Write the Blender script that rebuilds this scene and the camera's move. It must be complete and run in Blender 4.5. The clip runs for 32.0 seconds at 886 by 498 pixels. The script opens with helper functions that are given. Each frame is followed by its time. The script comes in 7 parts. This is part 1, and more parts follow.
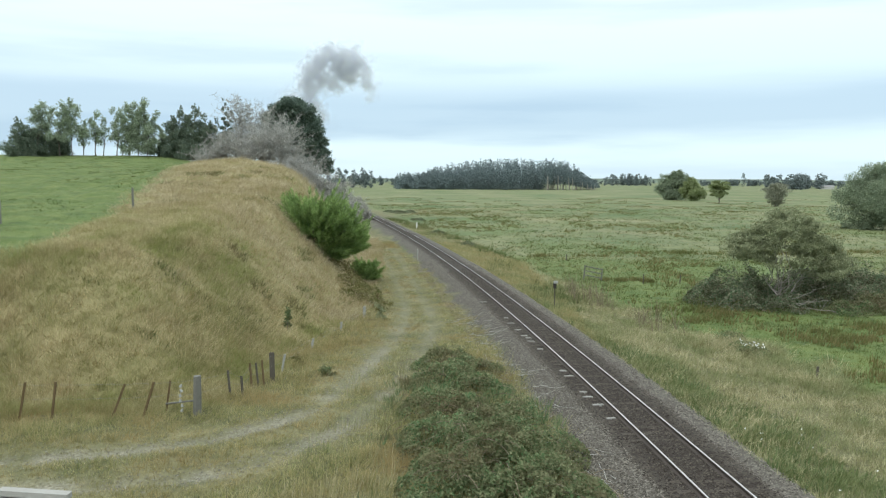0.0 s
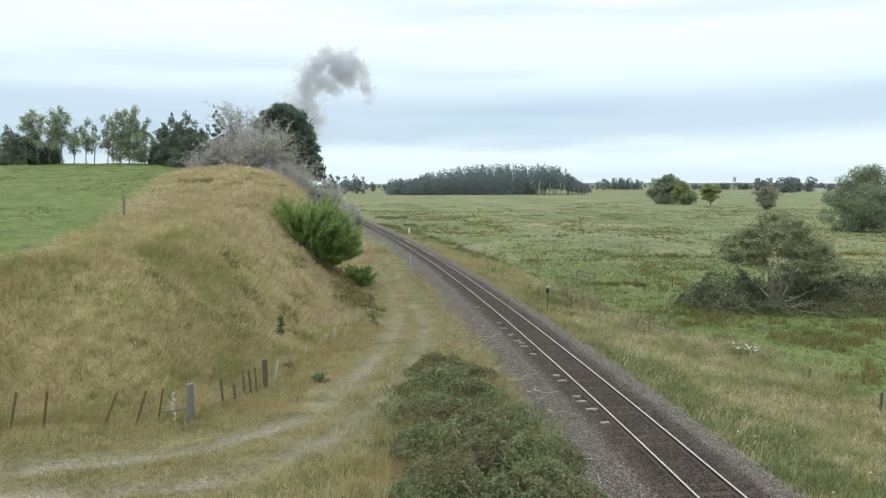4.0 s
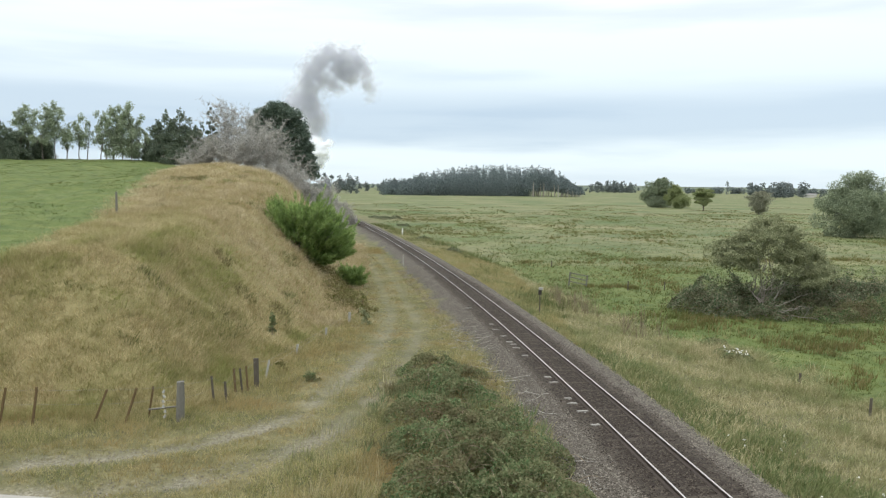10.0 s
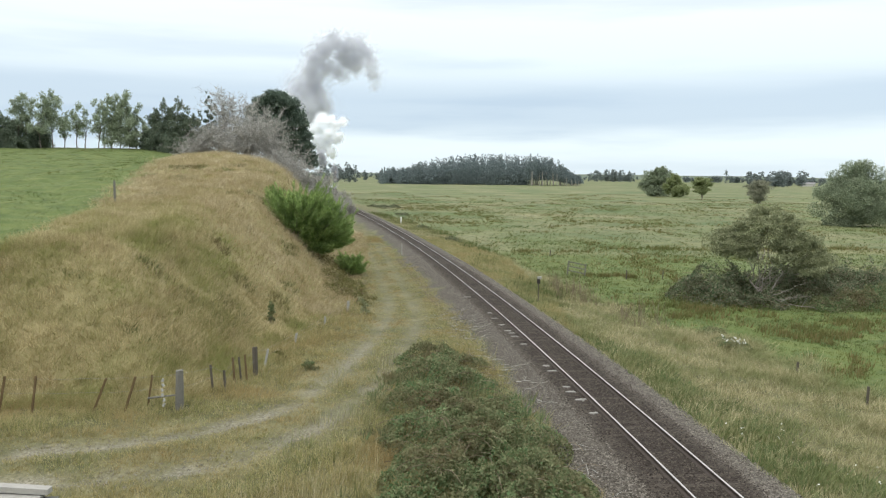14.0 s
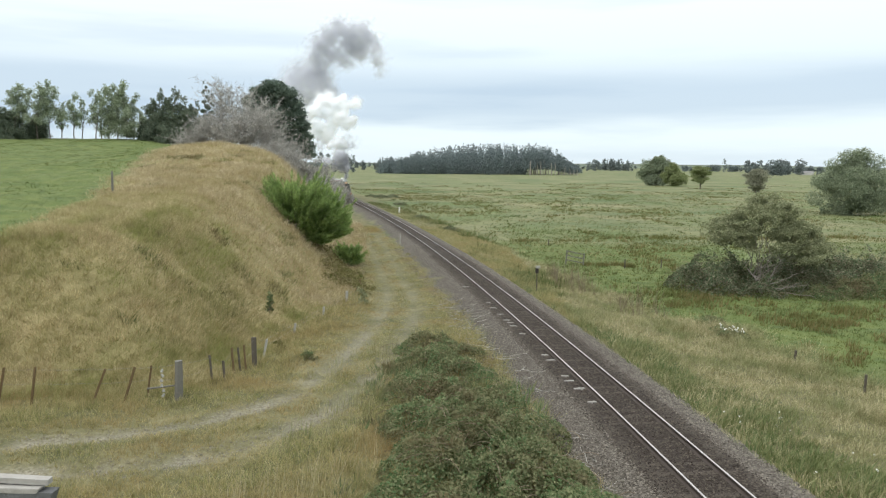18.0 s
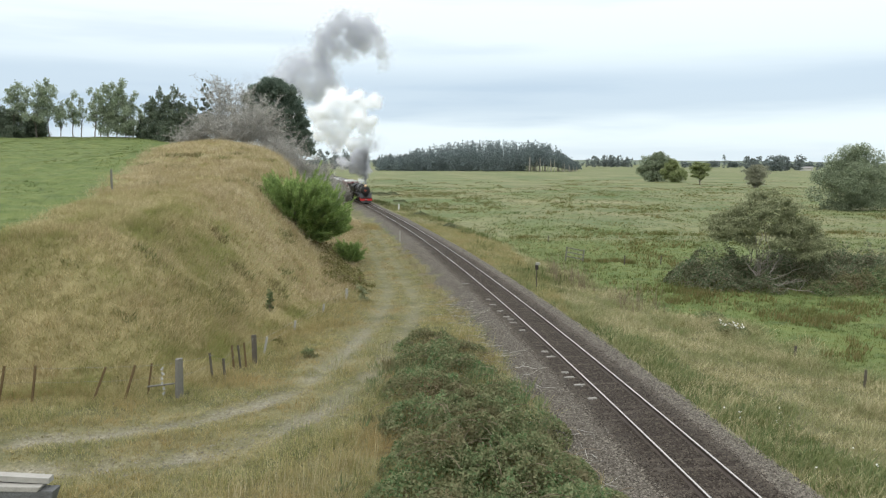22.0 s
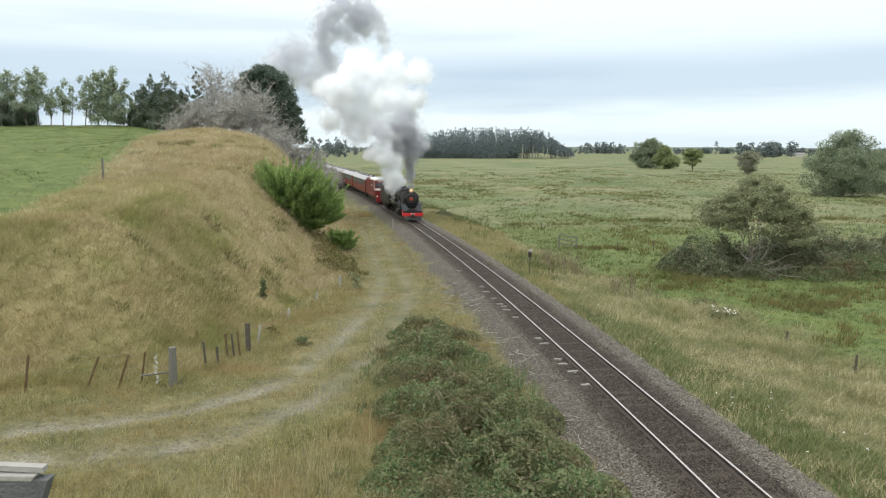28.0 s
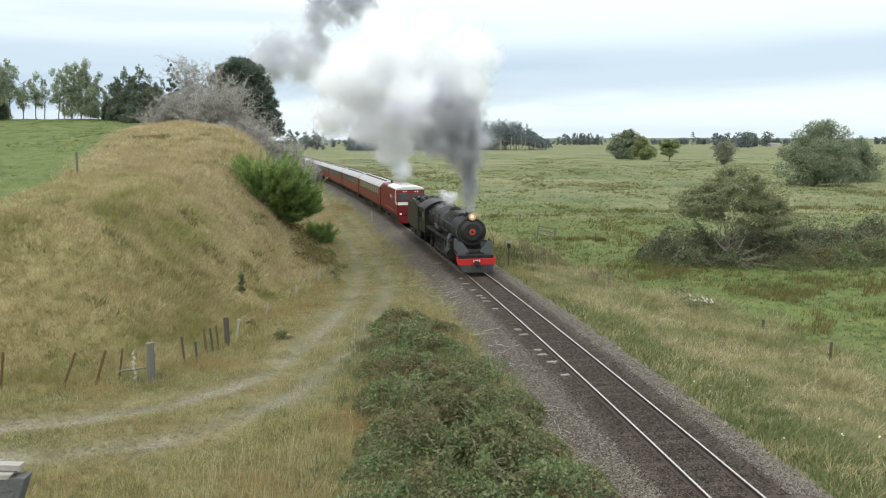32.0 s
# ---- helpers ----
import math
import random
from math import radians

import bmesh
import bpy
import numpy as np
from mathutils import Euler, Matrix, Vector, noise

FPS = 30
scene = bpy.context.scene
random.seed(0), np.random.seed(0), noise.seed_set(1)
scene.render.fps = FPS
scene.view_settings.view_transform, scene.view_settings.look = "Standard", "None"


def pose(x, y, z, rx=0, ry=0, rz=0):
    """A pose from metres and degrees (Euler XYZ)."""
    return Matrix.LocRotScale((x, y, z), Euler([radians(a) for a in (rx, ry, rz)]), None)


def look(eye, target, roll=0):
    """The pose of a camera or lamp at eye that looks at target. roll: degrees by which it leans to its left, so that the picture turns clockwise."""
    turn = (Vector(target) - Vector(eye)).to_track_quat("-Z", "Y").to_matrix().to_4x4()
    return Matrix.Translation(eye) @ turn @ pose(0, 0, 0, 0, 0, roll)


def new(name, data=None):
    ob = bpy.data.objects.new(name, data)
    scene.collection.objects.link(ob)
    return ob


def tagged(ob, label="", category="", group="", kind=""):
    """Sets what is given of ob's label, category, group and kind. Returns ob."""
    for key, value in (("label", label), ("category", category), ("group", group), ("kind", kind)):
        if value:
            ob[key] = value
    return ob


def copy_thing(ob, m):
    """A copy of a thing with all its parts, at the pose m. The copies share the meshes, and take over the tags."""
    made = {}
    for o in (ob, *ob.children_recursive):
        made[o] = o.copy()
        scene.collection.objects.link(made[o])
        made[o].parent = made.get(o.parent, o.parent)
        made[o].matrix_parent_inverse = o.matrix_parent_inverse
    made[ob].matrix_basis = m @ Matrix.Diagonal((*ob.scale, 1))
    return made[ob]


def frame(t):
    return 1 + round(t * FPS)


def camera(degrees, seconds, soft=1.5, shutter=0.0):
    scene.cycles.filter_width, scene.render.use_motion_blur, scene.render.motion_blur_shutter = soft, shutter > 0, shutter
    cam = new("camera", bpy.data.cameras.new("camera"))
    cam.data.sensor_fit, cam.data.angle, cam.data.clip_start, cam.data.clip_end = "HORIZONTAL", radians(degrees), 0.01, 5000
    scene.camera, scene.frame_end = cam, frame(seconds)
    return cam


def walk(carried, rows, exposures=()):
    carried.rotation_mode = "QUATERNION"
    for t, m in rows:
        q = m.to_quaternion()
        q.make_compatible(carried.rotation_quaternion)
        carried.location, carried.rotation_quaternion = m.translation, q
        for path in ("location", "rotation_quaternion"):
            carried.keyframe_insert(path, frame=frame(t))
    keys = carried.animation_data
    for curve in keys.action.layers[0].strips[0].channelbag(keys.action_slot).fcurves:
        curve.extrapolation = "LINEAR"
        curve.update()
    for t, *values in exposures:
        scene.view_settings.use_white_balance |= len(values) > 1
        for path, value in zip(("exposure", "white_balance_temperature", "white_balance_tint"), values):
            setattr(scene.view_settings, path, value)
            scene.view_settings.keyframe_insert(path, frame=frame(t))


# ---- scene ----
# ---------------------------------------------------------------- camera
EYE = (0.0, 0.0, 7.48)
cam = camera(57, 32.0, soft=1.2)
# seconds, turn to the left, tilt up, roll (degrees); the stand is fixed
TURNS = [(0, 1.278, -4.837, 0.27), (0.5, 1.16, -4.83, 0.23), (1, 1.084, -4.796, 0.24), (1.5, 1.072, -4.752, 0.24),
         (2, 1.037, -4.72, 0.23), (2.5, 0.959, -4.638, 0.12), (3, 0.866, -4.563, -0.12), (3.5, 0.795, -4.49, -0.2),
         (4.5, 0.67, -4.43, 0.0), (5.5, 0.561, -4.397, 0.22), (6, 0.511, -4.383, 0.32), (6.5, 0.476, -4.365, 0.37),
         (7, 0.425, -4.35, 0.45), (7.5, 0.385, -4.368, 0.5), (8, 0.366, -4.372, 0.43), (8.5, 0.349, -4.354, 0.39),
         (9, 0.33, -4.34, 0.38), (9.5, 0.299, -4.363, 0.52), (10, 0.266, -4.409, 0.63), (10.5, 0.245, -4.479, 0.64),
         (11, 0.237, -4.559, 0.66), (11.5, 0.234, -4.648, 0.64), (12, 0.225, -4.736, 0.57), (12.5, 0.207, -4.829, 0.5),
         (13, 0.182, -4.937, 0.51), (13.5, 0.165, -5.055, 0.6), (14, 0.159, -5.185, 0.64), (14.5, 0.152, -5.293, 0.55),
         (15.5, 0.12, -5.49, 0.53), (16.5, 0.085, -5.654, 0.55), (17, 0.058, -5.725, 0.58), (17.5, 0.045, -5.81, 0.48),
         (18, 0.043, -5.9, 0.47), (18.5, 0.038, -5.95, 0.5), (19, 0.035, -5.981, 0.44), (19.5, 0.038, -6.003, 0.34),
         (20, 0.03, -6.02, 0.28), (20.5, 0.026, -6.031, 0.25), (21, 0.02, -6.05, 0.19), (21.5, 0.021, -6.09, 0.21),
         (22, 0.02, -6.115, 0.25), (22.5, 0.008, -6.132, 0.2), (23, 0.0, -6.16, 0.19), (23.5, -0.003, -6.206, 0.29),
         (24, -0.014, -6.26, 0.37), (24.5, -0.027, -6.35, 0.42), (25, -0.045, -6.44, 0.48), (25.5, -0.091, -6.54, 0.44),
         (26.5, -0.23, -6.76, 0.38), (27.5, -0.391, -6.945, 0.22), (28, -0.464, -6.991, 0.06), (28.5, -0.535, -7.031, 0.01),
         (29, -0.625, -7.063, 0.12), (29.5, -0.735, -7.08, 0.18), (30, -0.876, -7.095, 0.03), (30.5, -1.06, -7.13, -0.12),
         (31, -1.275, -7.205, -0.14), (31.5, -1.558, -7.335, -0.22), (32, -1.939, -7.544, -0.26)]


def gaze(turn, tilt, roll):
    a, b = radians(turn), radians(tilt)
    way = Vector((-math.sin(a) * math.cos(b), math.cos(a) * math.cos(b), math.sin(b)))
    return look(EYE, Vector(EYE) + way, roll)


# the camera's white balance settles during the first seconds
walk(cam, [(t, gaze(a, b, r)) for t, a, b, r in TURNS],
     [(0, 0.0, 6120, 3.5), (2, 0.0, 6220, 5.5), (6, 0.0, 6440, 9), (9, 0.0, 6500, 10), (25, 0.0, 6520, 10), (30, 0.06, 6550, 10), (32, 0.06, 6550, 10)])

# ---------------------------------------------------------------- world and sun
SUN_TURN, SUN_UP = radians(215), radians(52)


def make_world():
    world = bpy.data.worlds.new("overcast_sky")
    scene.world = world
    world.use_nodes = True
    nt = world.node_tree
    nt.nodes.clear()
    N, L = nt.nodes.new, nt.links.new
    out, bg = N("ShaderNodeOutputWorld"), N("ShaderNodeBackground")
    sky = N("ShaderNodeTexSky")
    sky.sky_type, sky.sun_disc, sky.sun_elevation, sky.sun_rotation = "NISHITA", False, SUN_UP, SUN_TURN
    coord, sep = N("ShaderNodeTexCoord"), N("ShaderNodeSeparateXYZ")
    L(coord.outputs["Generated"], sep.inputs[0])
    # cloud deck: bright towards the zenith, grey-blue streaks low down
    ramp = N("ShaderNodeValToRGB")
    cr = ramp.color_ramp
    stops = [(0.0, (0.78, 0.89, 0.95)), (0.03, (0.84, 0.96, 1.01)), (0.075, (0.86, 0.97, 1.02)), (0.13, (0.85, 0.96, 1.02)),
             (0.20, (0.97, 1.04, 1.06)), (0.5, (1.48, 1.54, 1.56)), (1.0, (2.2, 2.25, 2.26))]
    for i, (p, c) in enumerate(stops):
        e = cr.elements[i] if i < 2 else cr.elements.new(p)
        e.position, e.color = p, (*c, 1)
    L(sep.outputs["Z"], ramp.inputs[0])
    mp = N("ShaderNodeMapping")
    mp.inputs["Scale"].default_value = (1.6, 1.6, 15.0)
    mp.inputs["Location"].default_value = (0.35, 0.1, 0.32)
    L(coord.outputs["Generated"], mp.inputs[0])
    noi = N("ShaderNodeTexNoise")
    noi.inputs["Scale"].default_value, noi.inputs["Detail"].default_value, noi.inputs["Roughness"].default_value = 1.15, 5.0, 0.5
    L(mp.outputs[0], noi.inputs["Vector"])
    band = N("ShaderNodeMapRange")
    band.interpolation_type = "SMOOTHSTEP"
    band.inputs[1].default_value, band.inputs[2].default_value = 0.47, 0.68
    L(noi.outputs[0], band.inputs[0])
    # the grey streak that lies along the horizon
    low = N("ShaderNodeMapRange")
    low.interpolation_type = "SMOOTHSTEP"
    low.inputs[1].default_value, low.inputs[2].default_value = 0.035, 0.062
    high = N("ShaderNodeMapRange")
    high.interpolation_type = "SMOOTHSTEP"
    high.inputs[1].default_value, high.inputs[2].default_value = 0.135, 0.085
    wob = N("ShaderNodeMath")
    wob.operation = "MULTIPLY_ADD"
    wob.inputs[1].default_value = 0.07
    L(noi.outputs[0], wob.inputs[0])
    shift = N("ShaderNodeMath")
    shift.operation = "ADD"
    shift.inputs[1].default_value = -0.035
    L(sep.outputs["Z"], shift.inputs[0])
    L(shift.outputs[0], wob.inputs[2])
    L(wob.outputs[0], low.inputs[0])
    L(wob.outputs[0], high.inputs[0])
    prod = N("ShaderNodeMath")
    prod.operation = "MULTIPLY"
    L(low.outputs[0], prod.inputs[0])
    L(high.outputs[0], prod.inputs[1])
    both = N("ShaderNodeMath")
    both.operation = "MULTIPLY_ADD"
    both.inputs[1].default_value = 0.42
    L(band.outputs[0], both.inputs[0])
    half = N("ShaderNodeMath")
    half.operation = "MULTIPLY"
    half.inputs[1].default_value = 0.8
    L(prod.outputs[0], half.inputs[0])
    L(half.outputs[0], both.inputs[2])
    mix = N("ShaderNodeMix")
    mix.data_type, mix.blend_type = "RGBA", "MIX"
    mix.clamp_factor = True
    mix.inputs["B"].default_value = (0.53, 0.66, 0.79, 1)
    L(both.outputs[0], mix.inputs["Factor"])
    L(ramp.outputs[0], mix.inputs["A"])
    # a little clear sky light through the deck
    blue = N("ShaderNodeVectorMath")
    blue.operation = "SCALE"
    blue.inputs[3].default_value = 0.012
    L(sky.outputs[0], blue.inputs[0])
    add = N("ShaderNodeVectorMath")
    add.operation = "ADD"
    L(mix.outputs["Result"], add.inputs[0])
    L(blue.outputs[0], add.inputs[1])
    L(add.outputs[0], bg.inputs[0])
    bg.inputs[1].default_value = 1.0
    L(bg.outputs[0], out.inputs[0])


make_world()
# light passes through many thin flakes of vapour
scene.cycles.transparent_max_bounces, scene.cycles.diffuse_bounces, scene.cycles.max_bounces = 256, 24, 32
sun = new("sun", bpy.data.lights.new("sun", "SUN"))
sun.data.energy, sun.data.angle, sun.data.color = 1.0, radians(18), (1.0, 0.97, 0.92)
sun.matrix_world = look((0, 0, 60), Vector((0, 0, 60)) - Vector((math.sin(SUN_TURN) * math.cos(SUN_UP), math.cos(SUN_TURN) * math.cos(SUN_UP), math.sin(SUN_UP))))


# ---------------------------------------------------------------- materials
def base_material(name, rough=0.9, metal=0.0):
    m = bpy.data.materials.new(name)
    m.use_nodes = True
    nt = m.node_tree
    b = nt.nodes["Principled BSDF"]
    b.inputs["Roughness"].default_value, b.inputs["Metallic"].default_value = rough, metal
    b.inputs["Specular IOR Level"].default_value = 0.3
    return m, nt, b


def ramp_node(nt, colours):
    r = nt.nodes.new("ShaderNodeValToRGB")
    for i, c in enumerate(colours):
        p = i / (len(colours) - 1)
        e = r.color_ramp.elements[i] if i < 2 and len(colours) == 2 else (r.color_ramp.elements[0] if i == 0 else r.color_ramp.elements[1] if i == len(colours) - 1 else r.color_ramp.elements.new(p))
        e.position, e.color = p, (*c, 1)
    for e in r.color_ramp.elements:
        if e.position > 0.999:
            e.color = (*colours[-1], 1)
    return r


def noise_node(nt, scale, detail=4.0, rough=0.55, vec=None):
    n = nt.nodes.new("ShaderNodeTexNoise")
    n.inputs["Scale"].default_value, n.inputs["Detail"].default_value, n.inputs["Roughness"].default_value = scale, detail, rough
    if vec is None:
        c = nt.nodes.get("place") or nt.nodes.new("ShaderNodeNewGeometry")
        c.name = "place"
        vec = c.outputs["Position"]
    nt.links.new(vec, n.inputs["Vector"])
    return n


def mixed(nt, a, b, fac, kind="MIX"):
    m = nt.nodes.new("ShaderNodeMix")
    m.data_type, m.blend_type, m.clamp_factor = "RGBA", kind, True
    for sock, v in (("A", a), ("B", b)):
        if isinstance(v, tuple):
            m.inputs[sock].default_value = (*v, 1)
        else:
            nt.links.new(v, m.inputs[sock])
    if isinstance(fac, (int, float)):
        m.inputs["Factor"].default_value = fac
    else:
        nt.links.new(fac, m.inputs["Factor"])
    return m.outputs["Result"]


def bumped(nt, b, height, strength=0.4, distance=0.05):
    n = nt.nodes.new("ShaderNodeBump")
    n.inputs["Strength"].default_value, n.inputs["Distance"].default_value = strength, distance
    nt.links.new(height, n.inputs["Height"])
    nt.links.new(n.outputs[0], b.inputs["Normal"])


def surface(name, c1, c2, scale=6.0, rough=0.8, metal=0.0, dirt=None, bump=0.25, bump_size=0.01, spec=0.3):
    """Two-scale mottled surface in object space, with some dirt."""
    m, nt, b = base_material(name, rough, metal)
    b.inputs["Specular IOR Level"].default_value = spec
    co = nt.nodes.new("ShaderNodeTexCoord")
    n1, n2 = noise_node(nt, scale, 5, 0.6, co.outputs["Object"]), noise_node(nt, scale * 7, 3, 0.6, co.outputs["Object"])
    col = mixed(nt, c1, c2, n1.outputs[0])
    col = mixed(nt, col, tuple(v * 0.7 for v in c1), ramp_link(nt, n2.outputs[0], 0.5, 0.85))
    if dirt:
        col = mixed(nt, col, dirt, ramp_link(nt, n1.outputs[0], 0.45, 0.75))
    nt.links.new(col, b.inputs["Base Color"])
    bumped(nt, b, n2.outputs[0], bump, bump_size)
    return m


def ramp_link(nt, sock, lo, hi):
    r = nt.nodes.new("ShaderNodeMapRange")
    r.inputs[1].default_value, r.inputs[2].default_value = lo, hi
    nt.links.new(sock, r.inputs[0])
    return r.outputs[0]


def foliage(name, colours, patch=0.35, patch_colour=None, rough=0.7, through_light=0.35):
    """Leaves or blades: each island its own tone, and slow patches over the place."""
    m, nt, b = base_material(name, rough)
    b.inputs["Specular IOR Level"].default_value = 0.15
    g = nt.nodes.new("ShaderNodeNewGeometry")
    g.name = "place"
    r = ramp_node(nt, colours)
    nt.links.new(g.outputs["Random Per Island"], r.inputs[0])
    col = r.outputs[0]
    if patch_colour:
        n = noise_node(nt, patch, 4, 0.6)
        col = mixed(nt, col, patch_colour, ramp_link(nt, n.outputs[0], 0.42, 0.68))
        clump = noise_node(nt, patch * 5, 3, 0.6)
        dark = nt.nodes.new("ShaderNodeMix")
        dark.data_type, dark.blend_type = "RGBA", "MULTIPLY"
        dark.inputs["B"].default_value = (0.64, 0.65, 0.58, 1)
        nt.links.new(ramp_link(nt, clump.outputs[0], 0.48, 0.7), dark.inputs["Factor"])
        nt.links.new(col, dark.inputs["A"])
        tuft = noise_node(nt, patch * 15, 2, 0.6)
        col = mixed(nt, dark.outputs["Result"], (0.74, 0.72, 0.66), ramp_link(nt, tuft.outputs[0], 0.48, 0.66), "MULTIPLY")
    nt.links.new(col, b.inputs["Base Color"])
    tr = nt.nodes.new("ShaderNodeBsdfTranslucent")
    nt.links.new(col, tr.inputs[0])
    mx = nt.nodes.new("ShaderNodeMixShader")
    mx.inputs[0].default_value = through_light
    nt.links.new(b.outputs[0], mx.inputs[1])
    nt.links.new(tr.outputs[0], mx.inputs[2])
    nt.links.new(mx.outputs[0], nt.nodes["Material Output"].inputs[0])
    return m


def ground_material():
    m, nt, b = base_material("ground_cover", 0.95)
    N, L = nt.nodes.new, nt.links.new

    def weight(name):
        a = N("ShaderNodeAttribute")
        a.attribute_name = name
        return a.outputs["Fac"]
    big, mid, fine = noise_node(nt, 0.05, 5, 0.6), noise_node(nt, 0.6, 5, 0.65), noise_node(nt, 9.0, 4, 0.7)
    # streaks of the wet field, drawn out across the view
    st = N("ShaderNodeMapping")
    st.inputs["Scale"].default_value = (0.03, 0.03, 0.05)
    L(nt.nodes["place"].outputs["Position"], st.inputs[0])
    streak = noise_node(nt, 1.0, 6, 0.62, st.outputs[0])
    field = ramp_node(nt, [(0.075, 0.116, 0.040), (0.112, 0.146, 0.053), (0.165, 0.172, 0.076), (0.255, 0.225, 0.125)])
    L(ramp_link(nt, streak.outputs[0], 0.33, 0.68), field.inputs[0])
    col = mixed(nt, field.outputs[0], (0.11, 0.15, 0.045), ramp_link(nt, big.outputs[0], 0.45, 0.7))
    speck = noise_node(nt, 0.9, 6, 0.75)
    col = mixed(nt, col, (0.065, 0.08, 0.026), ramp_link(nt, speck.outputs[0], 0.48, 0.64))
    col = mixed(nt, col, (0.10, 0.07, 0.032), ramp_link(nt, mid.outputs[0], 0.58, 0.75))
    lush = ramp_node(nt, [(0.064, 0.102, 0.023), (0.096, 0.136, 0.033), (0.140, 0.162, 0.048)])
    L(ramp_link(nt, mid.outputs[0], 0.3, 0.72), lush.inputs[0])
    green = mixed(nt, lush.outputs[0], (0.05, 0.075, 0.022), ramp_link(nt, speck.outputs[0], 0.52, 0.68))
    col = mixed(nt, col, green, weight("lush"))
    dry = ramp_node(nt, [(0.185, 0.168, 0.072), (0.240, 0.210, 0.096), (0.305, 0.255, 0.132)])
    L(ramp_link(nt, mid.outputs[0], 0.3, 0.72), dry.inputs[0])
    col = mixed(nt, col, dry.outputs[0], weight("dry"))
    verge = ramp_node(nt, [(0.075, 0.08, 0.03), (0.135, 0.13, 0.052), (0.215, 0.19, 0.095)])
    L(ramp_link(nt, mid.outputs[0], 0.35, 0.7), verge.inputs[0])
    thatch = noise_node(nt, 5.0, 6, 0.75)
    verged = mixed(nt, verge.outputs[0], (0.05, 0.048, 0.022), ramp_link(nt, thatch.outputs[0], 0.5, 0.66))
    verged = mixed(nt, verged, (0.30, 0.265, 0.16), ramp_link(nt, fine.outputs[0], 0.6, 0.75))
    col = mixed(nt, col, verged, weight("verge"))
    gravel = ramp_node(nt, [(0.032, 0.026, 0.020), (0.064, 0.054, 0.042), (0.155, 0.137, 0.111)])
    vor = N("ShaderNodeTexVoronoi")
    vor.inputs["Scale"].default_value = 24.0
    L(nt.nodes["place"].outputs["Position"], vor.inputs["Vector"])
    L(vor.outputs["Color"], gravel.inputs[0])
    col = mixed(nt, col, gravel.outputs[0], weight("gravel"))
    oil = ramp_node(nt, [(0.013, 0.0095, 0.0068), (0.029, 0.0215, 0.0155), (0.062, 0.048, 0.036)])
    L(ramp_link(nt, fine.outputs[0], 0.3, 0.75), oil.inputs[0])
    col = mixed(nt, col, oil.outputs[0], weight("oil"))
    rut = ramp_node(nt, [(0.12, 0.108, 0.074), (0.20, 0.182, 0.132), (0.31, 0.285, 0.22)])
    L(ramp_link(nt, fine.outputs[0], 0.38, 0.62), rut.inputs[0])
    col = mixed(nt, col, rut.outputs[0], weight("rut"))
    L(col, b.inputs["Base Color"])
    bumped(nt, b, fine.outputs[0], 0.6, 0.06)
    return m


M = {}
M["ground"] = ground_material()
M["rail"] = surface("rail_steel", (0.10, 0.075, 0.06), (0.06, 0.05, 0.045), 3, 0.6, 0.3)
M["rail_top"] = surface("polished_rail_head", (0.60, 0.57, 0.54), (0.48, 0.45, 0.42), 2, 0.35, 0.7)
M["sleeper"] = surface("weathered_sleeper_wood", (0.046, 0.037, 0.029), (0.080, 0.065, 0.051), 4, 0.9)
M["pale_stone"] = surface("pale_concrete", (0.33, 0.315, 0.285), (0.20, 0.188, 0.168), 9, 0.9)
M["stone"] = foliage("ballast_stone", [(0.030, 0.0245, 0.018), (0.057, 0.047, 0.0365), (0.098, 0.083, 0.065), (0.225, 0.202, 0.168)], through_light=0.0)
M["crib_stone"] = foliage("oily_crib_stone", [(0.012, 0.0078, 0.005), (0.025, 0.0168, 0.0115), (0.042, 0.030, 0.0215), (0.105, 0.088, 0.070)], through_light=0.0)
M["grit"] = foliage("pale_rut_grit", [(0.08, 0.07, 0.05), (0.14, 0.125, 0.095), (0.24, 0.22, 0.175)], through_light=0.0)
M["post"] = surface("grey_weathered_timber", (0.20, 0.195, 0.17), (0.11, 0.105, 0.09), 9, 0.9, bump=0.6)
M["post_grey"] = surface("slate_grey_timber", (0.15, 0.152, 0.15), (0.075, 0.078, 0.077), 12, 0.9, bump=0.7)
M["post_dark"] = surface("dark_fence_timber", (0.075, 0.066, 0.052), (0.12, 0.105, 0.082), 9, 0.9, bump=0.6)
M["post_rust"] = surface("rusty_steel_stake", (0.155, 0.105, 0.05), (0.10, 0.07, 0.036), 9, 0.85)
M["post_white"] = surface("faded_white_paint", (0.42, 0.42, 0.385), (0.28, 0.275, 0.245), 9, 0.85)
M["bleached"] = surface("bleached_timber_top", (0.40, 0.385, 0.35), (0.24, 0.225, 0.20), 8, 0.9, bump=0.5)
M["wire"] = surface("galvanised_wire", (0.35, 0.35, 0.34), (0.22, 0.22, 0.21), 9, 0.5, 0.8)
M["bark"] = surface("grey_bark", (0.20, 0.175, 0.15), (0.12, 0.10, 0.085), 4, 0.95, bump=0.8, bump_size=0.03)
M["bark_pale"] = surface("pale_bare_bark", (0.44, 0.41, 0.36), (0.28, 0.25, 0.22), 5, 0.9)
M["lichen_bark"] = surface("grey_lichen_bark", (0.30, 0.275, 0.235), (0.17, 0.15, 0.125), 6, 0.9)
M["twig"] = foliage("bare_grey_twigs", [(0.215, 0.205, 0.185), (0.345, 0.332, 0.300), (0.520, 0.510, 0.465)], through_light=0.1)
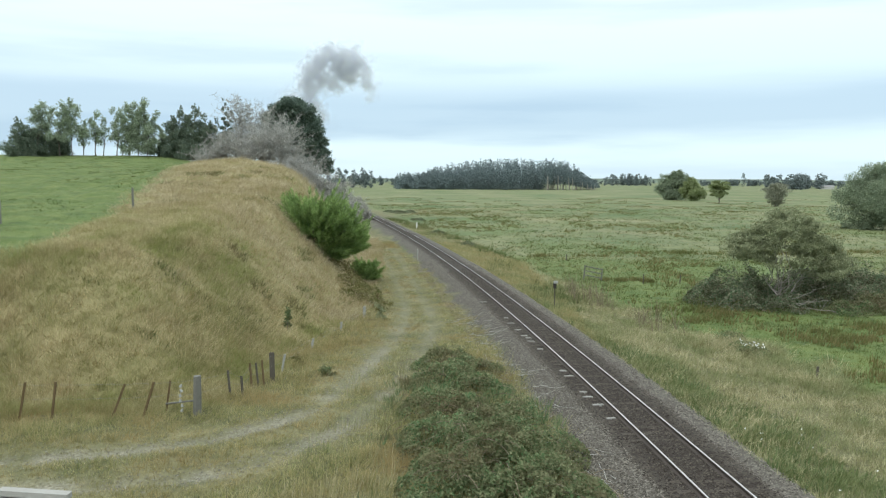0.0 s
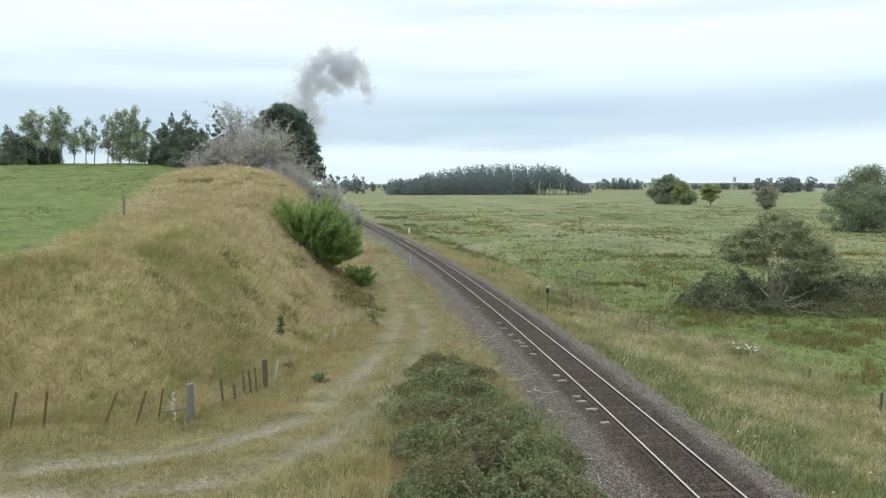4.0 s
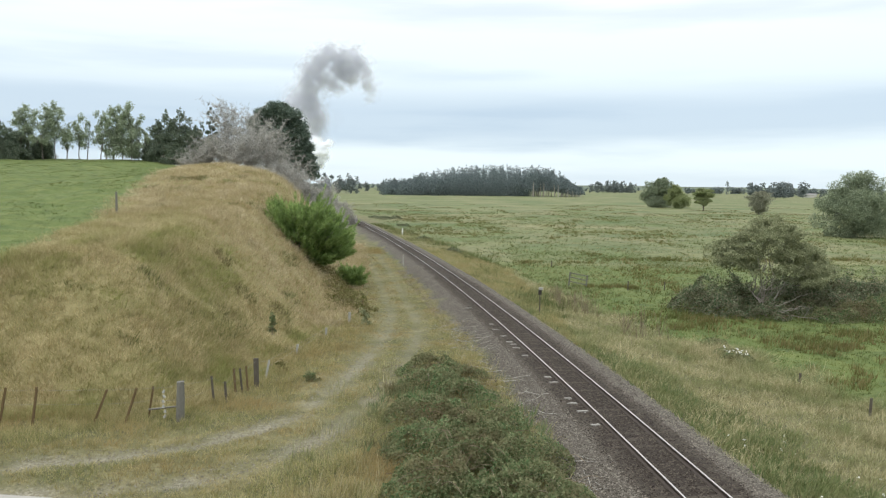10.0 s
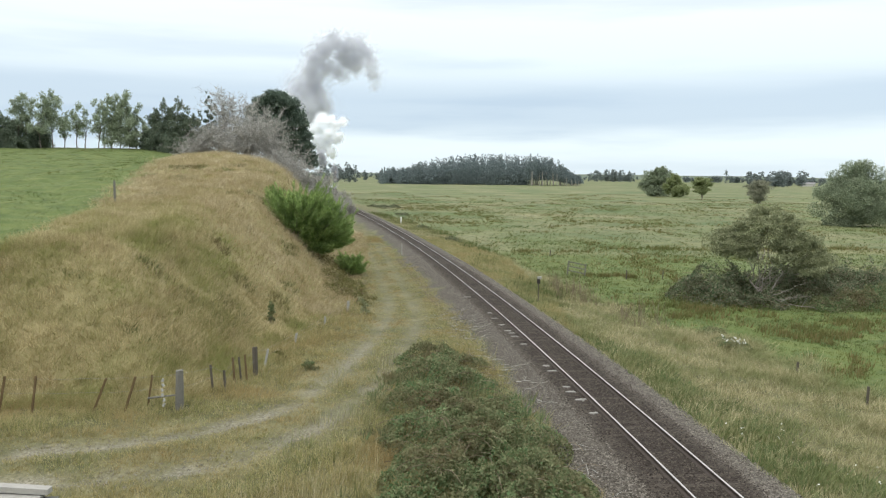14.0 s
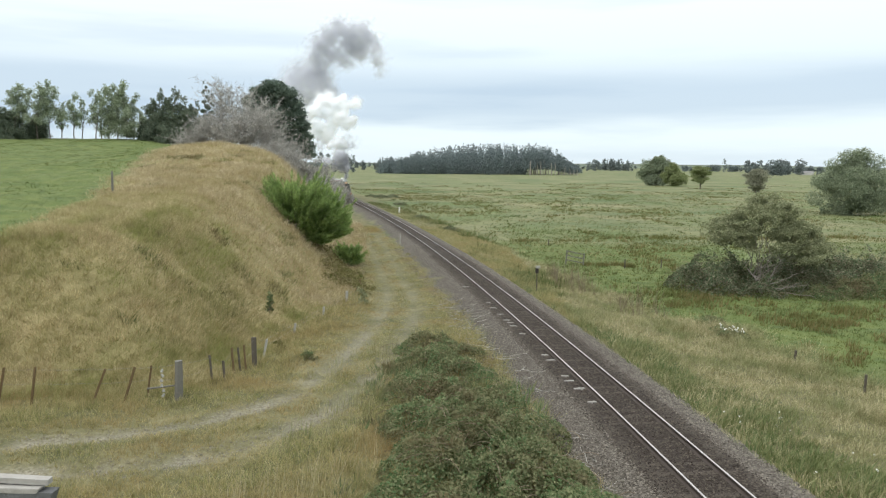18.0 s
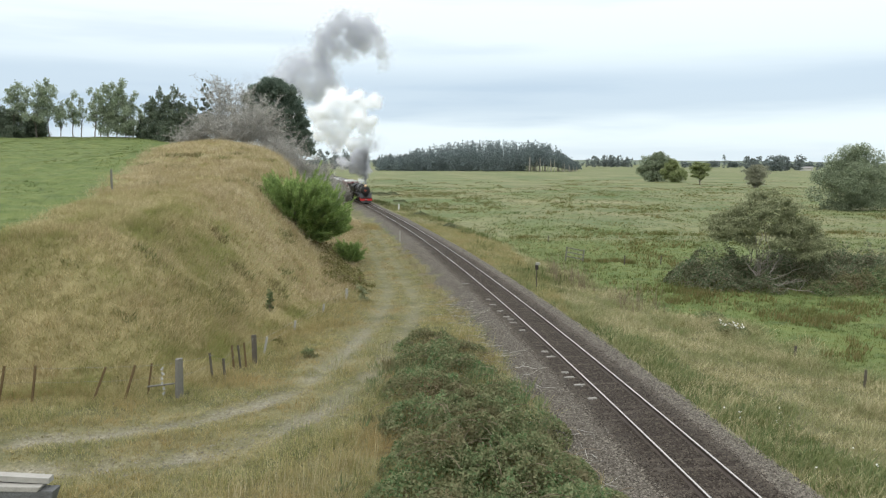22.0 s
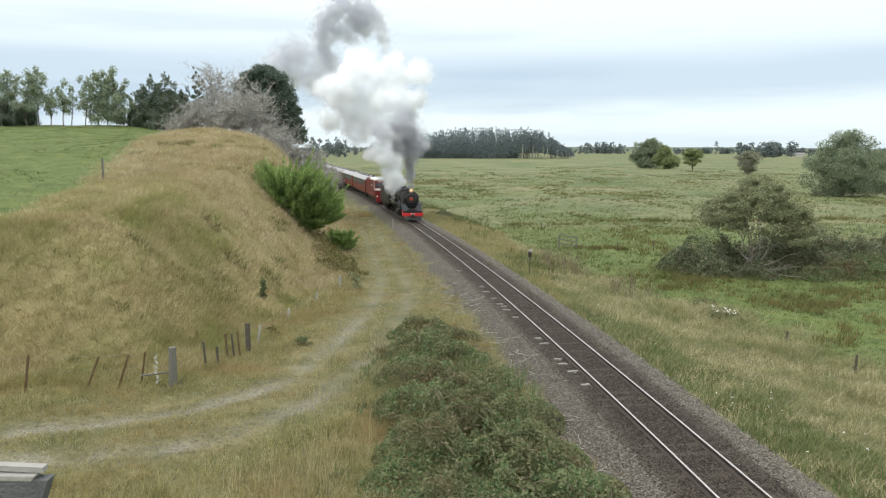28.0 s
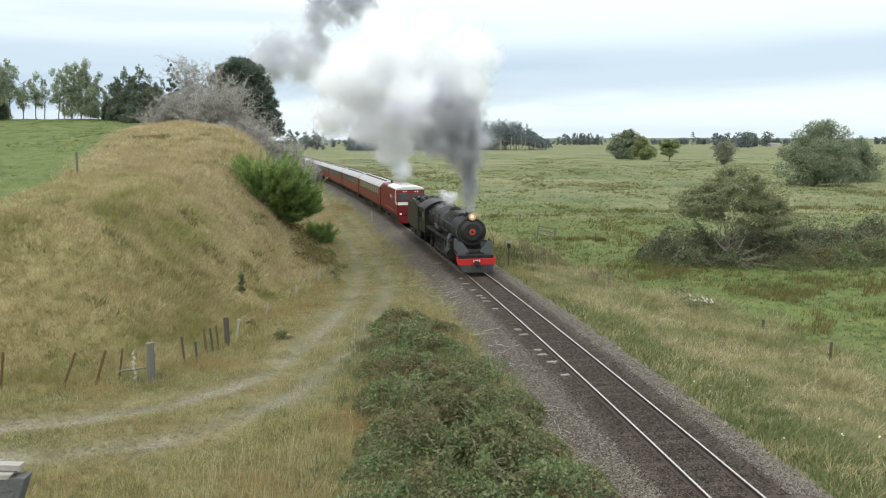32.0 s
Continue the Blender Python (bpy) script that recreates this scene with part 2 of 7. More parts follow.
M["grass_dry"] = foliage("dry_grass_blades", [(0.275, 0.248, 0.102), (0.420, 0.362, 0.165), (0.570, 0.475, 0.250), (0.740, 0.625, 0.400)], 0.4, (0.285, 0.305, 0.105))
M["grass_olive"] = foliage("olive_grass_blades", [(0.205, 0.228, 0.072), (0.290, 0.290, 0.105), (0.420, 0.368, 0.160), (0.560, 0.480, 0.270)], 0.30, (0.380, 0.290, 0.140))
M["grass_green"] = foliage("green_grass_blades", [(0.060, 0.108, 0.022), (0.100, 0.148, 0.036), (0.155, 0.178, 0.056)], 0.3, (0.140, 0.140, 0.036))
M["grass_verge"] = foliage("verge_grass_blades", [(0.225, 0.220, 0.092), (0.330, 0.305, 0.145), (0.455, 0.402, 0.225), (0.640, 0.570, 0.370)], 0.35, (0.155, 0.200, 0.068))
M["rush"] = foliage("brown_rush_blades", [(0.145, 0.145, 0.048), (0.205, 0.186, 0.074), (0.265, 0.215, 0.106)], 0.4, (0.130, 0.150, 0.048))
M["bramble"] = foliage("bramble_leaves", [(0.088, 0.178, 0.068), (0.150, 0.268, 0.098), (0.245, 0.360, 0.158), (0.300, 0.310, 0.170)], 0.6, (0.195, 0.160, 0.092))
M["bramble_dark"] = foliage("dark_bramble_leaves", [(0.090, 0.165, 0.075), (0.160, 0.250, 0.115), (0.255, 0.320, 0.185), (0.340, 0.330, 0.235)], 0.8, (0.095, 0.090, 0.050))
M["cane"] = foliage("bramble_canes", [(0.12, 0.085, 0.055), (0.19, 0.145, 0.095), (0.28, 0.235, 0.165)], through_light=0.0)
M["conifer"] = foliage("bright_conifer_sprays", [(0.190, 0.305, 0.098), (0.320, 0.462, 0.150), (0.510, 0.630, 0.240)], 0.6, (0.180, 0.275, 0.090))
# pine and hedge greens carry a painted haze: lifted and blued in the base colour
M["pine"] = foliage("hazed_dark_pine_needles", [(0.075, 0.108, 0.084), (0.118, 0.160, 0.120), (0.168, 0.214, 0.160)])
M["macrocarpa"] = foliage("hazed_dark_hedge_foliage", [(0.108, 0.146, 0.106), (0.160, 0.202, 0.138), (0.220, 0.255, 0.178)])
M["poplar"] = foliage("pale_poplar_leaves", [(0.220, 0.272, 0.168), (0.315, 0.372, 0.245), (0.430, 0.480, 0.350)], through_light=0.45)
# olive leaf tone with aerial haze added as extra blue and lightness
M["willow"] = foliage("hazed_olive_willow_leaves", [(0.165, 0.208, 0.136), (0.232, 0.280, 0.178), (0.320, 0.360, 0.236)])
M["willow_bright"] = foliage("yellow_green_leaves", [(0.185, 0.228, 0.098), (0.252, 0.296, 0.130), (0.320, 0.350, 0.175)])
M["scrub"] = foliage("olive_scrub_leaves", [(0.165, 0.192, 0.105), (0.250, 0.275, 0.150), (0.375, 0.380, 0.225)])
M["dusky"] = foliage("dusky_far_leaves", [(0.225, 0.232, 0.170), (0.280, 0.288, 0.208), (0.345, 0.345, 0.250)])
# distance haze is mixed into these two leaf colours: paler, blue-grey greens
M["wood"] = foliage("hazed_pine_wood", [(0.126, 0.162, 0.158), (0.174, 0.215, 0.207), (0.230, 0.270, 0.268)])
M["horizon"] = foliage("haze_tinted_shelter_trees", [(0.145, 0.180, 0.172), (0.186, 0.220, 0.212), (0.228, 0.256, 0.248)])
M["grass_tan"] = foliage("bleached_tan_grass_blades", [(0.330, 0.275, 0.148), (0.460, 0.385, 0.228), (0.590, 0.495, 0.325), (0.720, 0.620, 0.450)], 0.4, (0.410, 0.330, 0.178))
M["field_tuft"] = foliage("field_tuft_blades", [(0.081, 0.105, 0.033), (0.142, 0.168, 0.057), (0.257, 0.252, 0.114), (0.342, 0.326, 0.162)], 0.08, (0.095, 0.137, 0.043))
M["bank_weed"] = foliage("dark_bank_weeds", [(0.10, 0.135, 0.05), (0.17, 0.20, 0.075), (0.26, 0.26, 0.115)], 0.5, (0.20, 0.17, 0.08))
M["weed_green"] = foliage("lush_green_weeds", [(0.100, 0.150, 0.058), (0.155, 0.205, 0.082), (0.225, 0.265, 0.115)], 0.5, (0.19, 0.20, 0.085))
M["straw"] = foliage("pale_straw_stalks", [(0.38, 0.32, 0.19), (0.48, 0.41, 0.26), (0.60, 0.53, 0.36)])
M["seed_grass"] = foliage("red_brown_seed_stems", [(0.30, 0.225, 0.125), (0.42, 0.325, 0.185), (0.55, 0.45, 0.28)], 0.4, (0.36, 0.29, 0.16))
M["petal"] = foliage("white_petals", [(0.75, 0.75, 0.70), (0.85, 0.85, 0.82)])
M["black"] = surface("sooty_black_paint", (0.009, 0.0095, 0.010), (0.021, 0.021, 0.021), 3, 0.55, 0.0, (0.03, 0.027, 0.024), spec=0.35)
M["boiler"] = surface("grey_black_boiler_paint", (0.011, 0.012, 0.0135), (0.027, 0.028, 0.031), 2, 0.5, 0.0, (0.022, 0.022, 0.022), spec=0.35)
M["olive"] = surface("dull_olive_black_paint", (0.034, 0.036, 0.025), (0.058, 0.058, 0.041), 2, 0.65, 0.0, (0.042, 0.036, 0.026), spec=0.2)
M["steel"] = surface("oily_steel", (0.12, 0.12, 0.12), (0.06, 0.057, 0.054), 4, 0.4, 0.6)
M["grey"] = surface("grey_painted_plate", (0.105, 0.114, 0.126), (0.075, 0.082, 0.090), 3, 0.55)
M["red"] = surface("bright_red_paint", (0.50, 0.022, 0.02), (0.42, 0.03, 0.025), 3, 0.45)
M["crimson"] = surface("crimson_locomotive_paint", (0.165, 0.012, 0.015), (0.125, 0.013, 0.015), 2, 0.5, 0.0, (0.10, 0.02, 0.018), spec=0.2)
M["carriage"] = surface("red_brown_carriage_paint", (0.185, 0.042, 0.026), (0.150, 0.037, 0.024), 1.2, 0.6, 0.0, (0.12, 0.036, 0.024), spec=0.2)
M["white"] = surface("white_paint", (0.80, 0.80, 0.78), (0.68, 0.68, 0.65), 2, 0.5)
M["roof_grey"] = surface("grey_carriage_roof", (0.42, 0.42, 0.42), (0.33, 0.33, 0.33), 1.5, 0.65, 0.0, (0.26, 0.25, 0.24))
M["glass"] = surface("dark_window_glass", (0.03, 0.035, 0.037), (0.045, 0.05, 0.053), 2, 0.12, spec=0.45)
M["window"] = surface("carriage_window_band", (0.085, 0.090, 0.080), (0.062, 0.066, 0.060), 2, 0.7, spec=0.15)
M["frame_dark"] = surface("dark_underframe", (0.03, 0.027, 0.025), (0.06, 0.05, 0.045), 4, 0.8)
M["disc"] = surface("orange_red_disc", (0.42, 0.07, 0.03), (0.35, 0.06, 0.03), 5, 0.4)
M["house"] = surface("pale_weatherboard", (0.6, 0.58, 0.54), (0.5, 0.48, 0.45), 1, 0.8)
M["house_roof"] = surface("grey_iron_roof", (0.25, 0.24, 0.23), (0.18, 0.17, 0.17), 1, 0.6)


def lamp_material(name, colour, power):
    m, nt, b = base_material(name, 0.3)
    b.inputs["Base Color"].default_value = (0.35, 0.28, 0.2, 1)
    b.inputs["Emission Color"].default_value = (*colour, 1)
    b.inputs["Emission Strength"].default_value = power
    return m


M["lamp"] = lamp_material("warm_headlamp_glass", (1.0, 0.5, 0.18), 0.3)
M["lamp_core"] = lamp_material("headlamp_bulb", (1.0, 0.82, 0.5), 0.9)
M["marker"] = lamp_material("white_marker_lamp", (1.0, 0.95, 0.85), 0.7)


def smoke_material(name, tones, body=0.3):
    """Vapour flakes: thick at the heart, thinning to nothing at the rim (mesh attribute 'core')."""
    m, nt, b = base_material(name, 1.0)
    N, L = nt.nodes.new, nt.links.new
    g = N("ShaderNodeNewGeometry")
    r = ramp_node(nt, tones)
    L(g.outputs["Random Per Island"], r.inputs[0])
    d, tr, clear = N("ShaderNodeBsdfDiffuse"), N("ShaderNodeBsdfTranslucent"), N("ShaderNodeBsdfTransparent")
    mx, thin = N("ShaderNodeMixShader"), N("ShaderNodeMixShader")
    mx.inputs[0].default_value = 0.5
    for s in (d, tr):
        L(r.outputs[0], s.inputs[0])
    L(d.outputs[0], mx.inputs[1])
    L(tr.outputs[0], mx.inputs[2])
    core = N("ShaderNodeAttribute")
    core.attribute_name = "core"
    cover = N("ShaderNodeMapRange")
    cover.inputs[1].default_value, cover.inputs[2].default_value, cover.inputs[4].default_value = 0.0, 0.5, body
    L(core.outputs["Fac"], cover.inputs[0])
    L(cover.outputs[0], thin.inputs[0])
    L(clear.outputs[0], thin.inputs[1])
    L(mx.outputs[0], thin.inputs[2])
    L(thin.outputs[0], nt.nodes["Material Output"].inputs[0])
    return m


M["steam"] = smoke_material("white_steam", [(0.980, 0.990, 0.999), (0.986, 0.995, 1.0)], 0.11)
M["smoke"] = smoke_material("dark_coal_smoke", [(0.735, 0.745, 0.78), (0.81, 0.82, 0.85)], 0.13)
M["soot"] = smoke_material("dense_dark_smoke", [(0.51, 0.52, 0.545), (0.62, 0.63, 0.65)], 0.15)
M["smoke_pale"] = smoke_material("thin_grey_smoke", [(0.71, 0.725, 0.765), (0.80, 0.81, 0.845)], 0.045)


# ---------------------------------------------------------------- mesh helpers
def sheet(name, verts, faces, material, parent=None, label="", smooth=False, attrs=None):
    """One mesh object from arrays: verts (n, 3), faces (m, k)."""
    verts, faces = np.asarray(verts, np.float32), np.asarray(faces, np.int32)
    me = bpy.data.meshes.new(name)
    k = faces.shape[1]
    me.vertices.add(len(verts))
    me.vertices.foreach_set("co", verts.ravel())
    me.loops.add(faces.size)
    me.loops.foreach_set("vertex_index", faces.ravel())
    me.polygons.add(len(faces))
    me.polygons.foreach_set("loop_start", np.arange(0, faces.size, k, dtype=np.int32))
    me.polygons.foreach_set("loop_total", np.full(len(faces), k, np.int32))
    if smooth:
        me.polygons.foreach_set("use_smooth", np.ones(len(faces), bool))
    for key, values in (attrs or {}).items():
        me.attributes.new(key, "FLOAT", "POINT").data.foreach_set("value", np.asarray(values, np.float32))
    me.update(calc_edges=True)
    me.materials.append(material)
    ob = new(name, me)
    if parent:
        ob.parent = parent
    if label:
        ob["label"] = label
    return ob


def part(name, bm, material, parent=None, label="", smooth=False):
    me = bpy.data.meshes.new(name)
    bmesh.ops.recalc_face_normals(bm, faces=bm.faces)
    if smooth:
        for f in bm.faces:
            f.smooth = True
    bm.to_mesh(me)
    bm.free()
    me.materials.append(material)
    ob = new(name, me)
    if parent:
        ob.parent = parent
    if label:
        ob["label"] = label
    return ob


def box(bm, cx, cy, cz, sx, sy, sz, bevel=0.0, turn=None):
    m = Matrix.Translation((cx, cy, cz)) @ (turn or Matrix()) @ Matrix.Diagonal((sx, sy, sz, 1))
    g = bmesh.ops.create_cube(bm, size=1.0, matrix=m)
    if bevel:
        es = {e for v in g["verts"] for e in v.link_edges}
        bmesh.ops.bevel(bm, geom=list(es), offset=bevel, segments=2, profile=0.6, affect="EDGES")
    return bm


def rod(bm, p, q, r1, r2=None, n=12, caps=True):
    p, q = Vector(p), Vector(q)
    d = q - p
    m = Matrix.Translation((p + q) / 2) @ d.to_track_quat("Z", "Y").to_matrix().to_4x4()
    bmesh.ops.create_cone(bm, cap_ends=caps, segments=n, radius1=r1, radius2=r1 if r2 is None else r2, depth=d.length, matrix=m)
    return bm


def prism(bm, outline, y0, y1):
    """An outline in x, z drawn out along y."""
    a = [bm.verts.new((x, y0, z)) for x, z in outline]
    b = [bm.verts.new((x, y1, z)) for x, z in outline]
    n = len(outline)
    for i in range(n):
        bm.faces.new((a[i], a[(i + 1) % n], b[(i + 1) % n], b[i]))
    bm.faces.new(a)
    bm.faces.new(b[::-1])
    return bm


def side_prism(bm, outline, x0, x1):
    """An outline in y, z drawn out along x."""
    a = [bm.verts.new((x0, y, z)) for y, z in outline]
    b = [bm.verts.new((x1, y, z)) for y, z in outline]
    n = len(outline)
    for i in range(n):
        bm.faces.new((a[i], a[(i + 1) % n], b[(i + 1) % n], b[i]))
    bm.faces.new(a)
    bm.faces.new(b[::-1])
    return bm


B = bmesh.new

# ---------------------------------------------------------------- the line of the track
TRACK_S = np.arange(-40.0, 640.0, 0.5)
_k = np.clip(1.33382860e-03 - 7.98405962e-06 * np.clip(TRACK_S, 0, None), 0.0, None)
_a = 9.16090281e-02 + np.where(TRACK_S < 0, 1.3338e-03 * TRACK_S, 1.33382860e-03 * TRACK_S - 7.98405962e-06 * TRACK_S ** 2 / 2)
_peak = 1.33382860e-03 / 7.98405962e-06
_a = np.where(TRACK_S > _peak, 9.16090281e-02 + 1.33382860e-03 * _peak / 2, _a)
_x, _y = np.cumsum(-np.sin(_a)) * 0.5, np.cumsum(np.cos(_a)) * 0.5
_i0 = int(np.argmin(abs(TRACK_S)))
TRACK_X, TRACK_Y, TRACK_A = _x - _x[_i0] + 6.88969281, _y - _y[_i0] + 14.49426837, _a


def on_track(s, off=0.0):
    """Place (x, y) at s metres along the track, off metres to its right as seen going away, and the heading."""
    x, y, a = (np.interp(s, TRACK_S, v) for v in (TRACK_X, TRACK_Y, TRACK_A))
    return x + off * np.cos(a), y + off * np.sin(a), a


def track_offset(X, Y):
    """Signed distance from the track (right is positive) and the s of the foot."""
    X, Y = np.asarray(X, float).ravel(), np.asarray(Y, float).ravel()
    d, s = np.empty(len(X)), np.empty(len(X))
    tx, ty, ta, ts = TRACK_X[::2], TRACK_Y[::2], TRACK_A[::2], TRACK_S[::2]
    for i in range(0, len(X), 8000):
        px, py = X[i:i + 8000, None], Y[i:i + 8000, None]
        j = np.argmin((px - tx) ** 2 + (py - ty) ** 2, 1)
        px, py = px[:, 0], py[:, 0]
        c, n = np.cos(ta[j]), np.sin(ta[j])
        d[i:i + 8000] = (px - tx[j]) * c + (py - ty[j]) * n
        s[i:i + 8000] = ts[j] - (px - tx[j]) * n + (py - ty[j]) * c
    return d, s


def line_offset(X, Y, pts):
    """Signed distance to a broken line, positive on its left, and the place along it (0 to 1 per leg)."""
    X, Y = np.asarray(X, float).ravel(), np.asarray(Y, float).ravel()
    best, sign = np.full(len(X), 1e9), np.ones(len(X))
    for (ax, ay), (bx, by) in zip(pts[:-1], pts[1:]):
        ex, ey = bx - ax, by - ay
        t = np.clip(((X - ax) * ex + (Y - ay) * ey) / (ex * ex + ey * ey), 0, 1)
        dd = np.hypot(X - ax - t * ex, Y - ay - t * ey)
        cr = ex * (Y - ay) - ey * (X - ax)
        near = dd < best
        best = np.where(near, dd, best)
        sign = np.where(near, np.where(cr >= 0, 1.0, -1.0), sign)
    return best * sign


def ease(v):
    v = np.clip(v, 0, 1)
    return v * v * (3 - 2 * v)


def _hash(i, j, seed):
    v = np.sin(i * 127.1 + j * 311.7 + seed * 74.7) * 43758.5453
    return v - np.floor(v)


def wave(X, Y, scale, seed=0):
    """Smooth value noise, -1 to 1."""
    x, y = np.asarray(X) / scale, np.asarray(Y) / scale
    i, j = np.floor(x), np.floor(y)
    u, v = ease(x - i), ease(y - j)
    a, b, c, d = _hash(i, j, seed), _hash(i + 1, j, seed), _hash(i, j + 1, seed), _hash(i + 1, j + 1, seed)
    return 2 * ((a * (1 - u) + b * u) * (1 - v) + (c * (1 - u) + d * u) * v) - 1


# foot of the bank: along the farm track, round its corner, then beside the railway
TOE = [(-400, 23.0), (-60, 24.5), (-14.6, 27.6), (-9.6, 28.6), (-8.4, 33.0), (-7.0, 42.0), (-6.4, 50.0), (-7.0, 60.0), (-7.6, 72.0),
       (-9.8, 95.0), (-13.0, 118.0), (-22.0, 155.0), (-52.0, 300.0), (-75.0, 420.0)]
# brow where the grazed paddock meets the rank grass of the bank
BROW = [(-400, 38.0), (-60, 36.5), (-20, 34.8), (-18.2, 38.8), (-20.8, 50.0), (-23.6, 64.0), (-26.5, 76.0), (-34.0, 100.0), (-40, 150), (-60, 300)]
RUT_A = [(-40, 20.6), (-12.6, 22.5), (-10.1, 23.4), (-7.8, 24.6), (-6.3, 26.2), (-5.0, 29.0), (-4.1, 34.0), (-3.5, 40.0), (-3.2, 45.0), (-3.5, 51.0), (-4.7, 61.0), (-6.6, 75), (-9.5, 95)]
RUT_B = [(-40, 18.8), (-9.8, 20.7), (-8.2, 21.1), (-6.3, 22.2), (-5.1, 23.6), (-3.9, 25.6), (-2.6, 31.0), (-1.8, 38.0), (-1.5, 43.0), (-1.7, 48.0), (-2.4, 54.0), (-3.6, 63), (-5.2, 75), (-8.0, 95)]


def lie(X, Y):
    """Heights of the ground, and what covers it."""
    X, Y = np.asarray(X, float).ravel(), np.asarray(Y, float).ravel()
    d, s = track_offset(X, Y)
    # the railway's own section
    right = np.interp(d, [0, 1.3, 1.9, 2.9, 4.2, 7.0, 10.0], [-0.14, -0.15, -0.22, -0.62, -0.75, -1.15, -1.6])
    left = np.interp(-d, [0, 1.3, 2.0, 2.9, 5.0, 9.0], [-0.14, -0.15, -0.26, -0.52, -0.62, -0.62])
    z = np.where(d > 0, right, left)
    far = ease((Y - 160) / 120)
    z = np.where(d < -9, z * (1 - far) - 1.6 * far, z)
    z = np.where(d > 9, z + 0.14 * wave(X, Y, 9, 3) + 0.07 * wave(X, Y, 3.1, 4), z)
    # the bank and the paddock on it
    u = line_offset(X, Y, TOE)
    top = 4.2 + 0.074 * np.clip(Y - 33, -10, 92) + 0.05 * np.clip(-X - 30, 0, 60) * ease((60 - Y) / 40)
    top = top + 1.6 * np.exp(-((X + 21.5) ** 2 + ((Y - 79) * 0.55) ** 2) / 60)
    top = top - 1.1 * ease((X + 50) / 20) * ease((Y - 84) / 20)
    width = (5.5 + 0.55 * top) * (1 - 0.22 * ease((Y - 58) / 14) * ease((82 - Y) / 10)) * (1 + 0.35 * ease((Y - 76) / 8))
    keep = 1 - ease((Y - 150) / 90)
    rise = ease(u / width * 0.5 + 0.5 * np.clip(u / width, 0, 1) ** 0.8) * keep
    z = np.where(u > 0, z + (top - z) * rise, z)
    lump = 0.22 * wave(X, Y, 4.3, 7) + 0.12 * wave(X, Y, 1.7, 8)
    z = z + np.where(u > 0, lump * ease(u / 3) * keep, 0.05 * wave(X, Y, 2.3, 9) * (abs(d) > 4))
    # wheel ruts
    ra, rb = abs(line_offset(X, Y, RUT_A)), abs(line_offset(X, Y, RUT_B))
    rr = np.minimum(ra, rb)
    z = z - 0.09 * np.exp(-(rr / 0.35) ** 2) * (u < 1)
    # the road embankment on which the camera stands
    road = 5.9 - 0.62 * np.clip(Y - 1.2, 0, None) - 0.5 * np.clip(-4 - Y, 0, None)
    road = np.where(d < -3.5, road - 1.4 * np.clip(d + 6.0, 0, None) * (d < 0), -5)
    z = np.maximum(z, road)
    # cover
    bank = ease((u + 1.4) / 1.8) * keep
    lush = ease(0.5 + (line_offset(X, Y, BROW) + 0.7 * wave(X, Y, 6, 11) + 0.5 * wave(X, Y, 1.3, 12)) / 3.0) * (u > 2) * keep
    dry = ease(bank * 1.0) * (1 - lush)
    wet = ease((wave(X, Y, 16, 21) + 0.55) / 0.7) * ease((d - 8) / 3) * ease((98 - Y) / 34)
    damp = ease((Y - 62) / 5) * ease((97 - Y + 3 * wave(X, Y, 9, 22)) / 6) * ease((34 - X + 4 * wave(X, Y, 7, 23)) / 9) * ease((d - 8) / 3)
    lush = np.maximum(lush, np.maximum(wet, 0.85 * damp))
    verge = np.where(d > 0, ease((d - 2.3) / 0.6) * ease((np.interp(Y, [20, 32, 41, 51, 60, 90], [13.2, 14.2, 14.6, 11.8, 11.0, 10.0]) - d + 1.6 * wave(X, Y, 5, 17) + 0.9 * wave(X, Y, 1.8, 18)) / 3.0), ease((-d - 2.3) / 0.8) * ease((1.0 - u) / 1.6)) * ease((260 - Y) / 60)
    gravel = np.where(d > 0, ease((2.75 - d + 0.35 * wave(X, Y, 1.2, 12)) / 0.5), ease((3.0 + d + 0.5 * wave(X, Y, 1.6, 13) + 0.25 * wave(X, Y, 0.5, 16)) / 0.7))
    oil = ease((1.42 - abs(d) + 0.2 * wave(X, Y, 0.8, 14)) / 0.5)
    rut = np.exp(-(rr / 0.46) ** 2) * (u < 0.5) * np.clip(0.5 + 0.6 * wave(X, Y, 1.9, 15) + 0.5 * wave(X, Y, 0.6, 19), 0, 1) * np.interp(Y, [26, 34, 45, 70], [0.95, 0.7, 0.35, 0.15])
    return z, {"lush": lush, "dry": dry, "verge": verge * (1 - gravel), "gravel": gravel, "oil": oil, "rut": rut}


def ground_at(x, y):
    return float(lie([x], [y])[0][0])


def graded(lo, hi, step, reach_lo, reach_hi, grow=1.13):
    v = list(np.arange(lo, hi + step / 2, step))
    a, st = v[0], step
    while a > reach_lo:
        st *= grow
        a -= st
        v.insert(0, a)
    a, st = v[-1], step
    while a < reach_hi:
        st *= grow
        a += st
        v.append(a)
    return np.array(v)


def build_ground():
    xs, ys = graded(-30, 26, 0.36, -4200, 4200), graded(14, 92, 0.36, -600, 4800, 1.09)
    gx, gy = np.meshgrid(xs, ys)
    z, cover = lie(gx, gy)
    v = np.stack([gx.ravel(), gy.ravel(), z], 1)
    n, m = len(xs), len(ys)
    i = (np.arange(m - 1)[:, None] * n + np.arange(n - 1)[None]).ravel()
    f = np.stack([i, i + 1, i + n + 1, i + n], 1)
    ob = sheet("ground", v, f, M["ground"], smooth=True, attrs=cover)
    tagged(ob, "green farm paddocks, dry grassy bank, gravel trackbed and wheel-rutted farm track", "ground", kind="structure")


build_ground()


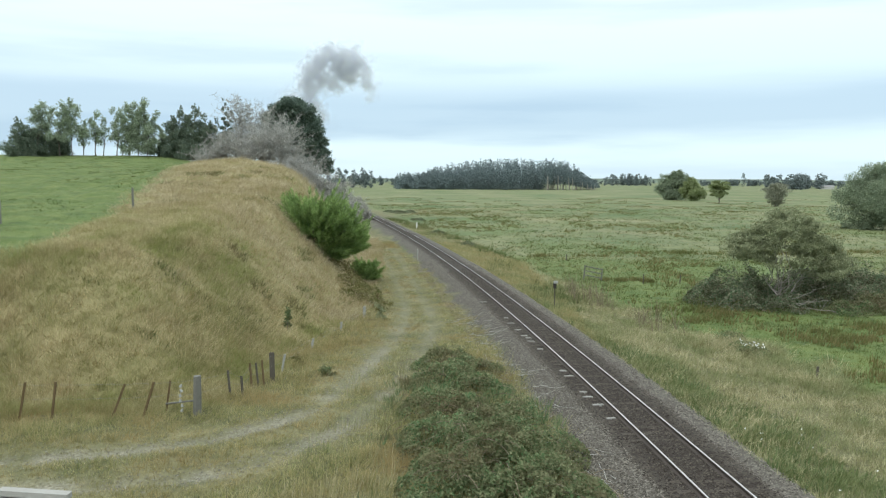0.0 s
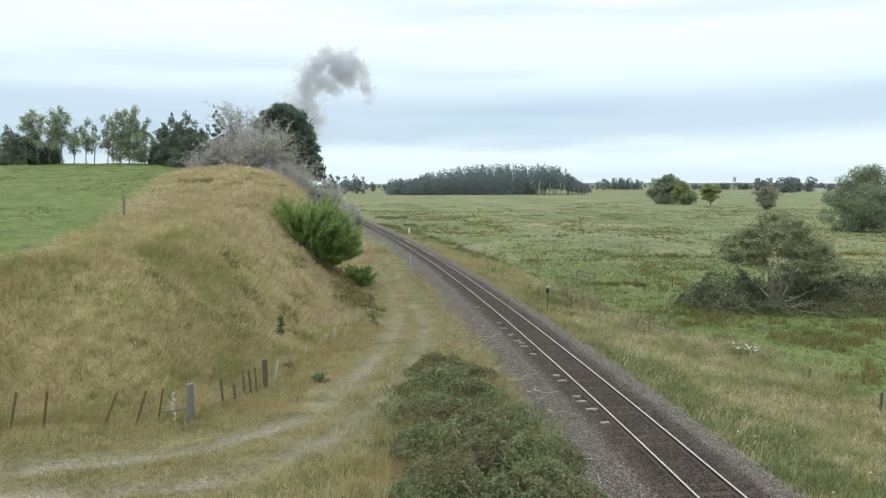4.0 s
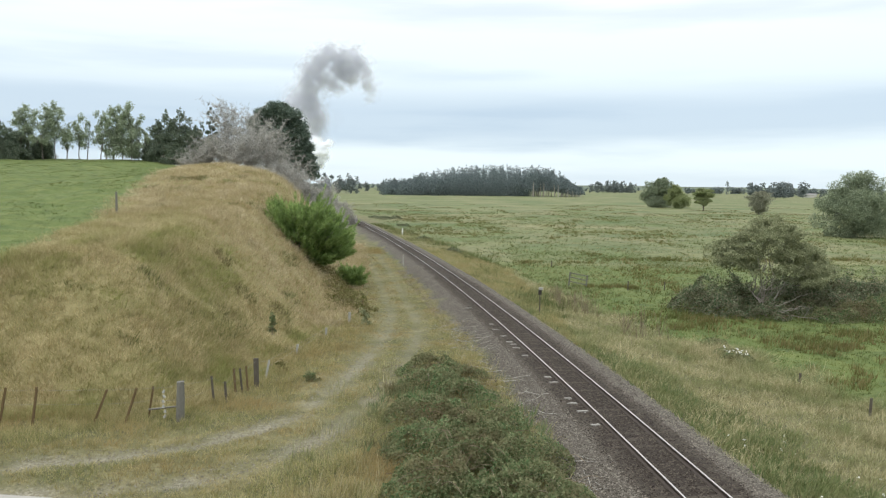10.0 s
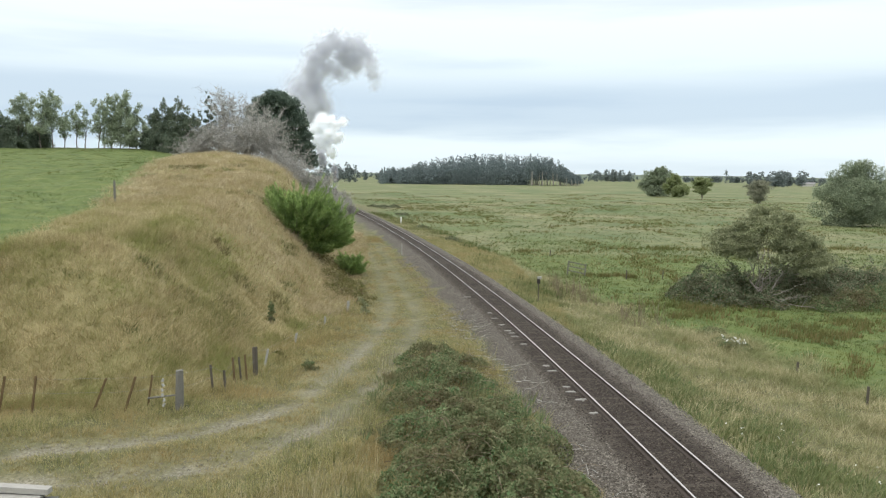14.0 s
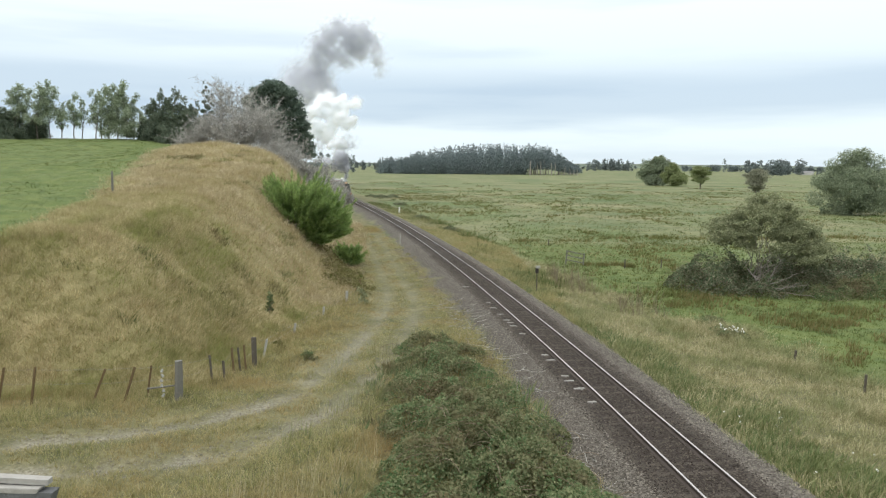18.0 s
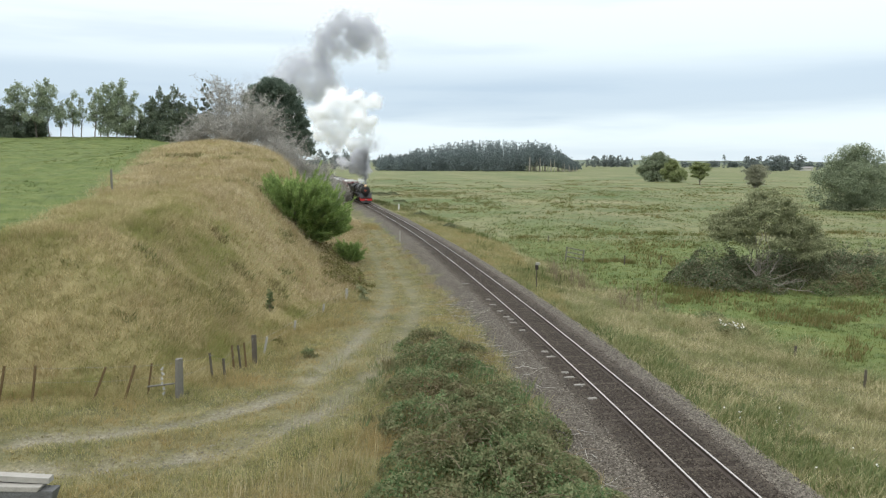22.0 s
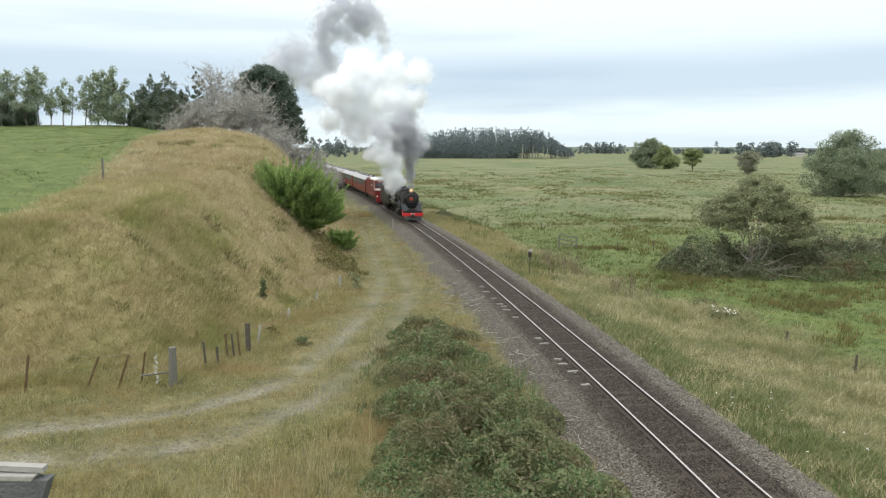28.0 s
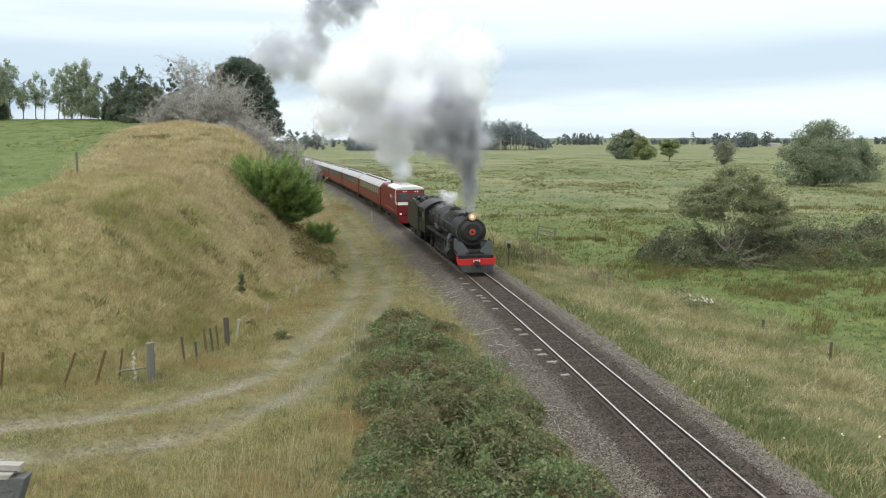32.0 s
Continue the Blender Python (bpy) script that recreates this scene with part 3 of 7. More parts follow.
# ---------------------------------------------------------------- railway track
def build_track():
    track = tagged(new("railway_track"), "single narrow-gauge railway line, shiny rails on dark sleepers and gravel", "railway track", kind="structure")
    s = np.concatenate([np.arange(-38, 160, 1.0), np.arange(160, 620, 6.0)])
    prof = [(-0.07, -0.15), (-0.07, -0.135), (-0.012, -0.12), (-0.012, -0.04), (-0.036, -0.03), (-0.036, -0.003), (0.036, -0.003), (0.036, -0.03), (0.012, -0.04), (0.012, -0.12), (0.07, -0.135), (0.07, -0.15)]
    for side in (-0.5695, 0.5695):
        x, y, a = on_track(s, side)
        v = np.array([[x + o * np.cos(a), y + o * np.sin(a), np.full(len(s), z)] for o, z in prof]).transpose(2, 0, 1).reshape(-1, 3)
        k = len(prof)
        i = (np.arange(len(s) - 1)[:, None] * k + np.arange(k)[None]).ravel()
        j = (np.arange(len(s) - 1)[:, None] * k + (np.arange(k)[None] + 1) % k).ravel()
        rail = sheet("rail", v, np.stack([i, j, j + k, i + k], 1), M["rail"], track, "rusty steel rail")
        v = np.array([[x + o * np.cos(a), y + o * np.sin(a), np.full(len(s), 0.002)] for o in (-0.024, 0.024)]).transpose(2, 0, 1).reshape(-1, 3)
        i = np.arange(len(s) - 1) * 2
        sheet("rail_head", v, np.stack([i, i + 1, i + 3, i + 2], 1), M["rail_top"], rail, "polished running surface")
    bm = B()
    box(bm, 0, 0, 0, 2.1, 0.22, 0.14, 0.012)
    one = part("sleeper", bm, M["sleeper"], track)
    mesh = one.data
    rng = random.Random(4)
    for k in range(1, 290):
        x, y, a = on_track(-4 + k * 0.66 + rng.uniform(-0.03, 0.03), rng.uniform(-0.03, 0.03))
        ob = one if k == 1 else new("sleeper", mesh)
        ob.parent = track
        ob.matrix_basis = pose(x, y, -0.212 + rng.uniform(-0.018, 0.014), 0, 0, math.degrees(a) + rng.uniform(-0.8, 0.8))


build_track()
# ---------------------------------------------------------------- plants: generators
RNG = np.random.default_rng(11)


def blades(name, P, height, width, count, material, label, category="grass", lean=0.35, spread=0.12, group=""):
    """Grass: at each point P (n, 3) a tuft of count one-triangle blades."""
    n = len(P)
    base = np.repeat(P, count, 0)
    N = len(base)
    h = np.repeat(height if np.ndim(height) else np.full(n, height), count) * RNG.uniform(0.55, 1.15, N)
    a, b = RNG.uniform(0, 2 * np.pi, N), RNG.uniform(0, 2 * np.pi, N)
    off = RNG.uniform(0, spread, N) * (h / np.maximum(h.mean(), 1e-3))
    root = base + np.stack([np.cos(a) * off, np.sin(a) * off, np.full(N, -0.04)], 1)
    w = width * RNG.uniform(0.6, 1.4, N)
    side = np.stack([-np.sin(b), np.cos(b), np.zeros(N)], 1) * w[:, None] / 2
    ln = np.abs(RNG.normal(0, lean, N)) * h
    tip = root + np.stack([np.cos(a) * ln + 0.10 * h, np.sin(a) * ln, h * 0.95], 1)
    v = np.stack([root - side, root + side, tip], 1).reshape(-1, 3)
    ob = sheet(name, v, np.arange(N * 3).reshape(-1, 3), material)
    return tagged(ob, label, category, group, "stuff")


def leaf_cloud(C, size, flat=0.0, up=0.0, aspect=0.6):
    """Leaf quads round the points C (n, 3): vertices and faces."""
    n = len(C)
    nrm = RNG.normal(0, 1, (n, 3))
    nrm[:, 2] = nrm[:, 2] * (1 - flat) + flat * 1.6
    nrm /= np.linalg.norm(nrm, axis=1)[:, None]
    t = RNG.normal(0, 1, (n, 3))
    t[:, 2] += up
    t -= nrm * (t * nrm).sum(1)[:, None]
    t /= np.linalg.norm(t, axis=1)[:, None] + 1e-9
    b = np.cross(nrm, t)
    sz = (size if np.ndim(size) else np.full(n, size)) * RNG.uniform(0.6, 1.35, n)
    t, b = t * sz[:, None] / 2, b * (sz * aspect)[:, None] / 2
    v = np.stack([C - t, C + b * 0.9 - t * 0.1, C + t, C - b * 0.9 - t * 0.1], 1).reshape(-1, 3)
    return v, np.arange(4 * n).reshape(-1, 4)


def tubes(segs, sides=5):
    """Tapered tubes: rows of p (3), q (3), r1, r2."""
    segs = np.asarray(segs, float)
    p, q, r1, r2 = segs[:, :3], segs[:, 3:6], segs[:, 6], segs[:, 7]
    d = q - p
    d /= np.linalg.norm(d, axis=1)[:, None] + 1e-9
    ref = np.where(abs(d[:, 2:3]) < 0.9, [[0, 0, 1.0]], [[1.0, 0, 0]])
    u = np.cross(d, ref)
    u /= np.linalg.norm(u, axis=1)[:, None] + 1e-9
    w = np.cross(d, u)
    ang = np.arange(sides) * 2 * np.pi / sides
    ring = u[:, None] * np.cos(ang)[None, :, None] + w[:, None] * np.sin(ang)[None, :, None]
    v = np.concatenate([p[:, None] + ring * r1[:, None, None], q[:, None] + ring * r2[:, None, None]], 1).reshape(-1, 3)
    k = np.arange(sides)
    f = np.stack([k, (k + 1) % sides, (k + 1) % sides + sides, k + sides], 1)
    return v, (f[None] + (np.arange(len(segs)) * 2 * sides)[:, None, None]).reshape(-1, 4)


def limbs(height, trunk_r, rng, lobes, fork=0.35, lean=0.0, wander=0.12):
    """Trunk and limbs that reach for the crown's lobes: rows for tubes()."""
    segs, p, r = [], np.zeros(3), trunk_r
    top = height * fork
    n = 4
    for i in range(n):
        q = p + np.array([lean * top / n + rng.normal(0, wander) * top / n, rng.normal(0, wander) * top / n, top / n])
        segs.append([*p, *q, r, r * 0.86])
        p, r = q, r * 0.86
    stem = [np.array(s[3:6]) for s in segs]
    for c in lobes[::max(1, len(lobes) // 9)]:
        a, ra = stem[rng.integers(1, len(stem))].copy(), r * rng.uniform(0.4, 0.7)
        goal = np.array(c[:3])
        for i in range(4):
            q = a + (goal - a) * (1 / (4 - i)) + rng.normal(0, 0.11, 3) * height * 0.3 * (i < 3)
            segs.append([*a, *q, ra, ra * 0.62])
            a, ra = q, ra * 0.62
    return segs


def crown_points(lobes, n, rng, hollow=0.55, clump=9):
    """Points in clumps over the lobes (x, y, z, rx, ry, rz), thicker towards their skins."""
    lobes = np.asarray(lobes, float)
    w = (lobes[:, 3] * lobes[:, 4] * lobes[:, 5]) ** 0.67
    k = max(1, n // clump)
    idx = rng.choice(len(lobes), k, p=w / w.sum())
    dirs = rng.normal(0, 1, (k, 3))
    dirs /= np.linalg.norm(dirs, axis=1)[:, None]
    rad = hollow + (1 - hollow) * rng.uniform(0, 1, k) ** 0.7
    C = lobes[idx, :3] + dirs * lobes[idx, 3:] * rad[:, None]
    size = np.cbrt(lobes[idx, 3:].prod(1))
    P = np.repeat(C, clump, 0) + rng.normal(0, 1, (k * clump, 3)) * np.repeat(size, clump)[:, None] * 0.13
    return P


def tree(name, label, x, y, height, lobes, material, leaves, leaf, bark="bark", trunk_r=0.2, fork=0.35, seed=1, z=None, flat=0.0, hollow=0.5, group="", category="tree", lean=0.0, sink=0.1, clump=9, sides=5, up=0.0, stems=()):
    rng = np.random.default_rng(seed)
    root = tagged(new(name), label, category, group)
    root.location = (x, y, (ground_at(x, y) if z is None else z) - sink)
    segs = limbs(height, trunk_r, rng, lobes, fork, lean) + list(stems)
    v, f = tubes(segs, sides)
    sheet("trunk", v, f, M[bark], root, smooth=True)
    P = crown_points(lobes, leaves, rng, hollow, clump)
    v, f = leaf_cloud(P, leaf, flat, up)
    sheet("crown", v, f, M[material], root)
    return root


def lobes_round(h0, h1, rx, ry, n, seed, squeeze=0.45):
    """A rounded crown between two heights, made of n lobes."""
    rng = np.random.default_rng(seed)
    out = []
    for i in range(n):
        t = (i + 0.5) / n
        z = h0 + (h1 - h0) * t
        w = math.sqrt(max(0.05, 1 - (2 * t - 0.85) ** 2))
        a = rng.uniform(0, 2 * np.pi)
        r = rng.uniform(0.2, 0.75) * w
        s = squeeze * rng.uniform(0.7, 1.2)
        out.append((rx * r * np.cos(a), ry * r * np.sin(a), z, rx * s * (0.5 + 0.6 * w), ry * s * (0.5 + 0.6 * w), (h1 - h0) * s * 0.5))
    return out


def funnel_lobes(h0, h1, r, n, seed):
    """A crown that opens upwards from a narrow foot, rounded on top."""
    rng = np.random.default_rng(seed)
    out = []
    for i in range(n):
        t = (i + 0.5) / n
        w = r * (0.38 + 0.62 * math.sin(min(1.0, t * 1.6) * math.pi / 2)) * math.sqrt(max(0.08, 1 - max(0.0, (t - 0.62) / 0.42) ** 2))
        a, q = rng.uniform(0, 2 * np.pi), rng.uniform(0.1, 0.75) * w
        out.append((q * np.cos(a), q * np.sin(a), h0 + (h1 - h0) * t, 0.34 * w + 0.35, 0.34 * w + 0.35, (h1 - h0) * 0.09))
    return out


def scatter(n, x0, x1, y0, y1, keep, seed):
    """Random ground points for which keep(X, Y, z, cover, d) gives a chance."""
    rng = np.random.default_rng(seed)
    X, Y = rng.uniform(x0, x1, n), rng.uniform(y0, y1, n)
    z, cover = lie(X, Y)
    d, _ = track_offset(X, Y)
    ok = rng.uniform(0, 1, n) < keep(X, Y, cover, d)
    return np.stack([X, Y, z], 1)[ok]


# ---------------------------------------------------------------- grass
def build_grass():
    near = lambda Y, a, b: np.clip((a / np.maximum(Y, 1)) ** b, 0, 1)
    in_view = lambda X, Y: (abs(X) < 0.62 * Y + 3)
    tan = lambda X, Y: ease(0.5 + (Y - 47 + 9 * wave(X, Y, 6, 51) + 5 * wave(X, Y, 2.2, 52)) / 16) * 0.85
    P = scatter(200000, -42, -3, 25, 100, lambda X, Y, c, d: c["dry"] * near(Y, 36, 0.9) * in_view(X, Y) * (1 - tan(X, Y)), 1)
    blades("bank_grass", P, 0.38 * (1 + 0.4 * wave(P[:, 0], P[:, 1], 3.0, 31) + 0.35 * wave(P[:, 0], P[:, 1], 0.8, 35)), 0.021, 8, M["grass_dry"], "tall dry olive-tan grass covering the steep bank", lean=0.95, spread=0.2)
    P = scatter(130000, -48, -3, 25, 112, lambda X, Y, c, d: c["dry"] * near(Y, 44, 0.9) * in_view(X, Y) * tan(X, Y), 12)
    blades("tan_grass", P, 0.40 * (1 + 0.4 * wave(P[:, 0], P[:, 1], 3.0, 31) + 0.35 * wave(P[:, 0], P[:, 1], 0.9, 36)), 0.026, 7, M["grass_tan"], "bleached tan grass on the top of the bank", lean=0.9, spread=0.2)
    P = scatter(60000, -42, -5, 25, 70, lambda X, Y, c, d: c["dry"] * ease((wave(X, Y, 5, 33) + (40 - Y) / 30) / 0.7) * in_view(X, Y), 2)
    blades("olive_grass", P, 0.36, 0.020, 7, M["grass_olive"], "olive green grass patches on the lower bank", lean=0.8, spread=0.2)
    P = scatter(26000, -40, -5, 26, 75, lambda X, Y, c, d: c["dry"] * in_view(X, Y) * ease((wave(X, Y, 1.5, 37) + 0.5 * wave(X, Y, 6, 38) - 0.55) / 0.3), 21)
    blades("bank_weeds", P, 0.34, 0.05, 7, M["bank_weed"], "dark green weed clumps dotted over the dry bank", lean=0.8, spread=0.25)
    P = scatter(9000, -30, 26, 54, 170, lambda X, Y, c, d: (d > 2.8) * (d < 9 + 2 * wave(X, Y, 6, 63)) * in_view(X, Y) * ease((wave(X, Y * 0.5, 3.5, 64) + 0.25) / 0.5), 22)
    blades("lineside_scrub", P, 0.75, 0.07, 9, M["field_tuft"], "grey-olive weeds and low scrub along the far side of the line", lean=0.5, spread=0.4)
    P = scatter(1500, 12.8, 17.5, 70.5, 76, lambda X, Y, c, d: ease(1.2 - abs(Y - 75 + (X - 13) * 0.37) / 0.9) * np.clip(0.5 + wave(X, Y, 0.8, 24), 0, 1), 23)
    blades("ditch_rushes", P, 0.45, 0.05, 7, M["rush"], "brown rushes along the field ditch", spread=0.3)
    P = scatter(16000, 3, 24, 14, 75, lambda X, Y, c, d: (d > 2.6) * (d < 5.5 + 2 * wave(X, Y, 4, 61)) * ease((wave(X, Y, 3.3, 62) + 0.1) / 0.4) * in_view(X, Y), 13)
    blades("lineside_weeds", P, 0.30, 0.06, 6, M["weed_green"], "lush green weeds along the edge of the ballast")
    P = scatter(170000, -26, 7, 16, 105, lambda X, Y, c, d: c["verge"] * (1 - np.clip(c["rut"] * 1.1, 0, 0.85)) * in_view(X, Y) * near(Y, 30, 0.7), 3)
    edge = np.minimum(abs(line_offset(P[:, 0], P[:, 1], RUT_A)), abs(line_offset(P[:, 0], P[:, 1], RUT_B)))
    blades("track_side_grass", P, np.clip(0.08 + 0.11 * edge, 0.08, 0.36) * (1 + 0.4 * wave(P[:, 0], P[:, 1], 0.9, 40)), 0.018, 6, M["grass_olive"], "rough olive and straw grass along the farm track", lean=0.8, spread=0.2)
    P = scatter(150000, -18, 34, 14, 150, lambda X, Y, c, d: c["verge"] * (d > 0) * in_view(X, Y) * near(Y, 36, 0.8), 4)
    blades("verge_grass", P, 0.36 * (1 + 0.45 * wave(P[:, 0], P[:, 1], 2.2, 34) + 0.4 * wave(P[:, 0], P[:, 1], 0.7, 39)), 0.024, 7, M["grass_verge"], "tall straw and green grass on the railway verge", lean=1.0, spread=0.2)
    P = scatter(90000, 8, 60, 20, 110, lambda X, Y, c, d: (d > 8.5) * in_view(X, Y) * near(Y, 36, 1.0) * (1 - 0.85 * c["verge"]), 5)
    blades("meadow_grass", P, 0.15, 0.024, 6, M["grass_green"], "short bright green meadow grass")
    P = scatter(60000, -60, -12, 30, 130, lambda X, Y, c, d: c["lush"] * in_view(X, Y) * near(Y, 36, 0.8), 6)
    blades("paddock_grass", P, 0.10, 0.035, 3, M["grass_green"], "short grazed green paddock grass")
    P = scatter(110000, -60, 260, 45, 420, lambda X, Y, c, d: (d > 11) * in_view(X, Y) * ease((wave(X, Y * 0.45, 5, 41) + 0.6 * wave(X, Y * 0.5, 29, 42) - 0.2) / 0.4) * near(Y, 110, 0.8), 7)
    blades("rush_tussocks", P, 0.4, 0.14, 5, M["rush"], "brown rush tussocks dotted over the wet field", spread=0.4)
    P = scatter(150000, -40, 190, 48, 300, lambda X, Y, c, d: (d > 9) * in_view(X, Y) * near(Y, 75, 0.8) * (0.25 + 0.75 * ease((wave(X, Y * 0.5, 2.6, 71) + 0.3 * wave(X, Y * 0.5, 14, 72) + 0.1) / 0.5)), 14)
    blades("field_tufts", P, 0.32, 0.085, 4, M["field_tuft"], "straw and olive tufts over the rough grazed field", spread=0.25, lean=0.6)
    P = scatter(16000, -70, -14, 33, 135, lambda X, Y, c, d: c["lush"] * in_view(X, Y) * ease((wave(X, Y * 0.7, 3, 75) + 0.1) / 0.5), 15)
    blades("paddock_tufts", P, 0.16, 0.06, 4, M["grass_green"], "darker tufts in the grazed paddock", spread=0.2, lean=0.7)
    P = scatter(14000, 8, 45, 18, 75, lambda X, Y, c, d: (d > 8) * in_view(X, Y) * np.maximum(0.05 * ease((wave(X, Y, 4, 43) - 0.3) / 0.3), np.max([np.exp(-(((X - a) / r) ** 2 + ((Y - b) / r) ** 2)) for a, b, r in ((19.8, 46.4, 1.1), (20.6, 44.4, 0.9), (22.7, 46.4, 1.2), (20.8, 39.5, 0.8), (18.8, 37.6, 1.0), (21.5, 48.2, 1.2), (17.0, 55.6, 1.7), (24.5, 41, 1.2), (26, 50, 1.6), (15.6, 52.5, 1.2), (28, 47, 1.5))], axis=0)), 8)
    blades("rush_clumps", P, 0.5, 0.05, 12, M["rush"], "olive brown rush clumps in the wet meadow", spread=0.3)

    P = scatter(30000, -42, -4, 25, 92, lambda X, Y, c, d: c["dry"] * in_view(X, Y) * near(Y, 45, 0.6) * ease((wave(X, Y, 2.2, 89) + 0.6 * wave(X, Y, 7, 90)) / 0.5), 29)
    blades("seeding_grass", P, 0.52, 0.014, 5, M["seed_grass"], "red-brown seeding grass stems over the bank", lean=0.5, spread=0.25)
    P = scatter(9500, 4, 18, 14, 62, lambda X, Y, c, d: (d > 2.7) * ease((5.4 - d + 1.8 * wave(X, Y, 4, 61)) / 1.6) * ease((wave(X, Y, 3.6, 91) + 0.15) / 0.5) * in_view(X, Y), 30)
    blades("lineside_weeds", P, 0.34, 0.06, 7, M["weed_green"], "lush grey-green weeds spilling towards the ballast", lean=0.7, spread=0.3)
    P = scatter(260, -7.5, -0.8, 14.5, 21, lambda X, Y, c, d: (d < -4) * in_view(X, Y) * ease((wave(X, Y, 1.4, 92) + 0.2) / 0.4), 31)
    blades("seed_stalks", P, 0.85, 0.012, 4, M["straw"], "tall pale dry grass stalks beside the thicket", lean=0.25, spread=0.25)
    P = scatter(9000, 8, 95, 96, 122, lambda X, Y, c, d: (d > 9) * in_view(X, Y) * ease(1.3 - abs(Y - 100 - 0.2 * (X - 15) + 1.5 * wave(X, Y, 8, 93)) / 2.6) * np.clip(0.45 + wave(X, Y, 2.5, 94), 0, 1), 32)
    blades("rush_strip", P, 0.55, 0.09, 7, M["rush"], "band of brown rushes across the rough field", spread=0.4)
    P = scatter(2600, 12, 22, 28, 46, lambda X, Y, c, d: c["verge"] * (d > 8.5) * ease((wave(X, Y, 2.6, 86) + 0.25) / 0.4), 27)
    blades("straw_stalks", P, 0.62, 0.020, 9, M["grass_verge"], "long bleached stalks bent over at the foot of the verge", lean=1.3, spread=0.3)
    P = scatter(26000, 8, 60, 22, 100, lambda X, Y, c, d: (d > 8) * (1 - c["verge"]) * in_view(X, Y) * ease((wave(X, Y, 2.4, 87) + 0.5 * wave(X, Y, 7, 88) - 0.15) / 0.35) * near(Y, 45, 0.8), 28)
    blades("meadow_weeds", P, 0.24, 0.05, 5, M["weed_green"], "low dark green weeds in the wet meadow", lean=0.8, spread=0.25)


build_grass()


# ---------------------------------------------------------------- trackside stones
def pebbles(name, label, s, off, r, material, rng, lift=0.01):
    """Loose stones, each a low five-cornered lump, s metres along the track and off to its side."""
    n = len(s)
    x, y, _ = on_track(s, off)
    z, _ = lie(x, y)
    ang = np.arange(5)[None] * 2 * np.pi / 5 + rng.uniform(0, 6.3, (n, 1))
    ring = np.stack([np.cos(ang), np.sin(ang), np.zeros_like(ang)], 2) * rng.uniform(0.65, 1.3, (n, 5, 1))
    top = np.stack([rng.normal(0, 0.25, n), rng.normal(0, 0.25, n), rng.uniform(0.5, 0.95, n)], 1)[:, None]
    v = np.stack([x, y, z + lift], 1)[:, None] + np.concatenate([ring, top], 1) * r[:, None, None]
    t = np.array([(k, (k + 1) % 5, 5) for k in range(5)])
    f = (t[None] + (np.arange(n) * 6)[:, None, None]).reshape(-1, 3)
    return tagged(sheet(name, v.reshape(-1, 3), f, M[material]), label, "gravel", kind="stuff")


def build_stones():
    rng = np.random.default_rng(5)
    n = 52000
    s = 2 + 62 * rng.uniform(0, 1, n) ** 1.5
    off = np.where(rng.uniform(0, 1, n) < 0.60, rng.uniform(-3.5, -1.35, n), rng.uniform(1.35, 2.75, n))
    pebbles("ballast_stones", "loose grey and tan crushed ballast stones beside the rails", s, off, rng.uniform(0.016, 0.036, n), "stone", rng)
    n = 30000
    s = 2 + 52 * rng.uniform(0, 1, n) ** 1.5
    off = rng.uniform(-1.5, 1.5, n)
    ok = abs(abs(off) - 0.5695) > 0.1
    pebbles("crib_stones", "dark oily stones between and beside the sleepers", s[ok], off[ok], rng.uniform(0.016, 0.036, ok.sum()), "crib_stone", rng, 0.012)
    # pale broken blocks at the sleeper ends
    rows = [(36.6, -1.3, 0.5), (30.6, -1.0, 0.26), (28.9, -1.05, 0.34), (27.0, -1.0, 0.3), (25.4, -1.05, 0.34), (24.8, -0.95, 0.26), (24.0, -1.0, 0.36), (22.2, -0.95, 0.32),
            (18.0, -0.93, 0.3), (17.1, -0.9, 0.42), (14.7, -0.97, 0.3), (14.0, -0.96, 0.34), (13.0, -0.9, 0.46), (11.4, -0.92, 0.34)]
    for s0, off0, w in rows:
        w *= 0.75
        bm = B()
        box(bm, 0, 0, 0.01, w * 1.15, 0.11, 0.04, 0.006, Matrix.Rotation(rng.uniform(-0.12, 0.12), 4, "Z"))
        for k in range(3):
            box(bm, rng.uniform(-w, w) * 0.7, rng.uniform(-0.14, 0.14), 0.0, rng.uniform(0.04, 0.1), rng.uniform(0.04, 0.08), 0.03, 0.005, Matrix.Rotation(rng.uniform(-1, 1), 4, "Z"))
        ob = part("concrete_block", bm, M["pale_stone"])
        x0, y0, a0 = on_track(s0, off0)
        ob.matrix_basis = pose(x0, y0, ground_at(x0, y0) + 0.02, 0, 0, math.degrees(a0))
        tagged(ob, "pale broken concrete lump in the ballast beside a sleeper", "concrete block", "pale blocks by the track")


build_stones()


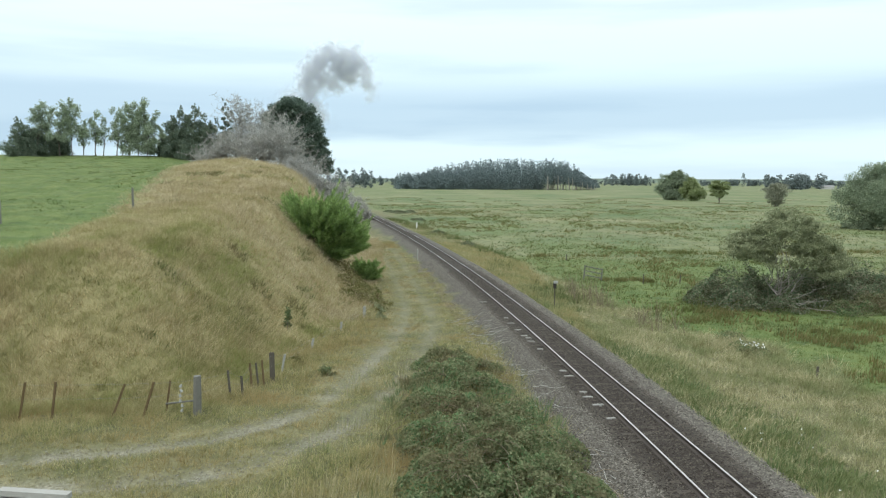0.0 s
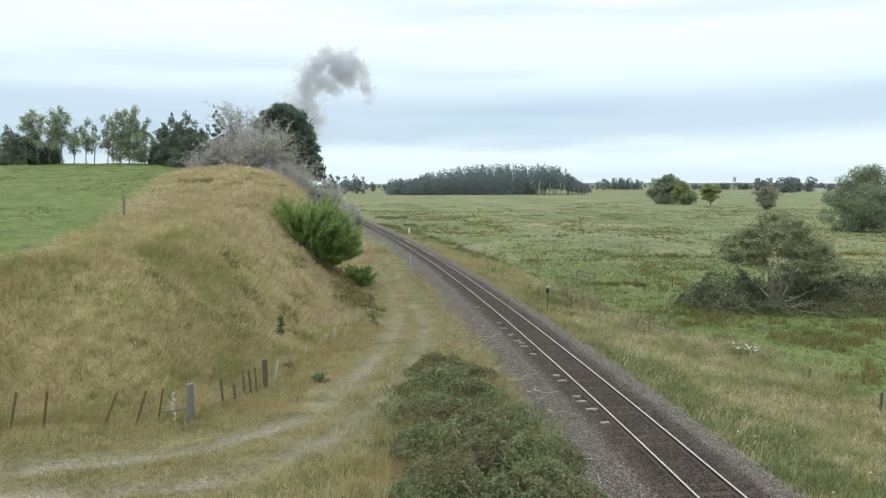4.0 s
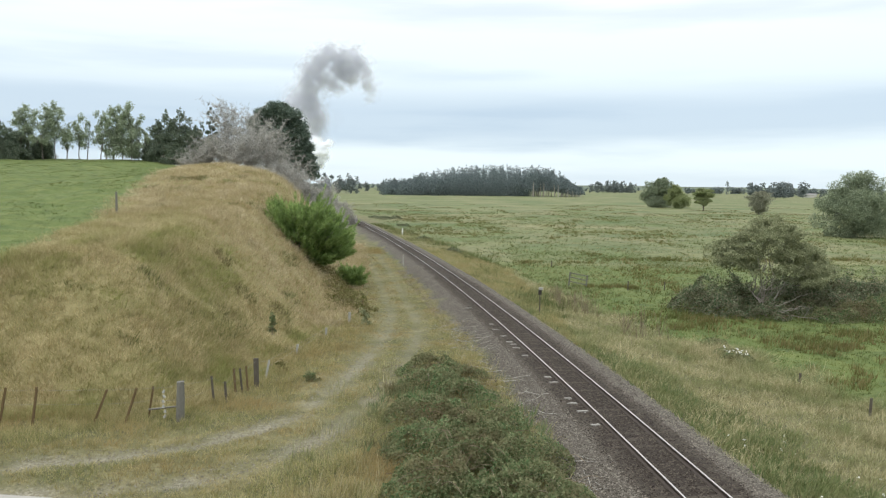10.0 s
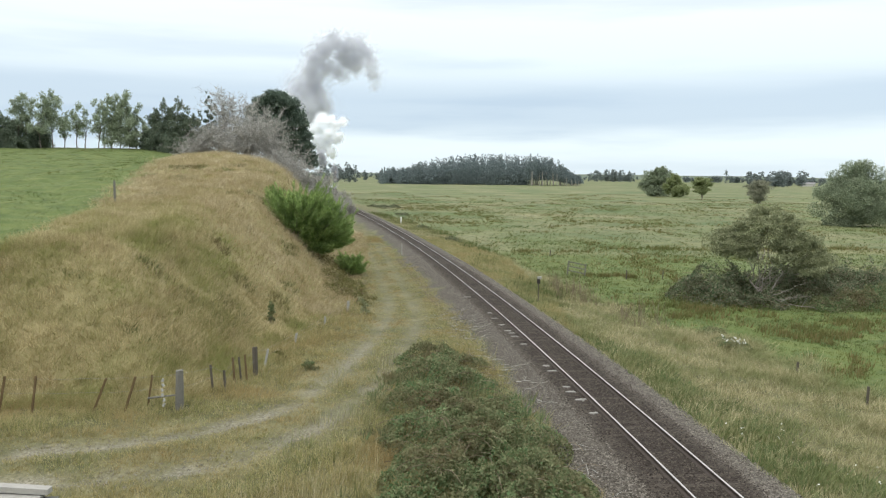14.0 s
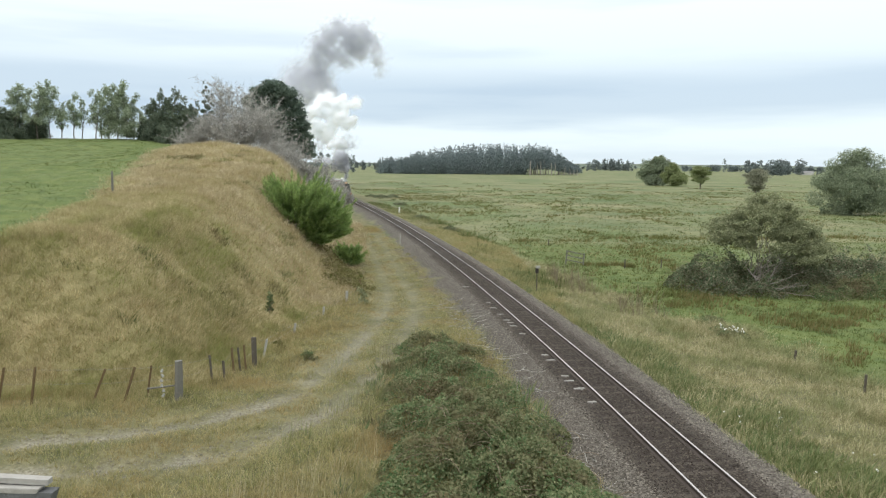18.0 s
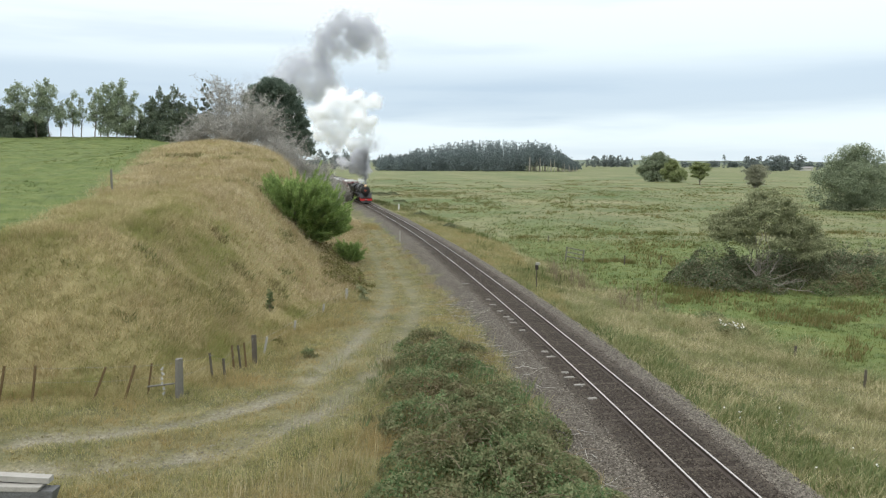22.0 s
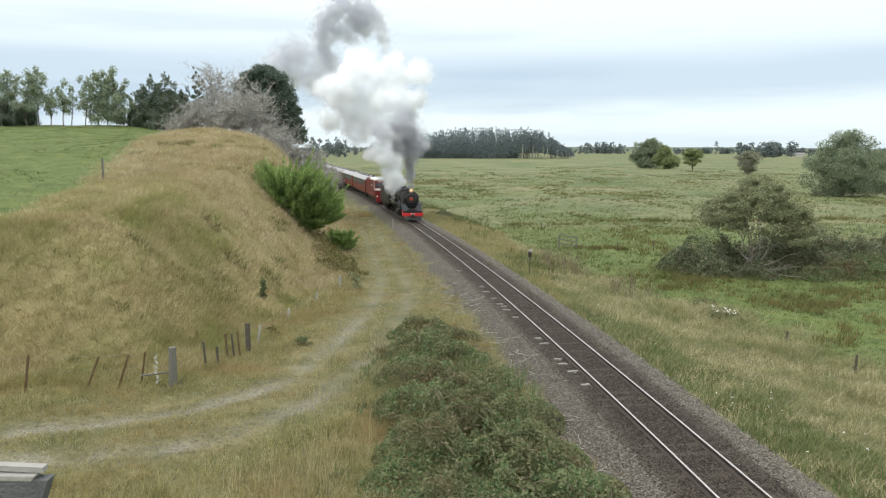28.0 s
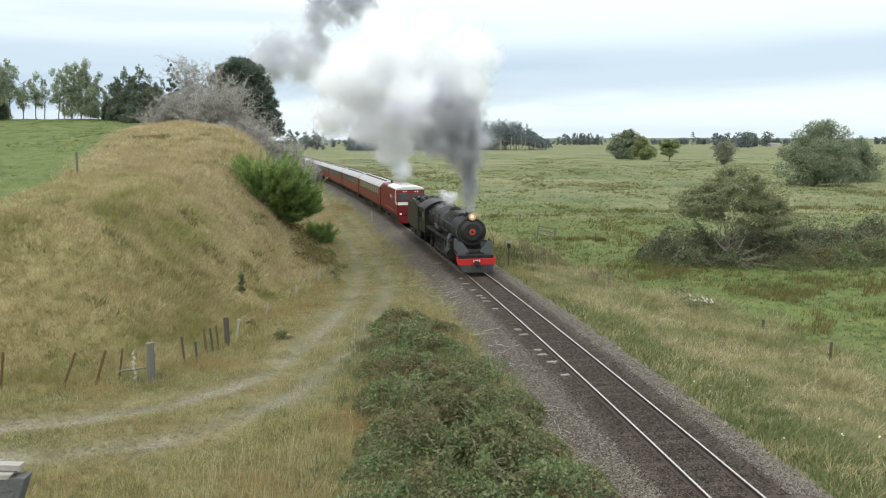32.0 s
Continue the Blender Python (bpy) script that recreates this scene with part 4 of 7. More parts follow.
def rut_stones():
    """Pale grit and pebbles worn bare in the wheel ruts."""
    rng = np.random.default_rng(6)
    pts = []
    for line in (RUT_A, RUT_B):
        q = np.array([p for p in line if p[1] < 46 and p[0] > -30], float)
        i = rng.integers(0, len(q) - 1, 1500)
        t = rng.uniform(0, 1, 1500)[:, None]
        pts.append(q[i] * (1 - t) + q[i + 1] * t + rng.normal(0, 0.34, (1500, 2)))
    P = np.concatenate(pts)
    z, _ = lie(P[:, 0], P[:, 1])
    n = len(P)
    r = rng.uniform(0.012, 0.04, n)
    o = np.array([(1, 0, 0), (-1, 0, 0), (0, 1, 0), (0, -1, 0), (0, 0, 0.7)])
    v = np.stack([P[:, 0], P[:, 1], z + 0.006], 1)[:, None] + o[None] * r[:, None, None] * rng.uniform(0.6, 1.4, (n, 5, 1))
    f = (np.array([(0, 2, 4), (2, 1, 4), (1, 3, 4), (3, 0, 4)])[None] + (np.arange(n) * 5)[:, None, None]).reshape(-1, 3)
    tagged(sheet("rut_gravel", v.reshape(-1, 3), f, M["grit"]), "pale grit worn bare in the wheel ruts", "gravel", kind="stuff")



def dead_twigs():
    """Fallen canes and twigs where the thicket meets the gravel."""
    rng = np.random.default_rng(33)
    segs = []
    for i in range(170):
        x, y, a = on_track(rng.uniform(4, 34), rng.uniform(-3.9, -2.2))
        p, way = np.array([x, y, ground_at(x, y) + rng.uniform(0.02, 0.18)]), rng.uniform(0, 2 * np.pi)
        for k in range(4):
            q = p + np.array([math.cos(way), math.sin(way), rng.normal(0.05, 0.16)]) * rng.uniform(0.14, 0.3)
            q[2] = max(q[2], ground_at(q[0], q[1]) + 0.012)
            segs.append([*p, *q, 0.010 - 0.0015 * k, 0.0085 - 0.0015 * k])
            p, way = q, way + rng.normal(0, 0.35)
    v, f = tubes(segs, 3)
    tagged(sheet("dead_twigs", v, f, M["twig"]), "dead grey canes and twigs fallen on the gravel edge", "twigs", kind="stuff")


rut_stones()
dead_twigs()


# ---------------------------------------------------------------- brambles
def bramble(name, label, spots, material, leaves, leaf, seed, canes=60, category="bush", group="", ragged=0.0):
    """A tangled mound over ground spots (x, y, radius, height)."""
    rng = np.random.default_rng(seed)
    root = tagged(new(name), label, category, group)
    cx, cy = np.mean([s[0] for s in spots]), np.mean([s[1] for s in spots])
    cz = ground_at(cx, cy)
    root.location = (cx, cy, cz)
    sp = np.array(spots, float)
    w = sp[:, 2] ** 2
    idx = rng.choice(len(sp), leaves, p=w / w.sum())
    a, r = rng.uniform(0, 2 * np.pi, leaves), np.sqrt(rng.uniform(0, 1, leaves))
    X, Y = sp[idx, 0] + np.cos(a) * r * sp[idx, 2], sp[idx, 1] + np.sin(a) * r * sp[idx, 2]
    zg, _ = lie(X, Y)
    dome = np.zeros(leaves)
    for x, y, rr, h in sp:
        q = np.clip(1 - ((X - x) ** 2 + (Y - y) ** 2) / rr ** 2, 0, 1)
        dome = np.maximum(dome, h * q ** 0.6)
    dome *= 0.78 + 0.32 * wave(X, Y, 1.1, seed) + 0.2 * wave(X, Y, 0.4, seed + 1)
    hole = wave(X, Y, 0.9, seed + 2) + 0.6 * wave(X, Y, 0.35, seed + 3)
    dome *= 1 - ragged * ease((hole - 0.15) / 0.5) * 0.75
    Z = zg + dome * (1 - 0.45 * rng.uniform(0, 1, leaves) ** 2.2) + rng.uniform(-0.02, 0.05, leaves)
    P = np.stack([X - cx, Y - cy, Z - cz], 1)
    v, f = leaf_cloud(P, leaf, 0.55, aspect=0.7)
    tagged(sheet("foliage", v, f, M[material], root), kind="stuff")
    segs = []
    for i in range(canes):
        j = rng.integers(leaves)
        p = P[j] - np.array([0, 0, 0.2])
        dr, up = rng.uniform(0, 2 * np.pi), rng.uniform(0.3, 0.8)
        L0 = rng.uniform(0.5, 1.3)
        for k in range(5):
            q = p + np.array([np.cos(dr) * L0 / 5, np.sin(dr) * L0 / 5, (up - k * 0.28) * L0 / 5])
            segs.append([*p, *q, 0.011, 0.009])
            p = q
    v, f = tubes(segs, 3)
    tagged(sheet("cane_tangle", v, f, M["cane"], root), kind="stuff")
    return root


bramble("bramble_thicket", "leafy green bramble thicket with brown canes beside the gravel", [(-0.7, 35.2, 1.5, 0.8), (0.5, 33.6, 1.4, 0.9), (-0.6, 31.5, 1.6, 1.1), (0.7, 30.0, 1.4, 1.0), (-0.4, 27.6, 1.8, 1.3), (1.2, 26.0, 1.6, 1.1), (0.2, 24.0, 2.2, 1.5), (2.0, 22.6, 1.7, 1.1),
        (0.4, 20.6, 2.1, 1.5), (1.9, 19.6, 2.0, 1.3), (-0.9, 18.6, 1.0, 0.6), (1.0, 16.8, 2.1, 1.4), (2.6, 17.0, 1.8, 1.1), (-1.4, 16.4, 1.3, 0.7), (-0.4, 15.2, 1.3, 0.7)], "bramble", 80000, 0.092, 21, 320, ragged=0.85)
P = scatter(2300, -4.5, 4.2, 15.5, 36, lambda X, Y, c, d: (d < -2.6) * np.clip(0.25 + 0.8 * wave(X, Y, 1.3, 81) + 0.5 * np.exp(-((X + 2.4) / 0.9) ** 2), 0, 1), 24)
blades("thicket_stalks", P + np.array([0, 0, 0.1]), 0.62, 0.016, 5, M["grass_verge"], "dry straw stalks poking through the brambles", lean=0.35, spread=0.25)
P = scatter(900, -2.6, 3.2, 15.5, 33, lambda X, Y, c, d: (d < -2.4) * ease((wave(X, Y, 1.6, 83) - 0.1) / 0.3), 25)
blades("thicket_nettles", P + np.array([0, 0, 0.3]), 0.36, 0.045, 9, M["bramble"], "tall green weeds growing among the brambles", lean=0.5, spread=0.3)


# ---------------------------------------------------------------- conifer shrub on the bank
def build_conifer(x, y, masses, seed, label, plumes=330, leaves=130, size=1.0):
    """Wind-combed shrub: long feathery plumes bursting from each mass (x, y, z, rx, ry, rz, share)."""
    rng = np.random.default_rng(seed)
    root = tagged(new("conifer_shrub"), label, "shrub")
    root.location = (x, y, ground_at(x, y) - 0.2)
    segs, V = [], []
    for mx, my, mz, rx, ry, rz, share in masses:
        foot = np.array([mx * 0.35, my * 0.35, 0.3])
        segs.append([*foot, mx * 0.8, my * 0.8, mz, 0.12, 0.05])
        for i in range(int(plumes * share)):
            a, e = rng.uniform(0, 2 * np.pi), rng.uniform(-0.6, 0.95)
            d = np.array([np.cos(a) * np.cos(e), np.sin(a) * np.cos(e), np.sin(e)])
            stretch = rng.uniform(0.55, 1.0) + (rng.uniform() < 0.15) * rng.uniform(0.1, 0.4)
            tip = np.array([mx, my, mz]) + d * np.array([rx, ry, rz]) * stretch + np.array([0.04 * rx, 0, 0.08 * rz])
            base = np.array([mx, my, mz]) * 0.8 + (tip - np.array([mx, my, mz])) * 0.12 - np.array([0, 0, 0.25 * rz])
            bend = np.array([0, 0, -0.16 * rz]) * rng.uniform(0.3, 1.2)
            curve = lambda t: base + (tip - base) * t[:, None] + bend * (4 * t * (1 - t))[:, None]
            ts = np.linspace(0, 1, 5)
            cp = curve(ts)
            for k in range(4):
                segs.append([*cp[k], *cp[k + 1], 0.028 - 0.006 * k, 0.022 - 0.006 * k])
            t = rng.uniform(0.3, 1.0, leaves) ** 0.75
            p = curve(t)
            way = curve(np.minimum(t + 0.05, 1.05)) - p
            way /= np.linalg.norm(way, axis=1)[:, None]
            fan = rng.normal(0, 1, (leaves, 3))
            fan -= way * (fan * way).sum(1)[:, None]
            fan /= np.linalg.norm(fan, axis=1)[:, None]
            out = way + fan * rng.uniform(0.3, 1.0, leaves)[:, None] + np.array([0.0, 0, 0.16])
            out /= np.linalg.norm(out, axis=1)[:, None]
            nb = np.cross(out, rng.normal(0, 1, (leaves, 3)))
            nb /= np.linalg.norm(nb, axis=1)[:, None]
            L0 = size * rng.uniform(0.2, 0.55, leaves)[:, None] * (1.2 - 0.6 * t)[:, None]
            w0 = size * rng.uniform(0.018, 0.036, leaves)[:, None]
            p = p + fan * rng.uniform(0, 0.26, leaves)[:, None] * (1.1 - t)[:, None] * size
            V.append(np.stack([p - nb * w0, p + nb * w0, p + out * L0], 1).reshape(-1, 3))
    v, f = tubes(segs, 4)
    sheet("stemwork", v, f, M["bark"], root)
    v = np.concatenate(V)
    tagged(sheet("foliage", v, np.arange(len(v)).reshape(-1, 3), M["conifer"], root), kind="stuff")


build_conifer(-10.7, 60.5, [(-0.5, 0, 2.4, 3.2, 2.6, 2.7, 0.78), (1.3, 0.6, 1.7, 2.5, 2.0, 2.3, 0.55), (-1.9, 0, 2.0, 2.3, 1.6, 2.0, 0.32), (1.9, 1.2, 0.5, 2.0, 1.6, 1.6, 0.38), (0.4, 0.4, 0.1, 2.0, 1.6, 1.2, 0.24)], 31, "bushy bright green conifer shrub growing out of the bank")
build_conifer(-7.6, 64.5, [(0, 0, 0.9, 1.3, 1.2, 1.2, 0.5)], 32, "small green conifer shrub at the foot of the bank", size=0.7)


# ---------------------------------------------------------------- bare grey bushes on the bank top
def bare_bush(x, y, height, spread, seed, stems=16, twigs=5200, label="leafless grey lichen-covered bush on the bank top"):
    rng = np.random.default_rng(seed)
    root = tagged(new("bare_bush"), label, "bush", "bare bushes on the bank")
    root.location = (x, y, ground_at(x, y) - 0.1)
    segs, ends = [], []
    for i in range(stems):
        a, p = rng.uniform(0, 2 * np.pi), np.array([rng.normal(0, 0.25), rng.normal(0, 0.25), 0.0]) * spread * 0.3
        tgt = np.array([np.cos(a) * spread * rng.uniform(0.2, 1), np.sin(a) * spread * rng.uniform(0.2, 1), height * rng.uniform(0.55, 1.0)])
        r, st = rng.uniform(0.05, 0.10), p.copy()
        for k in range(6):
            t = (k + 1) / 6
            q = st + (tgt - st) * np.array([t ** 1.3, t ** 1.3, t ** 0.8]) + rng.normal(0, 0.05, 3) * height * 0.5
            segs.append([*p, *q, r, r * 0.75])
            if k > 0:
                for b in range(3):
                    e = q + rng.normal(0, 1, 3) * np.array([0.18, 0.18, 0.12]) * height + np.array([0, 0, 0.06 * height])
                    segs.append([*q, *e, r * 0.45, r * 0.15])
                    ends += [(q, e)]
            p, r = q, r * 0.75
    v, f = tubes(segs, 4)
    sheet("branchwork", v, f, M["bark_pale"], root, "pale bare branchwork")
    E = [ends[i] for i in rng.integers(0, len(ends), twigs)]
    t = rng.uniform(0.2, 1.15, twigs)[:, None]
    A = np.array([p for p, q in E]) * (1 - t) + np.array([q for p, q in E]) * t
    D0 = rng.normal(0, 1, (twigs, 3)) + np.array([0, 0, 0.5])
    D0 *= (rng.uniform(0.3, 0.8, twigs) * height * 0.14 / np.linalg.norm(D0, axis=1))[:, None]
    S = np.cross(D0, rng.normal(0, 1, (twigs, 3)))
    S *= 0.022 / np.linalg.norm(S, axis=1)[:, None]
    v = np.stack([A - S, A + S, A + D0], 1).reshape(-1, 3)
    tagged(sheet("twig_mass", v, np.arange(len(v)).reshape(-1, 3), M["twig"], root, "fine grey twigs"), kind="stuff")


for i, (x, y, h, sp, st, tw) in enumerate([(-26.0, 97, 8.2, 1.9, 12, 3600), (-23.8, 98, 7.2, 2.2, 14, 4200), (-20.8, 97, 6.6, 2.4, 16, 5000), (-28.6, 96, 4.2, 2.6, 18, 7000), (-25.4, 94, 4.6, 2.8, 18, 8000), (-22.0, 92, 4.6, 2.8, 18, 8000), (-18.9, 94, 4.2, 2.2, 16, 6000),
                                          (-18.6, 89, 2.6, 2.2, 16, 5000), (-16.6, 90, 2.4, 1.9, 16, 4500), (-14.9, 88, 1.9, 1.8, 14, 4000), (-23.6, 90, 2.4, 2.6, 16, 5000), (-29.6, 94, 2.6, 2.2, 16, 4500), (-17.6, 93, 4.6, 2.0, 16, 6500), (-15.8, 91, 4.8, 2.0, 18, 8000), (-14.2, 90, 4.8, 1.9, 18, 8000), (-12.9, 89, 4.0, 1.7, 16, 6500), (-11.4, 86, 1.9, 1.4, 14, 3000), (-19.6, 87, 1.6, 2.0, 16, 4500), (-17.4, 86.5, 1.8, 1.9, 16, 4500), (-15.6, 86, 1.9, 1.8, 16, 4500), (-13.9, 86, 2.0, 1.7, 16, 4500), (-12.5, 85, 1.7, 1.5, 14, 3500)]):
    bare_bush(x, y, h, sp, 50 + i, st, tw)
for i, (x, y, h, sp) in enumerate([(-18.6, 156, 2.8, 1.0), (-19.6, 160, 3.4, 1.3), (-21.2, 164, 4.2, 1.6), (-23.0, 166, 4.8, 1.9), (-24.8, 168, 5.0, 2.1), (-26.6, 166, 5.0, 2.2)]):
    bare_bush(x, y, h, sp, 80 + i, 16, 7000, "bare grey brush beside the railway line")
bramble("lineside_bushes", "low olive scrub beside the far railway line", [(-19.3, 160, 1.0, 2.6), (-20.8, 164, 1.3, 3.2), (-22.8, 166, 1.6, 3.8), (-24.8, 168, 1.8, 4.0), (-26.8, 167, 1.8, 4.0), (-19.0, 221, 2.4, 1.0), (-16.6, 220, 2.6, 1.1), (-14.2, 221, 2.2, 0.9), (-9.5, 178, 1.6, 0.8), (-3.5, 128, 1.4, 0.8), (1.0, 104, 1.2, 0.8)], "bramble_dark", 9000, 0.2, 63, 60)
bramble("low_scrub", "low dark green scrub on the edge of the bank", [(-16.5, 82, 1.5, 0.9), (-15.2, 84, 1.2, 0.8)], "bramble_dark", 1800, 0.2, 61, 10)

# ---------------------------------------------------------------- trees on the skyline of the paddock
PINE = [(0.0, 0, 9.9, 1.9, 1.8, 0.9), (-1.6, 0.4, 9.2, 1.8, 1.8, 0.9), (1.5, -0.4, 9.0, 1.8, 1.8, 1.0), (2.4, 0.3, 7.6, 1.6, 1.8, 1.0), (2.9, 0, 6.2, 1.6, 1.7, 0.9), (3.5, 0.2, 4.8, 1.5, 1.6, 0.8), (3.9, 0, 3.4, 1.5, 1.5, 0.8), (4.3, 0, 2.0, 1.4, 1.4, 0.7), (4.5, 0, 0.9, 1.3, 1.3, 0.6),
        (-2.6, 0, 7.9, 1.7, 1.8, 1.0), (0, 0.5, 8.0, 2.2, 2.0, 1.2), (0.2, -0.4, 6.2, 2.4, 2.2, 1.3), (1.6, 0, 4.4, 2.2, 2.2, 1.3), (-2.2, 0, 6.0, 2.0, 2.0, 1.2), (-1.2, 0, 4.2, 2.2, 2.2, 1.3), (2.6, 0.5, 2.4, 2.0, 2.0, 1.0), (0.4, 0, 2.4, 2.2, 2.0, 1.2)]
tree("pine_tree", "tall dark wind-shaped pine tree on the bank top", -23.4, 113, 10.6, PINE, "pine", 60000, 0.26, trunk_r=0.4, fork=0.4, seed=3, hollow=0.45, lean=0.05, clump=16, up=0.8)


def px_x(px, y):
    return (px - 784) / 1444 * y


def build_skyline():
    rng = np.random.default_rng(8)
    # slender pale poplars
    for i, (px, y, h, w, n) in enumerate([(30, 121, 7.6, 1.7, 1300), (44, 122, 8.3, 2.0, 1700), (70, 121, 8.5, 1.9, 1600), (92, 122, 7.8, 2.3, 1900), (112, 124, 5.6, 1.5, 500), (134, 124, 7.0, 1.5, 800), (148, 126, 6.2, 1.4, 600), (172, 124, 7.4, 1.3, 800), (182, 127, 7.6, 1.4, 1000),
                                       (194, 125, 8.0, 1.9, 2200), (210, 125, 8.6, 2.0, 2600), (226, 124, 8.2, 1.8, 2400), (238, 126, 7.0, 1.4, 1500), (252, 127, 5.2, 1.0, 450)]):
        lean = 0.9 if i < 4 else 0.2
        lobes = [(rng.normal(lean * (t - 0.4), w * 0.34), rng.normal(0, w * 0.28), h * t, w * 0.62 * (1.12 - 0.62 * t), w * 0.6 * (1.12 - 0.62 * t), h * 0.09) for t in np.linspace(0.12 if n > 1450 and i > 4 else 0.36, 0.95, 13)]
        tree("poplar_tree", "slender young poplar with sparse pale leaves and bare trunk" if n < 1450 else "bushy young poplar with pale green leaves", px_x(px, y), y, h, lobes, "poplar", int(n * 3.6), 0.19, bark="bark", trunk_r=0.09, fork=0.4, seed=70 + i, hollow=0.1, group="poplars along the paddock", up=1.4)
    # dark hedge trees among them
    for i, (px, y, h, w) in enumerate([(-6, 118, 5.6, 2.6), (10, 119, 4.8, 2.4), (26, 121, 3.6, 2.2), (58, 125, 3.8, 2.2), (74, 125, 4.0, 1.8), (256, 126, 3.4, 1.2), (270, 124, 6.2, 1.9), (284, 124, 7.2, 2.2), (298, 124, 7.8, 2.3), (309, 123, 8.4, 2.3), (322, 124, 7.4, 2.2), (338, 126, 6.4, 2.0), (350, 126, 5.8, 1.8)]):
        lobes = [(rng.normal(0, w * 0.2), rng.normal(0, w * 0.25), h * t, w * 0.72 * (1.08 - 0.92 * t ** 1.6), w * 0.7 * (1.08 - 0.92 * t ** 1.6), h * 0.10) for t in np.linspace(0.08, 0.97, 13)]
        tree("cypress_tree", "dark green bushy shelterbelt cypress", px_x(px, y), y, h, lobes, "macrocarpa", 9000, 0.2, trunk_r=0.18, fork=0.3, seed=90 + i, hollow=0.3, group="cypresses along the paddock", up=1.6, clump=12)
    for i, (px, h) in enumerate(((365, 9.6), (374, 8.4))):
        lobes = [(0.2 * (-1) ** k, 0, h * t, 0.95 * (1.12 - t), 0.95 * (1.12 - t), 0.28) for k, t in enumerate(np.linspace(0.35, 0.98, 10))]
        tree("spruce_tree", "narrow dark spire of a young conifer", px_x(px, 118), 118, h, lobes, "pine", 2600, 0.22, trunk_r=0.12, seed=111 + i, hollow=0.2)


build_skyline()

# ---------------------------------------------------------------- trees of the wet field
def layered_lobes(n, seed):
    """Flat, ragged shelves of leaves under a lop-sided crown line."""
    rng = np.random.default_rng(seed)
    out = []
    for i in range(n):
        x = rng.uniform(-3.3, 4.3)
        top = np.interp(x, [-3.4, -2.0, -0.6, 0.3, 1.4, 2.6, 3.6, 4.4], [5.1, 5.9, 6.8, 7.4, 7.0, 6.1, 5.0, 3.8])
        low = np.interp(x, [-3.4, -2.0, 0.0, 2.0, 3.4, 4.4], [4.1, 3.5, 3.1, 2.9, 2.4, 2.1])
        t = rng.uniform(0, 1) ** 0.7
        out.append((x, rng.normal(0, 0.9), low + (top - low) * t - 0.2, rng.uniform(0.5, 0.95), rng.uniform(0.5, 0.9), rng.uniform(0.22, 0.42)))
    return out


def twisted_stems(seed):
    """Pale bare stems that fan and twist up from one foot into the crown."""
    rng = np.random.default_rng(seed)
    segs = []
    for gx, gz, r0 in ((-0.9, 4.6, 0.065), (-0.2, 5.2, 0.07), (0.5, 5.4, 0.065), (1.0, 4.2, 0.05), (2.9, 4.0, 0.07), (-1.8, 4.4, 0.04), (3.4, 3.2, 0.04)):
        p, r = np.array([rng.normal(0, 0.12), rng.normal(0, 0.12), 0.0]), r0
        for k in range(9):
            t = (k + 1) / 9
            q = np.array([gx * t ** 1.2, 0.5 * math.sin(k + gx), gz * t]) + rng.normal(0, 0.17, 3) * (k > 0)
            segs.append([*p, *q, r, r * 0.88])
            if k > 2:
                e = q + rng.normal(0, 0.35, 3) + np.array([0, 0, 0.35])
                segs.append([*q, *e, r * 0.5, r * 0.2])
            p, r = q, r * 0.88
    return segs


tree("scrubby_tree", "olive-leaved scrubby tree with pale bare limbs above brambles", 22.8, 58.5, 7.2, layered_lobes(170, 5), "scrub", 72000, 0.11, bark="lichen_bark", trunk_r=0.09, fork=0.26, lean=0.0, seed=12, hollow=0.0, clump=20, flat=0.3, stems=twisted_stems(3))


def fallen_branches():
    rng = np.random.default_rng(44)
    root = tagged(new("fallen_branch"), "pale bare fallen branch lying before the brambles", "branch")
    g = ground_at(22.6, 56.2)
    root.location = (22.6, 56.2, g)
    segs = []
    for x0, y0, z0, ang, n, up in ((0, 0, 0.55, 0.0, 7, 0.02), (0.6, -0.1, 0.5, 0.5, 5, 0.12), (0.2, 0.2, 0.9, 0.15, 8, 0.30), (1.2, -0.2, 0.35, -0.4, 5, -0.02)):
        p = np.array([x0, y0, z0])
        for k in range(n):
            q = p + np.array([0.42 * math.cos(ang), 0.2 * math.sin(ang), 0.42 * up]) + rng.normal(0, 0.07, 3)
            segs.append([*p, *q, 0.03 - 0.003 * k, 0.027 - 0.003 * k])
            if k % 2:
                segs.append([*q, *(q + rng.normal(0, 0.25, 3) + np.array([0.1, 0, 0.2])), 0.018, 0.006])
            p = q
    v, f = tubes(segs, 5)
    sheet("limb", v, f, M["lichen_bark"], root)


fallen_branches()
bramble("field_brambles", "dark tangled bramble mound round the scrubby tree", [(18.4, 60.0, 2.0, 2.2), (19.6, 58, 2.2, 2.0), (20.6, 61.5, 2.4, 3.2), (22.4, 57.0, 1.8, 1.5), (24, 61, 2.6, 2.8), (27, 61, 2.8, 3.0), (30, 62, 3.0, 3.2), (34, 63, 3.2, 3.2), (38, 64, 3.4, 3.0), (26.5, 58.6, 1.8, 2.0), (41, 65, 3.0, 2.8)], "bramble_dark", 60000, 0.15, 25, 1100, ragged=0.75)
bramble("field_brambles", "lower greener bramble bank in front of the dark mound", [(26.4, 56.4, 1.3, 1.0), (28.4, 57.4, 1.8, 1.5), (31, 58, 2.2, 1.9), (34.2, 58.8, 2.4, 2.0), (37.5, 60, 2.6, 2.0)], "bramble", 20000, 0.13, 26, 200, ragged=0.4)
